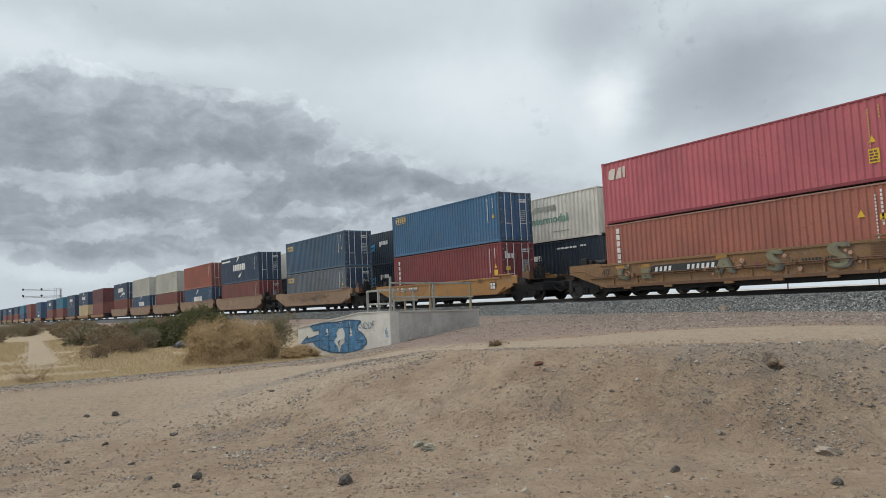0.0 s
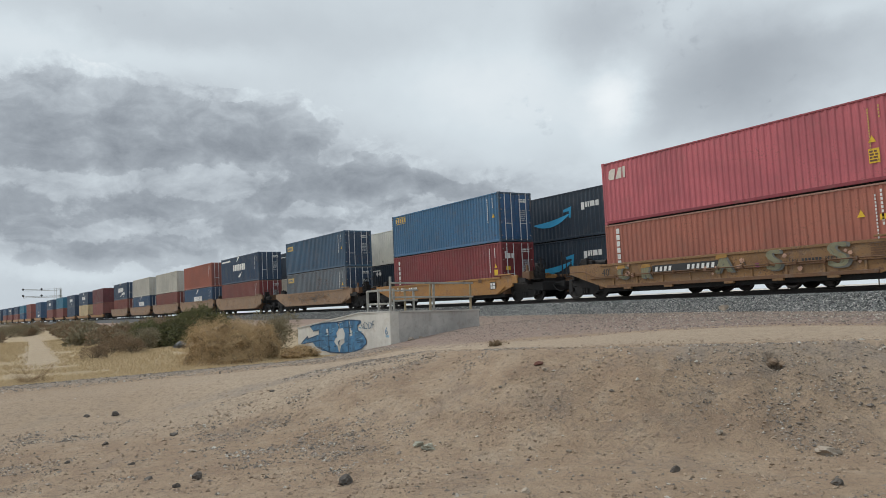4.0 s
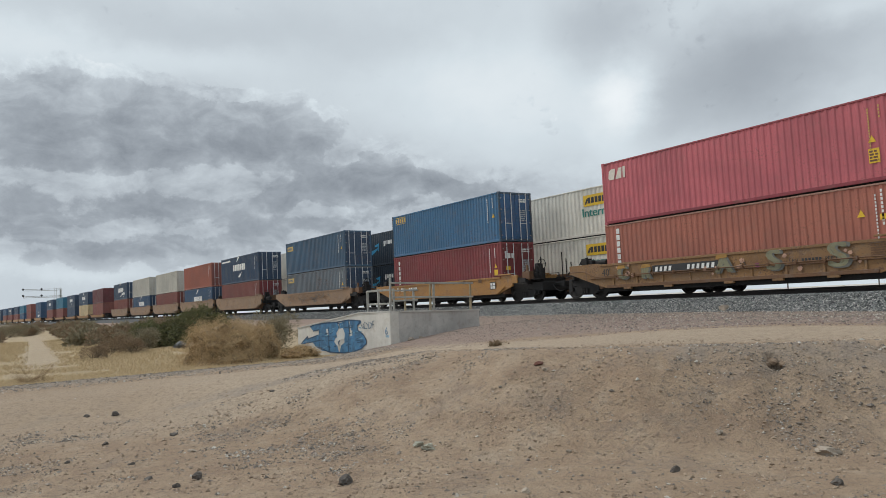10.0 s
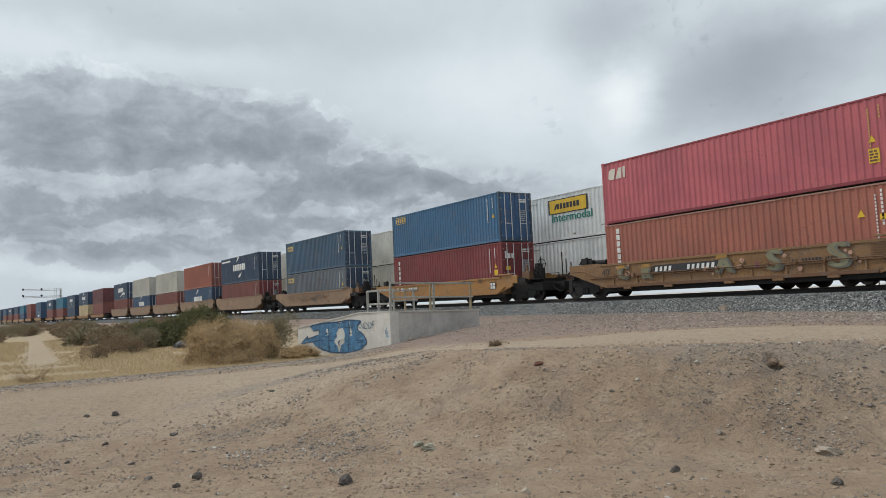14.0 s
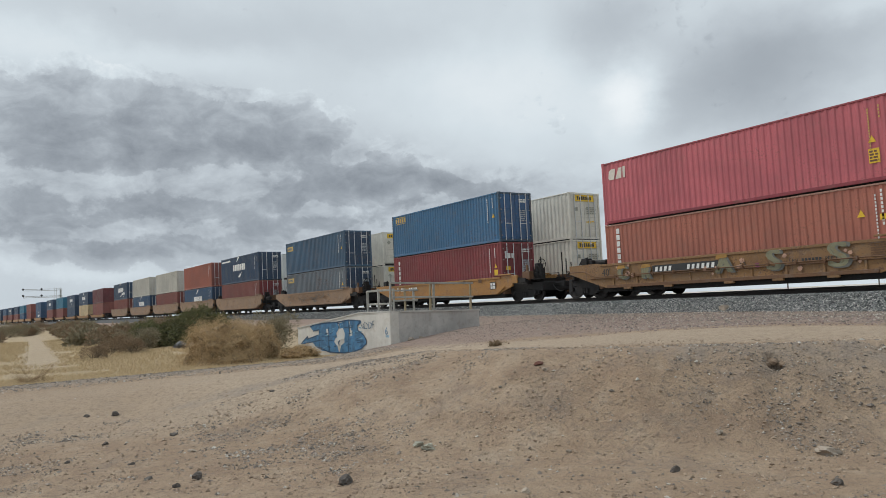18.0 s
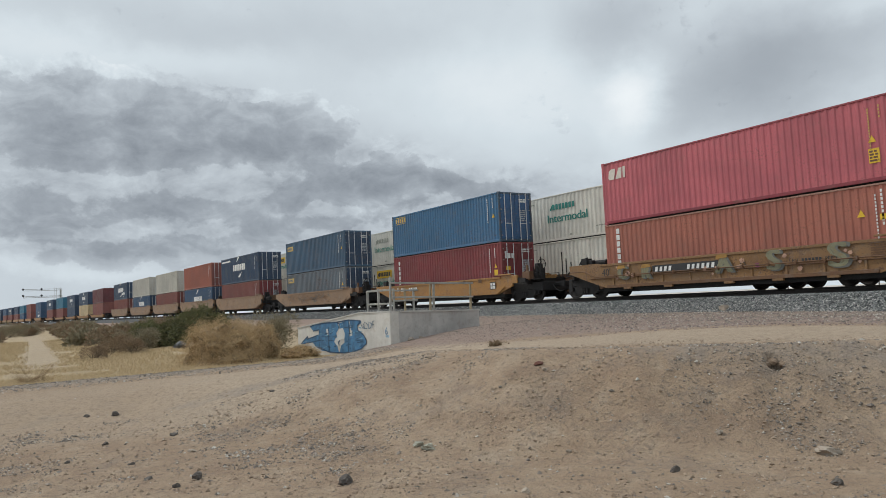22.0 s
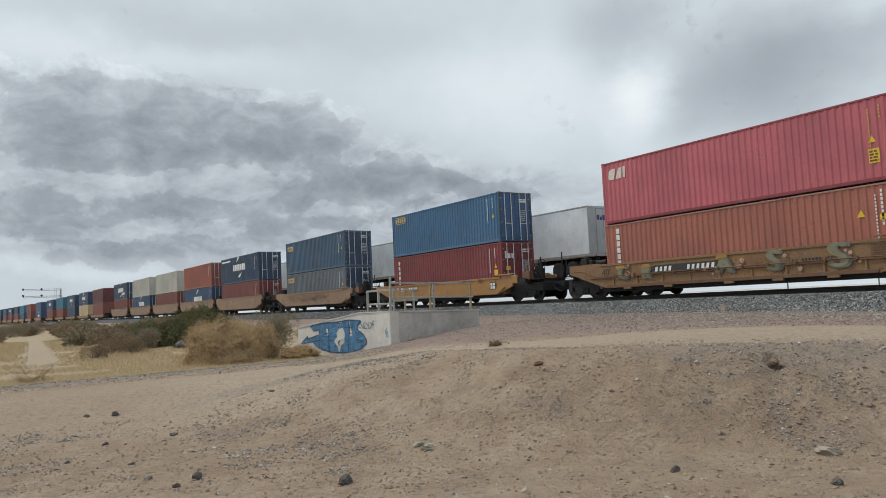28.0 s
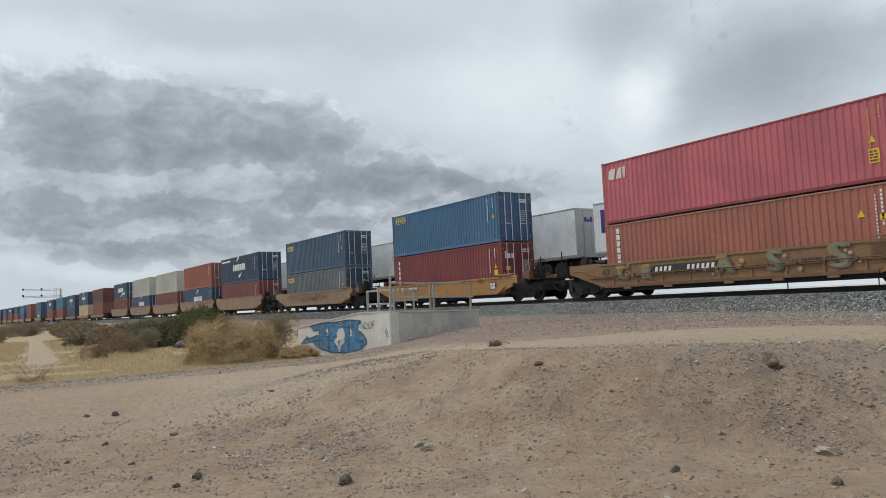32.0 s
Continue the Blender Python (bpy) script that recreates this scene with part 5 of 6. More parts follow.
def trailer(label, badge=True, end="badge"):
    """A long road trailer riding on a flat car; origin under its middle at the rail heads' level plus nothing."""
    c = thing("road_trailer", label, "trailer", "trailers on the passing train")
    hl, hw, z0, z1 = 8.07, 1.295, 2.38, 5.38
    part("box_body", lambda: Shape().box(-hl, hl, -hw, hw, z0 + .12, z1 - .04, .03), trailer_white, c, key=("tbody",))
    for y in (-hw - .012, hw - .03):
        part("top_rail", lambda: Shape().box(-hl, hl, 0, .042, z1 - .1, z1, .006), galvanised, c, key=("ttop",), at=pose(0, y, 0))
        part("bottom_rail", lambda: Shape().box(-hl, hl, 0, .042, z0, z0 + .16, .006), galvanised, c, key=("tbot",), at=pose(0, y, 0))
    for i in range(1, 13):
        part("seam", lambda: Shape().box(-.006, .006, -.004, .004, z0 + .16, z1 - .1), trailer_white, c, key=("seam",), at=pose(-hl + i * 1.242, -hw - .002, 0))
    part("rear_frame", lambda: Shape().box(hl - .02, hl + .05, -hw, -hw + .1, z0, z1, .01).box(hl - .02, hl + .05, hw - .1, hw, z0, z1, .01).box(hl - .02, hl + .05, -hw + .1, hw - .1, z1 - .14, z1, .01).box(hl - .02, hl + .05, -hw + .1, hw - .1, z0, z0 + .12, .01), door_grey, c, key=("rearframe",))
    for y in (-hw + .11, .01):
        d = part("rear_door", lambda: Shape().box(hl - .01, hl + .03, 0, hw - .12, z0 + .13, z1 - .15, .01), door_grey if end == "badge" else trailer_white, c, key=("rdoor",), at=pose(0, y, 0))
        part("locking_bar", lambda: Shape().tube([(hl + .045, .55, z0 + .1), (hl + .045, .55, z1 - .12)], .018, 7), galvanised, d, key=("tbar",), smooth=True)
    part("front_corner", lambda: Shape().box(-hl - .03, -hl + .06, -hw - .01, hw + .01, z0, z1 - .02, .02), trailer_white, c, key=("tfront",))
    part("chassis", lambda: Shape().box(-hl + .3, hl, -.55, -.42, z0 - .22, z0, .01).box(-hl + .3, hl, .42, .55, z0 - .22, z0, .01), steel_black, c, key=("chassis",))
    part("landing_leg", lambda: Shape().box(-.07, .07, -.07, .07, 1.25, z0, .01).box(-.16, .16, -.16, .16, 1.2, 1.26, .01), steel_black, c, key=("leg",), at=pose(-hl + 2.7, -.85, 0))
    part("landing_leg", None, steel_black, c, key=("leg",), at=pose(-hl + 2.7, .85, 0))
    part("bogie", lambda: Shape().box(-1.3, 1.3, -.6, .6, 1.75, 2.2, .05).tube([(-.62, -1.1, 1.68), (-.62, 1.1, 1.68)], .07, 8).tube([(.62, -1.1, 1.68), (.62, 1.1, 1.68)], .07, 8), steel_black, c, key=("bogie",), at=pose(hl - 2.2, 0, 0))
    for u in (-.62, .62):
        for y in (-1.02, 1.02):
            w = part("wheel", lambda: Shape().lathe_y([(-.2, .3), (-.22, .42), (-.2, .5), (.2, .5), (.22, .42), (.2, .3)], 24), rubber, c, key=("tyre",), at=pose(hl - 2.2 + u, y, 1.68), smooth=True)
            part("rim", lambda: Shape().lathe_y([(-.12, .1), (-.17, .2), (-.19, .29), (.19, .29), (.17, .2), (.12, .1)], 18), pale_grey_mark, w, key=("rim",), smooth=True)
    part("underride_bar", lambda: Shape().box(hl - .06, hl + .02, -1.1, 1.1, 1.62, 1.74, .01).box(hl - .04, hl, -.75, -.65, 1.7, z0, .01).box(hl - .04, hl, .65, .75, 1.7, z0, .01), steel_black, c, key=("underride",))
    y = -hw - .008
    if badge:
        # purple and scarlet blocks in place of the carrier's name
        blocks("purple_badge", [(0, 0, .86, 1.34, .0), (.98, 0, .78, 1.2), (1.88, 0, .78, 1.34)], purple_mark, c, on_side(-hl + .55, y, 3.62), "purple block badge")
        blocks("scarlet_badge", [(0, 0, .92, 1.34), (1.06, 0, 1.0, 1.2)], scarlet_mark, c, on_side(-hl + 3.3, y, 3.62), "scarlet block badge")
        part("marking", marks([(i * .26, 0, .19, .24) for i in range(6)]), pale_grey_mark, c, key=("tword",), at=on_side(-hl + 3.6, y, 3.05))
    else:
        part("label_frame", marks([(0, 0, 1.5, .05), (0, .75, 1.5, .05), (0, 0, .05, .8), (1.45, 0, .05, .8)]), pale_grey_mark, c, key=("tlabel",), at=on_side(hl - 3.6, y, 3.75))
        part("marking", marks([(.22 + i * .15, .3, .11, .2) for i in range(7)]), pale_grey_mark, c, key=("tlabelw",), at=on_side(hl - 3.6, y, 3.75))
    part("marking", marks([(0, 0, .12, .2)]), pale_grey_mark, c, key=("tsmall",), at=on_side(1.5, y, 2.75))
    if end == "badge":
        part("end_badge", marks([(0, 0, .2, .3), (.25, 0, .19, .2), (.48, 0, .19, .3)]), purple_mark, c, key=("pend",), at=on_end(hl + .036, -.55, 4.55))
        part("end_badge", marks([(0, 0, .22, .3), (.26, 0, .22, .2)]), scarlet_mark, c, key=("send",), at=on_end(hl + .036, .2, 4.55))
        part("end_marking", marks([(0, 0, .6, .07)]), pale_grey_mark, c, key=("tendm",), at=on_end(hl + .036, -.35, 3.7))
    for yy in (-.9, .8):
        part("tail_lamp", lambda: Shape().box(hl + .02, hl + .06, 0, .16, z0 + .02, z0 + .1, .01), scarlet_mark, c, key=("tail",), at=pose(0, yy, 0))
    return c


def spine_car(label):
    """A low flat car of beams that carries one trailer."""
    c = thing("flat_car", label, "rail car", "flat cars of the passing train")
    part("centre_beam", lambda: Shape().box(-8.9, 8.9, -.35, .35, .62, 1.05, .03), ochre_dark, c, key=("spine",))
    part("deck", lambda: Shape().box(3.6, 8.3, -1.35, 1.35, 1.04, 1.15, .02), ochre_dark, c, key=("sdeck",))
    part("hitch", lambda: Shape().box(-7.4, -6.6, -.45, .45, 1.04, 1.2, .02).prism([(-7.3, 1.2), (-6.7, 1.2), (-6.95, 2.12), (-7.15, 2.12)], -.3, .3).box(-7.3, -6.8, -.5, .5, 2.1, 2.17, .01), steel_black, c, key=("hitch",))
    for u in (-4.5, 0.0):
        part("cross_arm", lambda: Shape().box(-.15, .15, -1.3, 1.3, .8, 1.0, .02), ochre_dark, c, key=("arm",), at=pose(u, 0, 0))
    truck(c, -7.95, 1)
    truck(c, 7.95, 1)
    return c


for s, badge, end in ((303.3, True, "badge"), (321.0, True, "badge"), (340.4, True, "badge"), (359.2, True, "badge"), (377.87, True, "badge"), (397.7, False, "badge"), (416.2, True, "badge"), (433.9, True, "badge"), (452.6, False, "badge"), (471.3, True, "badge")):
    tr = trailer("smooth white road trailer with a purple and scarlet badge" if badge else "plain white road trailer with a small framed label", badge, end)
    rolling(tr, s + 8.07, RAIL + .06)
    rolling(spine_car("dark ochre spine car under a trailer"), s + 8.9, RAIL)


# ---- culvert wall and railing ----
concrete = material("weathered_concrete", (.44, .42, .39), .9, 0, .16, 1.2, .35, 40.0, (.22, .20, .17), .4, .18)
pale_concrete = material("bleached_concrete", (.50, .48, .44), .9, 0, .16, 2.0, .3, 40.0, (.3, .27, .22), .4)
# paler concrete for the wing: its brighter light is put into the colour
lit_wall = material("lit_wing_concrete", (.60, .575, .52), .9, 0, .12, 1.2, .3, 40.0, (.42, .36, .28), .4, .12)
WX, WY, WT = -22.75, 13.02, 1.30     # the corner and the top


def culvert():
    c = tagged(thing("culvert_wall", "concrete culvert headwall with blue graffiti on its pale wing", "wall"), kind="structure")
    part("end_wall", lambda: Shape().prism_x([(WY + .325, -.6), (WY + 3.9, -.6), (WY + 3.9, WT - .10), (WY + .325, WT)], WX - .34, WX - .004), concrete, c)
    part("end_coping", lambda: Shape().prism_x([(WY + .36, WT - .002), (WY + 3.93, WT - .102), (WY + 3.93, WT - .05), (WY + .36, WT + .05)], WX - .37, WX + .025), pale_concrete, c)
    wing = [(WX - 8.4, -.9), (WX, -.9), (WX, WT), (WX - 2.4, WT), (WX - 8.4, WT - .60)]
    part("wing_wall", lambda: Shape().prism(wing, WY, WY + .32), lit_wall, c, "sloping concrete wing wall in a lit, paler tone")
    top = [(WX - 8.42, WT - .60), (WX - 2.4, WT), (WX, WT), (WX, WT + .05), (WX - 2.42, WT + .05), (WX - 8.42, WT - .55)]
    part("wing_coping", lambda: Shape().prism(top, WY - .03, WY + .35), pale_concrete, c)
    part("pilaster", lambda: Shape().box(WX - 1.05, WX - .02, WY - .025, WY + .01, -.8, WT - .01, .008), lit_wall, c)
    part("deck", lambda: Shape().box(WX - 5.2, WX - .3, WY + .3, WY + 3.85, .95, 1.1, .02), concrete, c)
    spray_blue = material("blue_spray", (.055, .17, .31), .75, vary=.35, scale=3.0, bump=.05, dirt=(.16, .30, .40), dirt_amount=.5)
    spray_line = material("dark_blue_spray", (.03, .075, .14), .8, vary=.3, bump=.05)
    spray_light = material("light_blue_spray", (.17, .36, .50), .75, vary=.3, bump=.05)
    spray_scrawl = material("slate_spray", (.10, .16, .22), .8, vary=.3, bump=.05)
    spray_gap = material("white_spray", (.60, .60, .56), .8, vary=.1, bump=.05)

    def mark(shape, mat, x, z, lift=.004):
        return part("graffiti", shape, mat, c, at=on_side(WX + x, WY - lift, z))
    # a sprayed tag: broad letters that run into each other, bare wall showing between them
    letters = (
        ((-8.06, 0.04), (-7.29, 0.38), (-7.38, 0.25), (-6.19, 0.44), (-5.28, 0.53), (-6.05, 0.19), (-6.83, 0.15), (-7.35, 0.12), (-7.81, 0.05)),
        ((-7.02, 0.78), (-6.65, 0.87), (-5.32, 0.95), (-5.3, 0.73), (-6.09, 0.67), (-6.71, 0.61)),
        ((-6.09, 0.71), (-5.19, 0.78), (-5.2, -0.21), (-5.67, -0.18), (-6.15, -0.08), (-6.2, 0.24)),
        ((-5.36, 0.92), (-4.32, 0.98), (-4.2, 0.76), (-4.46, 0.54), (-4.41, 0.34), (-4.63, 0.15), (-4.4, 0.02), (-4.28, -0.21), (-5.16, -0.24), (-5.19, 0.38)),
        ((-4.15, 0.93), (-3.31, 1.06), (-3.23, 0.84), (-3.35, 0.55), (-3.31, -0.23), (-4.21, -0.23), (-4.05, 0.05), (-3.74, 0.17), (-3.74, 0.54), (-4.1, 0.69)),
        ((-3.24, 1.03), (-2.29, 1.02), (-2.24, 0.94), (-2.59, 0.84), (-2.54, 0.65), (-2.12, 0.51), (-1.89, 0.3), (-1.91, 0.18), (-2.32, -0.03), (-3.08, -0.18), (-3.31, -0.2), (-3.33, 0.4), (-3.02, 0.53), (-3.17, 0.77)),
        ((-6.83, 0.15), (-6.13, 0.22), (-6.11, -0.08), (-5.34, -0.21), (-5.82, -0.21), (-6.5, -0.06)),
    )
    for k, pts in enumerate(letters):
        part("graffiti", outline(pts), spray_blue, c, at=on_side(WX, WY - .004 - .0005 * k, 0))
    for pts in (
        ((-4.21, 0.7), (-3.83, 0.75), (-3.68, 0.53), (-3.73, 0.33), (-4.14, 0.28), (-4.32, 0.18), (-4.19, 0.07), (-4.4, 0.04), (-4.67, 0.18), (-4.55, 0.31), (-4.23, 0.46)),
        ((-5.41, 0.7), (-5.19, 0.72), (-5.14, 0.47), (-5.32, 0.45)),
        ((-3.21, 0.62), (-3.01, 0.65), (-3.03, 0.47), (-3.19, 0.43)),
    ):
        part("graffiti_gap", outline(pts), spray_gap, c, at=on_side(WX, WY - .010, 0))

    def stroke(pts, wide, mat, lift):
        """A sprayed line through a few points."""
        pts = [Vector(p) for p in pts]

        def at(t):
            k = min(len(pts) - 2, int(t * (len(pts) - 1)))
            u = t * (len(pts) - 1) - k
            return pts[k].lerp(pts[k + 1], u)
        part("graffiti_line", band(at, lambda t: wide, 6 * (len(pts) - 1)), mat, c, at=on_side(WX, WY - lift, 0))
    for pts in (
        ((-8.06, 0.04), (-7.29, 0.38), (-7.38, 0.25), (-6.19, 0.44)),
        ((-7.02, 0.78), (-6.65, 0.87), (-5.32, 0.95), (-4.32, 0.98), (-3.31, 1.06), (-2.29, 1.02)),
        ((-6.71, 0.61), (-6.09, 0.67), (-6.16, 0.24), (-6.08, -0.09), (-5.16, -0.24)),
        ((-5.19, 0.78), (-5.16, -0.21)),
        ((-4.36, 0.95), (-4.15, 0.91), (-4.2, 0.73)),
        ((-3.31, 1.03), (-3.28, 0.55), (-3.41, -0.19), (-3.25, -0.24)),
        ((-2.29, 1.02), (-2.59, 0.84), (-2.54, 0.65), (-2.12, 0.51), (-1.89, 0.3), (-1.91, 0.16), (-2.32, -0.03), (-3.08, -0.18)),
        ((-5.16, -0.24), (-4.21, -0.24), (-3.31, -0.22)),
        ((-7.81, 0.05), (-6.83, 0.14), (-6.17, 0.21)),
        ((-4.14, 0.25), (-4.32, 0.16), (-4.19, 0.06)),
    ):
        stroke(pts, .05, spray_line, .013)
    # streaks of the can across the letters
    r3 = random.Random(2)
    for k in range(54):
        x0, z0 = r3.uniform(-6.3, -2.3), r3.uniform(-.1, .82)
        if -4.6 < x0 < -3.75 and .02 < z0 < .72:
            continue
        stroke([(x0, z0), (x0 + r3.uniform(.2, .5), z0 + r3.uniform(-.03, .09))], r3.uniform(.015, .035), spray_line if k % 3 else spray_light, .0115 + .00002 * k)
    for pts in (
        ((-2.27, 0.97), (-2.18, 0.84), (-2.07, 0.73), (-1.95, 0.78), (-1.99, 0.94)),
        ((-1.93, 0.97), (-2.06, 0.84), (-1.95, 0.73), (-1.77, 0.74), (-1.7, 0.87), (-1.84, 0.96)),
        ((-1.63, 0.98), (-1.62, 0.73), (-1.44, 0.77), (-1.37, 0.91), (-1.54, 0.96)),
        ((-1.36, 0.73), (-1.31, 0.99), (-1.16, 1.02)),
        ((-1.38, 0.87), (-1.2, 0.88)),
    ):
        stroke(pts, .032, spray_scrawl, .034)
    lettering("stencil_figure", "6", .28, spray_blue, c, on_side(WX - .40, WY - .031, .52))
    mark(plates([(0, 0, .24, .08)]), material("pale_blue_spray", (.3, .45, .55), .8), -.37, .42, .03)
    return c


culvert()


def railing(label, x, y0, y1, z, posts, second=.52, fall=0.0, group="pipe railings on the culvert"):
    """Square tubes along y from y0 to y1, falling by so many degrees; posts: place and height."""
    r = thing("railing", label, "railing", group)
    r.matrix_basis = pose(x, y0, z, -fall, 0, 0)
    for i, (y, high) in enumerate(posts):
        p = part("post", lambda: Shape().box(-.036, .036, -.036, .036, 0, high, .008), rust_post if i % 2 else galvanised, r, key=("rpost", high), at=pose(0, y - y0, 0))
        part("base_plate", lambda: Shape().box(-.1, .1, -.1, .1, 0, .02, .004), galvanised, p, key=("rbase",))
    for zz in (1.01, second):
        part("rail_bar", lambda: Shape().box(-.028, .028, 0, y1 - y0, zz - .032, zz + .032, .01), galvanised, r, key=("rbar", x, zz), at=pose(.065, 0, 0))
    return r


railing("galvanised square-tube railing on the culvert's end wall", WX - .17, WY + .08, WY + 3.72, WT + .045, ((WY + .1, 1.24), (WY + 1.80, 1.06), (WY + 1.95, 1.02), (WY + 3.64, 1.05)), .49, 1.4)
railing("weathered railing along the culvert's far edge", WX - 1.9, WY + 1.2, WY + 2.3, 1.1, ((WY + 1.25, 1.1), (WY + 1.75, 1.1), (WY + 2.15, 1.1)), .62)
short = thing("railing", "short galvanised railing panel at the wing wall", "railing", "pipe railings on the culvert")
for x, hgt in ((-2.0, .78), (-1.15, .84)):
    part("post", lambda: Shape().box(-.04, .04, -.04, .04, .0, hgt, .01), galvanised, short, key=("spost", hgt), at=pose(WX + x, WY + .17, WT + .05))
for zz in (.27, .76):
    part("rail_bar", lambda: Shape().box(-2.0, -.15, -.03, .03, -.035, .035, .01), galvanised, short, key=("sbar",), at=pose(WX, WY + .17, WT + .05 + zz))


# ---- plants ----
def leaf_material(name, a, b, c):
    m = bpy.data.materials.new(name)
    m.use_nodes = True
    g = Graph(m.node_tree)
    bs = m.node_tree.nodes["Principled BSDF"]
    rnd = g.add("ShaderNodeNewGeometry").outputs["Random Per Island"]
    n = g.noise(g.add("ShaderNodeTexCoord").outputs["Object"], 1.6, 3, .6)
    col = g.mix(g.ramp(rnd, 0, 1, smooth=False), a, b)
    col = g.mix(g.ramp(n, .45, .7), col, c)
    g.put(bs.inputs["Base Color"], col)
    bs.inputs["Roughness"].default_value = .9
    bs.inputs["Specular IOR Level"].default_value = .2
    return m


green_leaf = leaf_material("creosote_leaves", (.10, .105, .045), (.22, .21, .10), (.17, .15, .08))
# darker than the leaves: shade within the crown put into the colour
green_inner = material("green_shade_core", (.07, .072, .035), .95, vary=.4, scale=6, bump=.6)
brown_leaf = leaf_material("dry_saltbush", (.37, .255, .13), (.64, .475, .275), (.44, .30, .155))
umber_leaf = leaf_material("dead_shrub_twigs", (.18, .13, .085), (.36, .26, .165), (.22, .17, .11))
olive_leaf = leaf_material("dusty_olive_shrub", (.19, .165, .105), (.34, .295, .195), (.25, .205, .135))
straw = leaf_material("dry_grass", (.50, .385, .225), (.63, .495, .31), (.52, .40, .24))
# core of the brown bushes, inner shade painted as a darker tan
inner = material("brown_shade_core", (.27, .185, .095), .95, vary=.4, scale=6, bump=.6)
twig = material("grey_brown_twigs", (.10, .075, .05), .9, vary=.3)


def sprays(n, size, form, seed, slim=.35):
    """n small leaf or twig slivers; form(r) gives their place and the way they point."""
    r = random.Random(seed)
    s = Shape()
    for _ in range(n):
        p, d = form(r)
        d = (d + Vector((r.gauss(0, .45), r.gauss(0, .45), r.gauss(0, .35)))).normalized()
        a = d.orthogonal().normalized()
        a.rotate(Matrix.Rotation(r.uniform(0, 6.28), 3, d))
        ln = size * r.uniform(.5, 1.4)
        w = ln * slim * r.uniform(.6, 1.2)
        q = p + d * ln
        mid = p + d * ln * .55 + Vector((0, 0, -ln * .04))
        i = len(s.v)
        s.v += [tuple(p), tuple(mid + a * w * .5), tuple(q), tuple(mid - a * w * .5)]
        s.f.append([i, i + 1, i + 2, i + 3])
    return s


def bush(name, label, category, x, y, rx, ry, rz, leaf, n, size, seed, slim=.3, stems=14, group="", lobes=7, dig=.08, core=False, seat=.34, heart=None):
    """A desert shrub: bare stems from one root and a crown of slivers gathered in uneven lobes."""
    r = random.Random(seed)
    z = ground_z(x, y) - dig
    b = thing(name, label, category, group)
    b.matrix_basis = pose(x, y, z)
    centres = []
    for _ in range(lobes):
        t, k = r.uniform(0, 6.283), r.uniform(.2, .82)
        centres.append((Vector((rx * k * math.cos(t), ry * k * math.sin(t), rz * r.uniform(.3, .78))), r.uniform(.3, .5)))
    centres.append((Vector((0, 0, rz * .45)), .6))

    def hull(d):
        """How far the rounded mound reaches in the direction d, as a share of its half sizes."""
        return .80 + .26 * noise.fractal(d * 1.5 + Vector((seed, 0, 0)), 1.0, 2.0, 4) + .10 * noise.noise(d * 6 + Vector((seed, 3, 0)))

    def form(q):
        d = Vector((q.gauss(0, 1), q.gauss(0, 1), q.gauss(.25, 1))).normalized()
        if core:
            k = hull(d) * (1 + min(.22, abs(q.gauss(0, .09)))) * q.uniform(.9, 1.0)
            return Vector((d.x * rx * k, d.y * ry * k, max(.01, (d.z * (1 - seat) + seat) * rz * k))), Vector((q.gauss(0, 1) + d.x, q.gauss(0, 1) + d.y, q.gauss(.3, 1))).normalized()
        c, k = q.choice(centres)
        rad = q.uniform(.45, 1.0) ** .5 * q.uniform(.9, 1.12)
        p = c + Vector((d.x * rx * k * rad, d.y * ry * k * rad, d.z * rz * k * rad))
        p.z = max(.02, p.z)
        return p, Vector((d.x, d.y, d.z * .7 + .35)).normalized()
    st = Shape()
    for _ in range(stems):
        c, k = r.choice(centres)
        grow = .1 if core else .35
        e = c * (.8 if core else 1) + Vector((r.uniform(-.3, .3) * rx, r.uniform(-.3, .3) * ry, r.uniform(0, grow) * rz)) * (.5 if core else 1)
        m = e * .5 + Vector((r.uniform(-.1, .1), r.uniform(-.1, .1), .1 * rz))
        st.tube([(r.uniform(-.08, .08), r.uniform(-.08, .08), -.1), tuple(m), tuple(e)], .022, 5, .35)
    part("stems", st, twig, b)
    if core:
        # solid filler hull whose dark colour stands in for shade between the slivers
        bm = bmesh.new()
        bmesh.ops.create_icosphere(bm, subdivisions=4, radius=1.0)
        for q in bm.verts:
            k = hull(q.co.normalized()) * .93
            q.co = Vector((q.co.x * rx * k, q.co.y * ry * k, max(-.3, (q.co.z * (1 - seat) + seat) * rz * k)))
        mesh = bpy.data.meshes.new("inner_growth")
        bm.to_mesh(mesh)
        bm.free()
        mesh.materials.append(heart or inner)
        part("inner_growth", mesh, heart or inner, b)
    part("crown", sprays(n, size, form, seed + 1, slim), leaf, b)
    return b


bush("creosote_bush", "dark green creosote bush in the dry wash", "shrub", -48.5, 13.6, 2.9, 2.6, 2.75, green_leaf, 22000, .14, 11, .42, 40, lobes=12, core=True, seat=.2, heart=green_inner)
bush("creosote_bush", "dark green creosote bush beside a larger one", "shrub", -50.0, 11.0, 2.4, 2.0, 1.9, green_leaf, 13000, .14, 12, .42, 24, lobes=9, core=True, seat=.15, heart=green_inner)
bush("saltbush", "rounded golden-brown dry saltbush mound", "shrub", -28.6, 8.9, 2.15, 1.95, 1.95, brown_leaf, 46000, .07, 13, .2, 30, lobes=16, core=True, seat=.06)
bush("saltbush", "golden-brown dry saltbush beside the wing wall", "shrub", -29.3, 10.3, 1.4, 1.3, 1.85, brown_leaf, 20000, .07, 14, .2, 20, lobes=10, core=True)
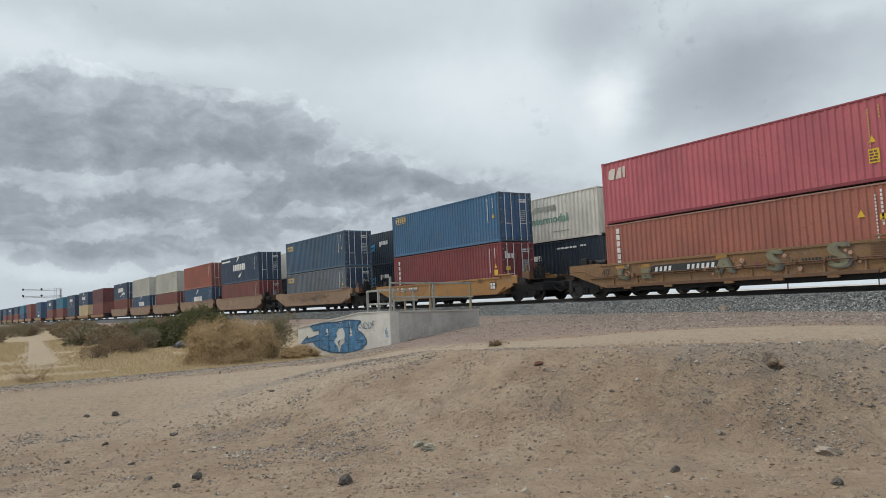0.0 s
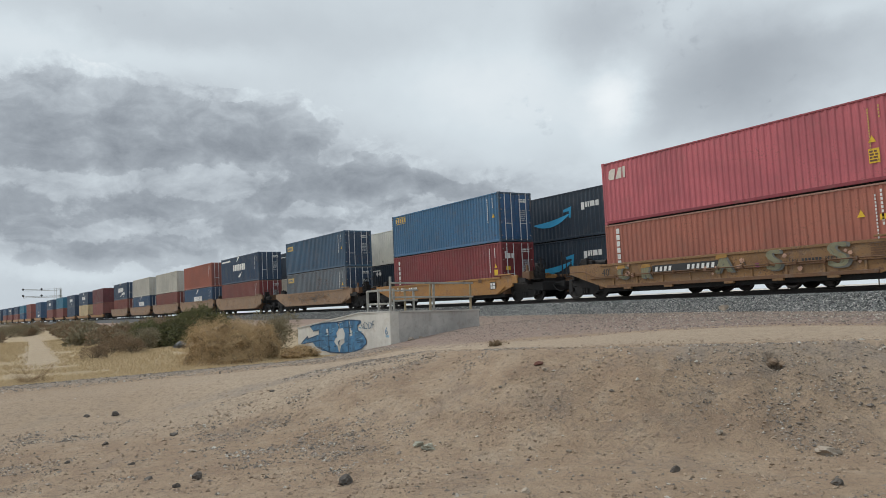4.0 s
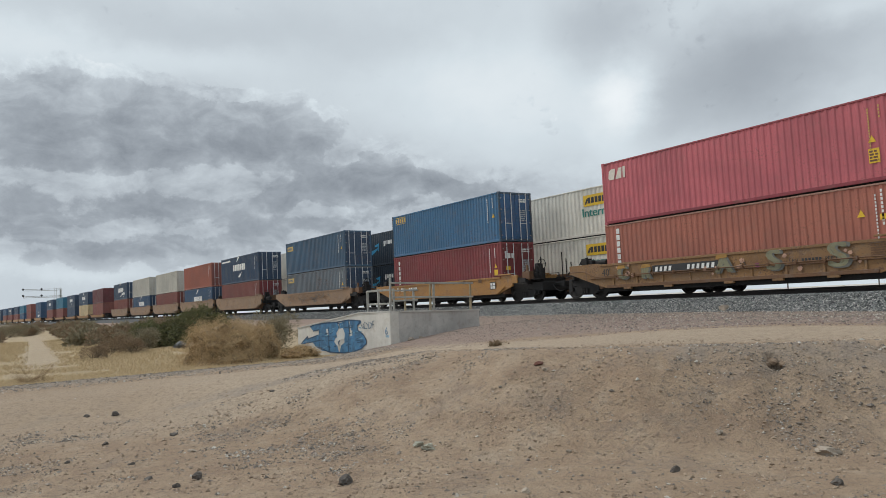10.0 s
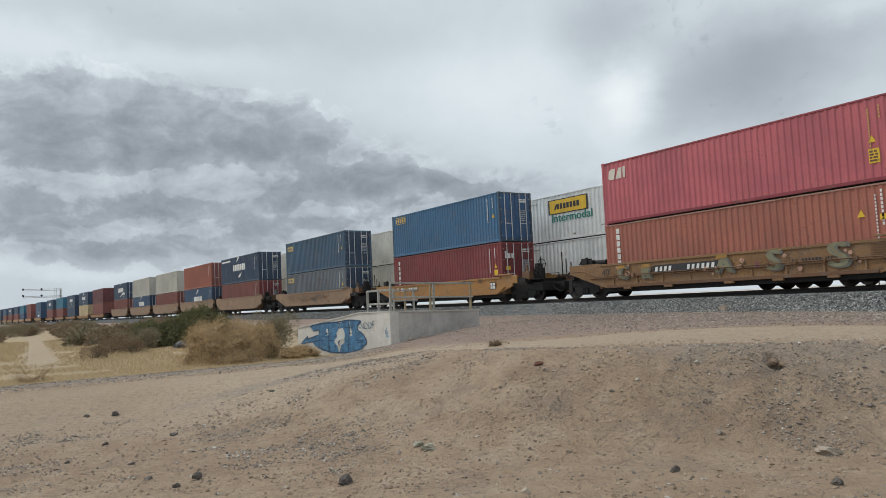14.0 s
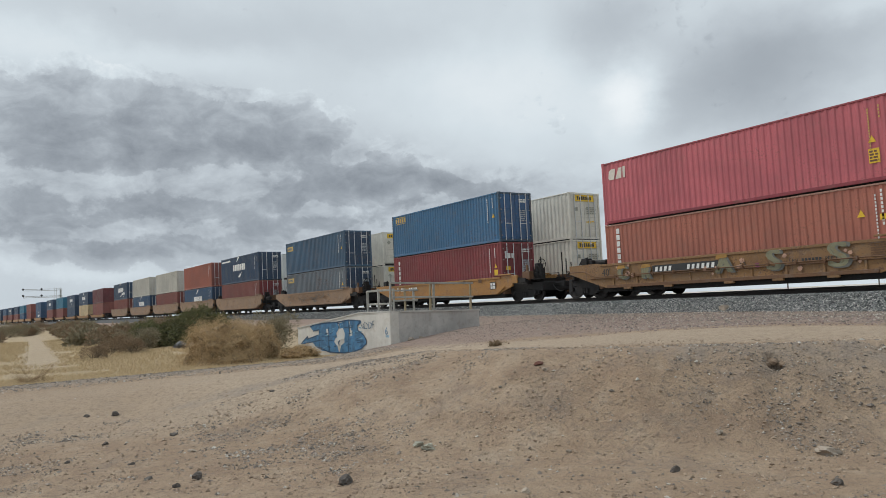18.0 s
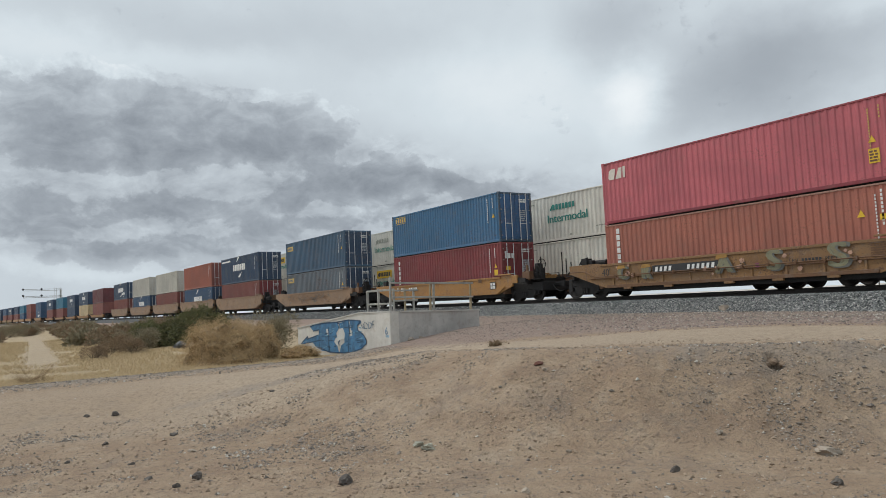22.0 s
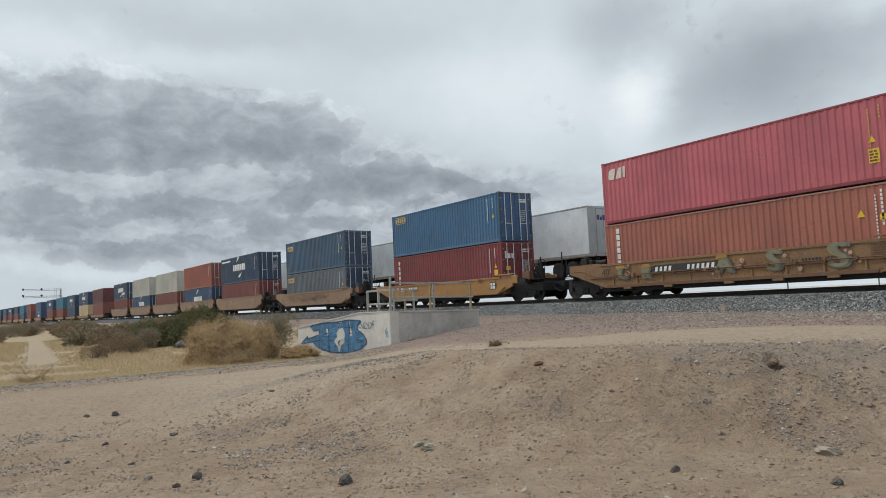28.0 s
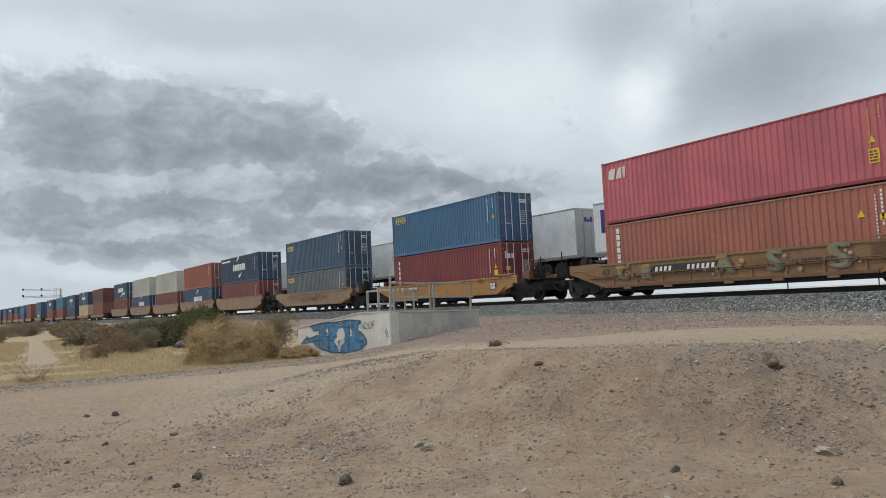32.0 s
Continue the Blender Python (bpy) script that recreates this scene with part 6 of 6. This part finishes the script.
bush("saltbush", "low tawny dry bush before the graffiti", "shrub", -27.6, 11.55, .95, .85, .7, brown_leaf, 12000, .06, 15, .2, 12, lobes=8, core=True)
bush("saltbush", "grey-brown twiggy bush behind the saltbush", "shrub", -36.0, 13.6, 1.5, 1.3, 1.7, olive_leaf, 5000, .16, 16, .2, 24, lobes=8)
bush("dead_shrub", "reddish-brown dead shrub in the wash", "shrub", -42.5, 8.3, 1.1, 1.0, .8, umber_leaf, 3500, .12, 17, .18, 16)
bush("dead_shrub", "brown leafless shrub in the wash", "shrub", -45.0, 7.6, 1.4, 1.2, .95, umber_leaf, 3500, .13, 18, .18, 16)
bush("dead_shrub", "dull brown shrub behind the grass", "shrub", -47.5, 9.6, 1.6, 1.4, 1.25, olive_leaf, 4000, .15, 19, .3, 18)
bush("dead_shrub", "low brown shrub near the grey boulder", "shrub", -39.5, 5.9, 1.0, .9, .6, umber_leaf, 2600, .12, 20, .18, 14)
for i, (x, y, k, mt) in enumerate(((-100, 4.5, 1.5, olive_leaf), (-84, 3.2, 1.1, umber_leaf), (-70, 1.2, 1.0, olive_leaf), (-118, 7.0, 1.8, olive_leaf), (-132, 9.2, 1.6, umber_leaf), (-90, 11.5, 1.5, umber_leaf), (-78, 10.8, 1.4, olive_leaf), (-66, 9.6, 1.1, umber_leaf), (-104, 13.4, 1.6, olive_leaf), (-60, 13.8, 1.6, umber_leaf), (-72, 15.0, 1.5, olive_leaf), (-58, 10.6, 1.3, olive_leaf), (-128, 10.6, 1.3, olive_leaf), (-136, 12.0, 1.6, umber_leaf), (-121, 9.6, 1.0, umber_leaf))):
    bush("desert_shrub", "dusty olive shrub beside the sandy path" if mt is olive_leaf else "brown dead shrub beside the sandy path", "shrub", x, y, k * 1.4, k * 1.3, k * 1.15, mt, 2600, .2, 240 + i, .35, 10, "shrubs along the wash", 8)
rv = random.Random(41)
for i in range(90):
    x = -55 - 170 * rv.random() ** 1.3
    path_y = 3.9 + (-42.4 - x) * .081
    y = rv.choice((path_y - rv.uniform(3, 16), path_y + rv.uniform(2.8, 11)))
    if y > 20 + bend(x):
        continue
    k = rv.uniform(.5, 1.35)
    mt, words, cat = rv.choice(((olive_leaf, "dusty olive shrub in the distant wash", "shrub"), (umber_leaf, "brown dead shrub in the distant wash", "shrub")))
    bush("desert_shrub", words, cat, x, y, k * 1.3, k * 1.2, k, mt, 900, .3, 60 + i, .4, 7, "shrubs along the wash", 6)


def tufts():
    """Dry grass in the wash, thick along its near edge."""
    r = np.random.default_rng(3)
    s = Shape()
    n = 85000
    xs = -24.4 - 60 * r.random(n) ** 1.9
    ys = r.uniform(-4, 13.5, n) + np.clip(-40 - xs, 0, 40) * .08
    keep = (np.abs(ys - 3.9 - (-42.4 - xs) * .081) > .55 + 1.0 * r.random(n) - .5 * (xs > -38)) | (xs > -34 - 3 * r.random(n))
    xs, ys = xs[keep], ys[keep]
    keep = many(xs, ys, 3, .5) > -.16 - .25 * (xs > -27.5)
    xs, ys = xs[keep], ys[keep]
    zs = height(xs, ys)
    for x, y, z in zip(xs, ys, zs):
        h = r.uniform(.04, .15) * (1 + max(0, -38 - x) * .008)
        for _ in range(3):
            a, lean = r.uniform(0, 6.283), r.uniform(.3, 1.4) * h
            dx, dy = math.cos(a), math.sin(a)
            w = .006 + max(0, -30 - x) * .0005
            i = len(s.v)
            s.v += [(x - dy * w, y + dx * w, z - .02), (x + dy * w, y - dx * w, z - .02), (x + dx * lean, y + dy * lean, z + h)]
            s.f.append([i, i + 1, i + 2])
    return s


tagged(part("dry_grass", tufts(), straw), "straw-coloured dry grass covering the wash", "grass", kind="stuff")
weed_stalk = material("tan_dead_stalks", (.30, .21, .12), .9, vary=.3)
weed = thing("dead_weed", "tall thin dead weed at the edge of the wash", "weed")
weed.matrix_basis = pose(-26.4, 2.2, ground_z(-26.4, 2.2))
rw = random.Random(8)
for _ in range(60):
    a, h = rw.uniform(0, 6.28), rw.uniform(.2, .62)
    part("stalk", Shape().tube([(rw.uniform(-.35, .35), rw.uniform(-.5, .5), -.03), (.25 * math.cos(a), .4 * math.sin(a), h * .6), (.4 * math.cos(a), .6 * math.sin(a), h)], .006, 4, .4), weed_stalk, weed)

# ---- stones ----
sx, sy = rng.uniform(-23, -.5, 26000), rng.uniform(-1, 23, 26000)
keep = (rng.random(len(sx)) < np.clip(.24 + 1.1 * many(sx, sy, 3, .6) + .35 * (sy > 17) + .4 * (sx < -20.5), .04, 1)) & (rng.random(len(sx)) > .9 * driven(sx, sy))
sx, sy = sx[keep], sy[keep]
size = .012 + .03 * rng.random(len(sx)) ** 3 + .04 * (rng.random(len(sx)) > .985)
strewn("gravel", np.stack([sx, sy, height(sx, sy)], -1), size, desert_stone, "scattered small desert stones and gravel", "stones", CHIPS)
brg, out = np.radians(rng.uniform(-98, -20, 240000)), rng.uniform(5.6, 11.8, 240000)
sx, sy = out * np.sin(brg), out * np.cos(brg)
rim = np.interp(np.degrees(brg), [q[0] for q in BANK], [q[2] for q in BANK])
keep = (rng.random(len(sx)) < np.clip(.15 - .22 * smooth(-64, -76, np.degrees(brg)) - .12 * smooth(7.0, 6.0, out) - .5 * smooth(8.2, 6.8, out) * smooth(-48, -58, np.degrees(brg)) + 2.6 * many(sx, sy, 4, .9) + 1.6 * many(sx + 40, sy, 3, 2.4) + .26 * np.exp(-((out - rim) / .5) ** 2), .015, 1)) & (out < rim + 1.2)
sx, sy = sx[keep], sy[keep]
size = .008 + .028 * rng.random(len(sx)) ** 3 + .035 * (rng.random(len(sx)) > .99)
strewn("bank_gravel", np.stack([sx, sy, height(sx, sy)], -1), size, bank_stone, "small stones weathering out of the dug bank", "stones", CHIPS)
sx = rng.uniform(-40, 2, 26000)
sy = 24.2 - 10 * rng.random(26000) ** 1.5
keep = (sx > -22) | (sy > 18.5)
sx, sy = sx[keep], sy[keep]
strewn("track_gravel", np.stack([sx, sy, height(sx, sy)], -1), .016 + .06 * rng.random(len(sx)) ** 2.4, bank_stone, "stray gravel below the ballast shoulder", "stones", CHIPS)
sx, sy = rng.uniform(-22.4, -5, 18000), rng.uniform(9.5, 19, 18000)
keep = (sy > np.minimum(10.9 + (sx + 23) * .36, 13.2)) & (many(sx, sy, 3, .5) > -.2)
sx, sy = sx[keep], sy[keep]
strewn("bank_foot_gravel", np.stack([sx, sy, height(sx, sy)], -1), .012 + .04 * rng.random(len(sx)) ** 2.4, mauve_stone, "reddish gravel on the slope beside the culvert", "stones", CHIPS)
sx, sy = -20.2 - 2.6 * rng.random(5000) ** .8, rng.uniform(-2, 12.4, 5000)
strewn("edge_gravel", np.stack([sx, sy, height(sx, sy)], -1), .014 + .05 * rng.random(5000) ** 2, bank_stone, "grey gravel along the edge of the wash", "stones")

# crumbs of dry soil, thick on the face of the bank
brg, out = np.radians(rng.uniform(-98, -20, 60000)), rng.uniform(4.6, 12.0, 60000)
sx, sy = out * np.sin(brg), out * np.cos(brg)
keep = rng.random(len(sx)) < np.clip(.30 + 1.6 * many(sx + 9, sy, 4, 1.4) - .15 * smooth(-66, -80, np.degrees(brg)), .05, 1)
sx, sy = sx[keep], sy[keep]
strewn("soil_crumbs", np.stack([sx, sy, height(sx, sy)], -1), .007 + .04 * rng.random(len(sx)) ** 4, crumb, "crumbs and small clods of dry tan soil", "soil", CHIPS)


def rock(label, x, y, size, mat, seed, flat=.62, sub=3):
    """A broken stone: a lumpy, chipped ball sunk in the soil."""
    bm = bmesh.new()
    bmesh.ops.create_icosphere(bm, subdivisions=sub, radius=.5)
    r = random.Random(seed)
    cuts = [(Vector((r.gauss(0, 1), r.gauss(0, 1), r.gauss(.2, .8))).normalized(), r.uniform(.26, .42)) for _ in range(9)]
    for q in bm.verts:
        for n, d in cuts:
            over = q.co.dot(n) - d
            if over > 0:
                q.co -= n * over * .92
        q.co += q.co.normalized() * .11 * noise.fractal(q.co * 5 + Vector((seed, 0, 0)), 1.0, 2.0, 3)
        q.co = Vector((q.co.x * r.uniform(.99, 1.01), q.co.y * .8, q.co.z * flat)) * size * 1.25
    mesh = bpy.data.meshes.new("rock")
    bm.to_mesh(mesh)
    bm.free()
    mesh.materials.append(mat)
    ob = tagged(new("rock", mesh), label, "rock")
    ob.matrix_basis = pose(x, y, ground_z(x, y) + size * flat * .22, r.uniform(-9, 9), r.uniform(-9, 9), r.uniform(0, 360))
    return ob


lava = material("dark_volcanic_stone", (.10, .086, .074), .9, vary=.35, scale=9, bump=.5, dirt=(.2, .15, .11), dirt_amount=.4)
sandstone = material("pale_stone", (.36, .30, .235), .9, vary=.25, scale=9, bump=.4, dirt=(.3, .22, .16), dirt_amount=.4)
green_stone = material("grey_green_stone", (.37, .355, .28), .9, vary=.3, scale=9, bump=.4, dirt=(.34, .26, .18), dirt_amount=.5)
grey_stone = material("grey_boulder", (.12, .12, .12), .85, vary=.25, scale=4, bump=.4)
red_stone = material("rusty_scrap", (.15, .06, .04), .9, vary=.3, scale=9)
rock("dark volcanic rock lying on bare sand", -5.84, 2.83, 0.145, lava, 1, 0.62)
rock("dark rounded stone on the sand", -7.00, 1.90, 0.098, lava, 2, 0.70)
rock("small dark stone on the sand", -6.82, 1.67, 0.060, lava, 3, 0.70)
rock("flat dark stone half sunk in sand", -7.32, 1.54, 0.089, lava, 4, 0.30)
rock("grey-green boulder on the slope", -6.56, 4.02, 0.116, green_stone, 5, 0.60)
rock("grey-green split stone on the slope", -6.39, 4.04, 0.137, green_stone, 6, 0.55)
rock("pale flat stone at the foot of the slope", -3.67, 6.53, 0.202, sandstone, 7, 0.40)
rock("pale stone on the slope", -4.47, 6.09, 0.075, sandstone, 8, 0.60)
rock("dark crumbly stone on the slope", -4.20, 5.10, 0.081, lava, 9, 0.80)
rock("dark reddish stone on the sand", -3.07, 5.55, 0.094, lava, 10, 0.60)
rock("pale angular stone on the sand", -4.54, 3.75, 0.075, sandstone, 11, 0.60)
rock("dark scrap of stone beside the track", -12.11, 2.10, 0.145, lava, 12, 0.50)
rock("small dark flat stone", -9.71, 2.36, 0.114, lava, 13, 0.30)
rock("small dark stone on the sand", -9.67, 1.56, 0.067, lava, 14, 0.70)
rock("small flat stone on the sand", -8.42, 2.24, 0.087, sandstone, 15, 0.40)
rock("pale boulder lying on the ballast shoulder", -17.35, 24.55, 0.42, sandstone, 16, 0.60).location.z = .86
rock("pale stone at the culvert wall", -22.45, 13.62, 0.20, sandstone, 17, 0.70)
rock("pale stone by the culvert wall", -22.40, 14.02, 0.14, sandstone, 18, 0.60)
rock("white stone on the slope", -5.31, 4.94, 0.049, sandstone, 19, 0.70)
rock("reddish rusty scrap stone on the crest", -6.52, 5.66, 0.105, red_stone, 20, 0.40)
rock("pale stone near the crest", -6.37, 5.63, 0.064, sandstone, 21, 0.60)
rock("small dark stone on the flat", -10.18, 3.84, 0.072, lava, 22, 0.60)
rock("dark stone on the flat", -12.26, 1.73, 0.101, lava, 23, 0.40)
rock("dark stone on the sand", -8.81, 1.05, 0.060, lava, 24, 0.50)
rock("dark stone in the sand", -8.19, 1.56, 0.064, lava, 25, 0.50)
rock("grey boulder lying in the wash", -44.3, 11.2, 1.0, grey_stone, 26, 0.70)
clod = tagged(part("clod", sprays(240, .09, lambda r: (Vector((r.gauss(0, .07), r.gauss(0, .09), abs(r.gauss(0, .05)))), Vector((r.gauss(0, 1), r.gauss(0, 1), .6)).normalized()), 3, .5), umber_leaf), "small dark clump of dead brush on the track", "brush")
clod.matrix_basis = pose(-16.26, 12.63, ground_z(-16.26, 12.63))

# crumbling soil round an animal's burrow in the bank
soil = material("crumbling_soil", (.26, .185, .125), .95, vary=.25, scale=8, bump=.8)
rb = random.Random(77)
away, aside = Vector((-.534, .845)), Vector((.845, .534))
for i, (a, b, up, size) in enumerate(((.09, -.01, .078, .12), (.08, -.09, .045, .10), (.08, .085, .05, .09), (.17, -.07, .11, .10), (.02, -.13, .0, .07), (.22, -.03, .13, .08), (.19, .06, .11, .07))):
    q = Vector(HOLE) + away * a + aside * b
    lump = rock("crumbling brown clod of soil over the burrow", q.x, q.y, size, soil, 300 + i, .55, 2)
    lump.location.z = .70 + up

# ---- signals and distance ----
gantry = thing("signal_gantry", "galvanised cantilever gantry with four black railway signals", "signal")
gantry.matrix_basis = pose(-300, 34.1, .6)
part("mast", Shape().box(-.2, .2, -.2, .2, 0, 12.6, .03).box(-.5, .5, -.5, .5, -.6, .25, .03), galvanised, gantry)
for z in (9.6, 12.1):
    part("arm", Shape().tube([(0, .5, z), (0, -12.0, z)], .07, 6).tube([(0, .5, z + .5), (0, -12.0, z + .5)], .07, 6), galvanised, gantry)
for i in range(12):
    part("brace", Shape().tube([(0, -i, 9.6), (0, -i - .5, 10.1), (0, -i - 1, 9.6)], .05, 5), galvanised, gantry)
for y in (.0, -1.4):
    part("ladder", Shape().tube([(.3, y, 9.0), (.3, y, 13.0)], .06, 5).tube([(.3, y - .6, 9.0), (.3, y - .6, 13.0)], .06, 5), galvanised, gantry)
for y in (-6.2, -12.0):
    for z in (10.3, 12.6):
        h = part("signal_head", Shape().lathe_y([(-.05, .2), (-.05, .36), (.05, .36), (.05, .2)], 18).box(-.12, .12, -.2, .35, -.42, .42, .04), glass_dark, gantry, at=pose(.1, y, z, 0, 0, 90))
        for zz in (-.28, 0, .28):
            part("hood", lambda: Shape().tube([(0, -.3, 0), (0, -.05, 0)], .12, 10), glass_dark, h, key=("hood",), at=pose(0, 0, zz))
pole_mat = material("grey_pole_wood", (.12, .10, .085), .9)
for px, py in ((-90, 150), (-76, 160), (-62, 150), (-55, 160), (-44, 158), (-28, 150), (-345, 92), (-330, 80)):
    p = thing("utility_pole", "thin grey wooden utility pole on the horizon", "pole", "utility poles on the horizon")
    p.matrix_basis = pose(px, py, ground_z(px, py))
    part("pole", lambda: Shape().tube([(0, 0, -.3), (0, 0, 9)], .15, 8, .7), pole_mat, p, key=("upole",), smooth=True)
    part("cross_arm", lambda: Shape().box(-1.2, 1.2, -.06, .06, 8.2, 8.35, .01), pole_mat, p, key=("uarm",))
shed_wall = material("pale_shed_wall", (.40, .42, .42), .7, vary=.12)
shed = thing("warehouse", "long low pale warehouse far beyond the tracks", "building")
shed.matrix_basis = pose(-20, 420, .1, 0, 0, 12)
part("wall", Shape().box(-90, 70, -15, 15, -.5, 5.2, .05), shed_wall, shed)
part("roof", Shape().prism([(-91, 5.2), (71, 5.2), (71, 5.5), (-91, 5.5)], -15.5, 15.5), door_grey, shed)
for i in range(14):
    part("door", lambda: Shape().box(0, 3.2, -15.08, -15.0, 0, 3.6, .02), door_grey, shed, key=("dock",), at=pose(-84 + i * 10.5, 0, 0))
for i in range(26):
    x, y = rv.uniform(-130, 10), rv.uniform(75, 220)
    k = rv.uniform(.5, .95)
    bush("desert_shrub", "dusty shrub on the plain beyond the tracks", "shrub", x, y, k * 1.5, k * 1.5, k, olive_leaf, 260, .3, 160 + i, .45, 4, "shrubs beyond the tracks", 5)


# ---- the clouded sky in view, which drifts ----
def cloud_sheet():
    s = Shape()
    R, na, ne = 4200.0, 44, 20
    for j in range(ne + 1):
        el = radians(-4 + 42 * j / ne)
        for i in range(na + 1):
            az = radians(-47 + 94 * i / na) - radians(YAW)
            s.v.append((R * math.cos(el) * math.sin(az), R * math.cos(el) * math.cos(az), R * math.sin(el)))
    for j in range(ne):
        for i in range(na):
            a = j * (na + 1) + i
            s.f.append([a, a + na + 1, a + na + 2, a + 1])
    m = bpy.data.materials.new("drifting_clouds")
    m.use_nodes = True
    m.node_tree.nodes.clear()
    g = Graph(m.node_tree)
    d = g.vmath("NORMALIZE", g.add("ShaderNodeTexCoord").outputs["Object"])
    em = g.add("ShaderNodeEmission")
    g.put(em.inputs[0], clouds(g, d))
    em.inputs[1].default_value = 1.0
    m.node_tree.links.new(em.outputs[0], g.add("ShaderNodeOutputMaterial").inputs[0])
    mesh = s.mesh("backdrop")
    mesh.shade_smooth()
    mesh.materials.append(m)
    return tagged(new("backdrop", mesh), "grey overcast sky with slowly drifting dark clouds", "sky", kind="structure")


SKY = cloud_sheet()


def motions():
    walk(SKY, [(0.0, pose(*EYE, 0, 0, 1.15)), (32.0, pose(*EYE, 0, 0, -1.15))])
    for ob, s, z in MOVERS:
        rows, t = [], 0.0
        turn = (s + 130) / SPEED      # when it reaches the bend
        times = [0.0, 32.0] if turn > 32 else sorted({0.0, 32.0, *[q for q in np.arange(max(0.0, turn), 32.0, 2.0).tolist()]})
        for t in times:
            rows.append((t, on_track(s - SPEED * t, FAR_Y, z)))
        walk(ob, rows)


motions()
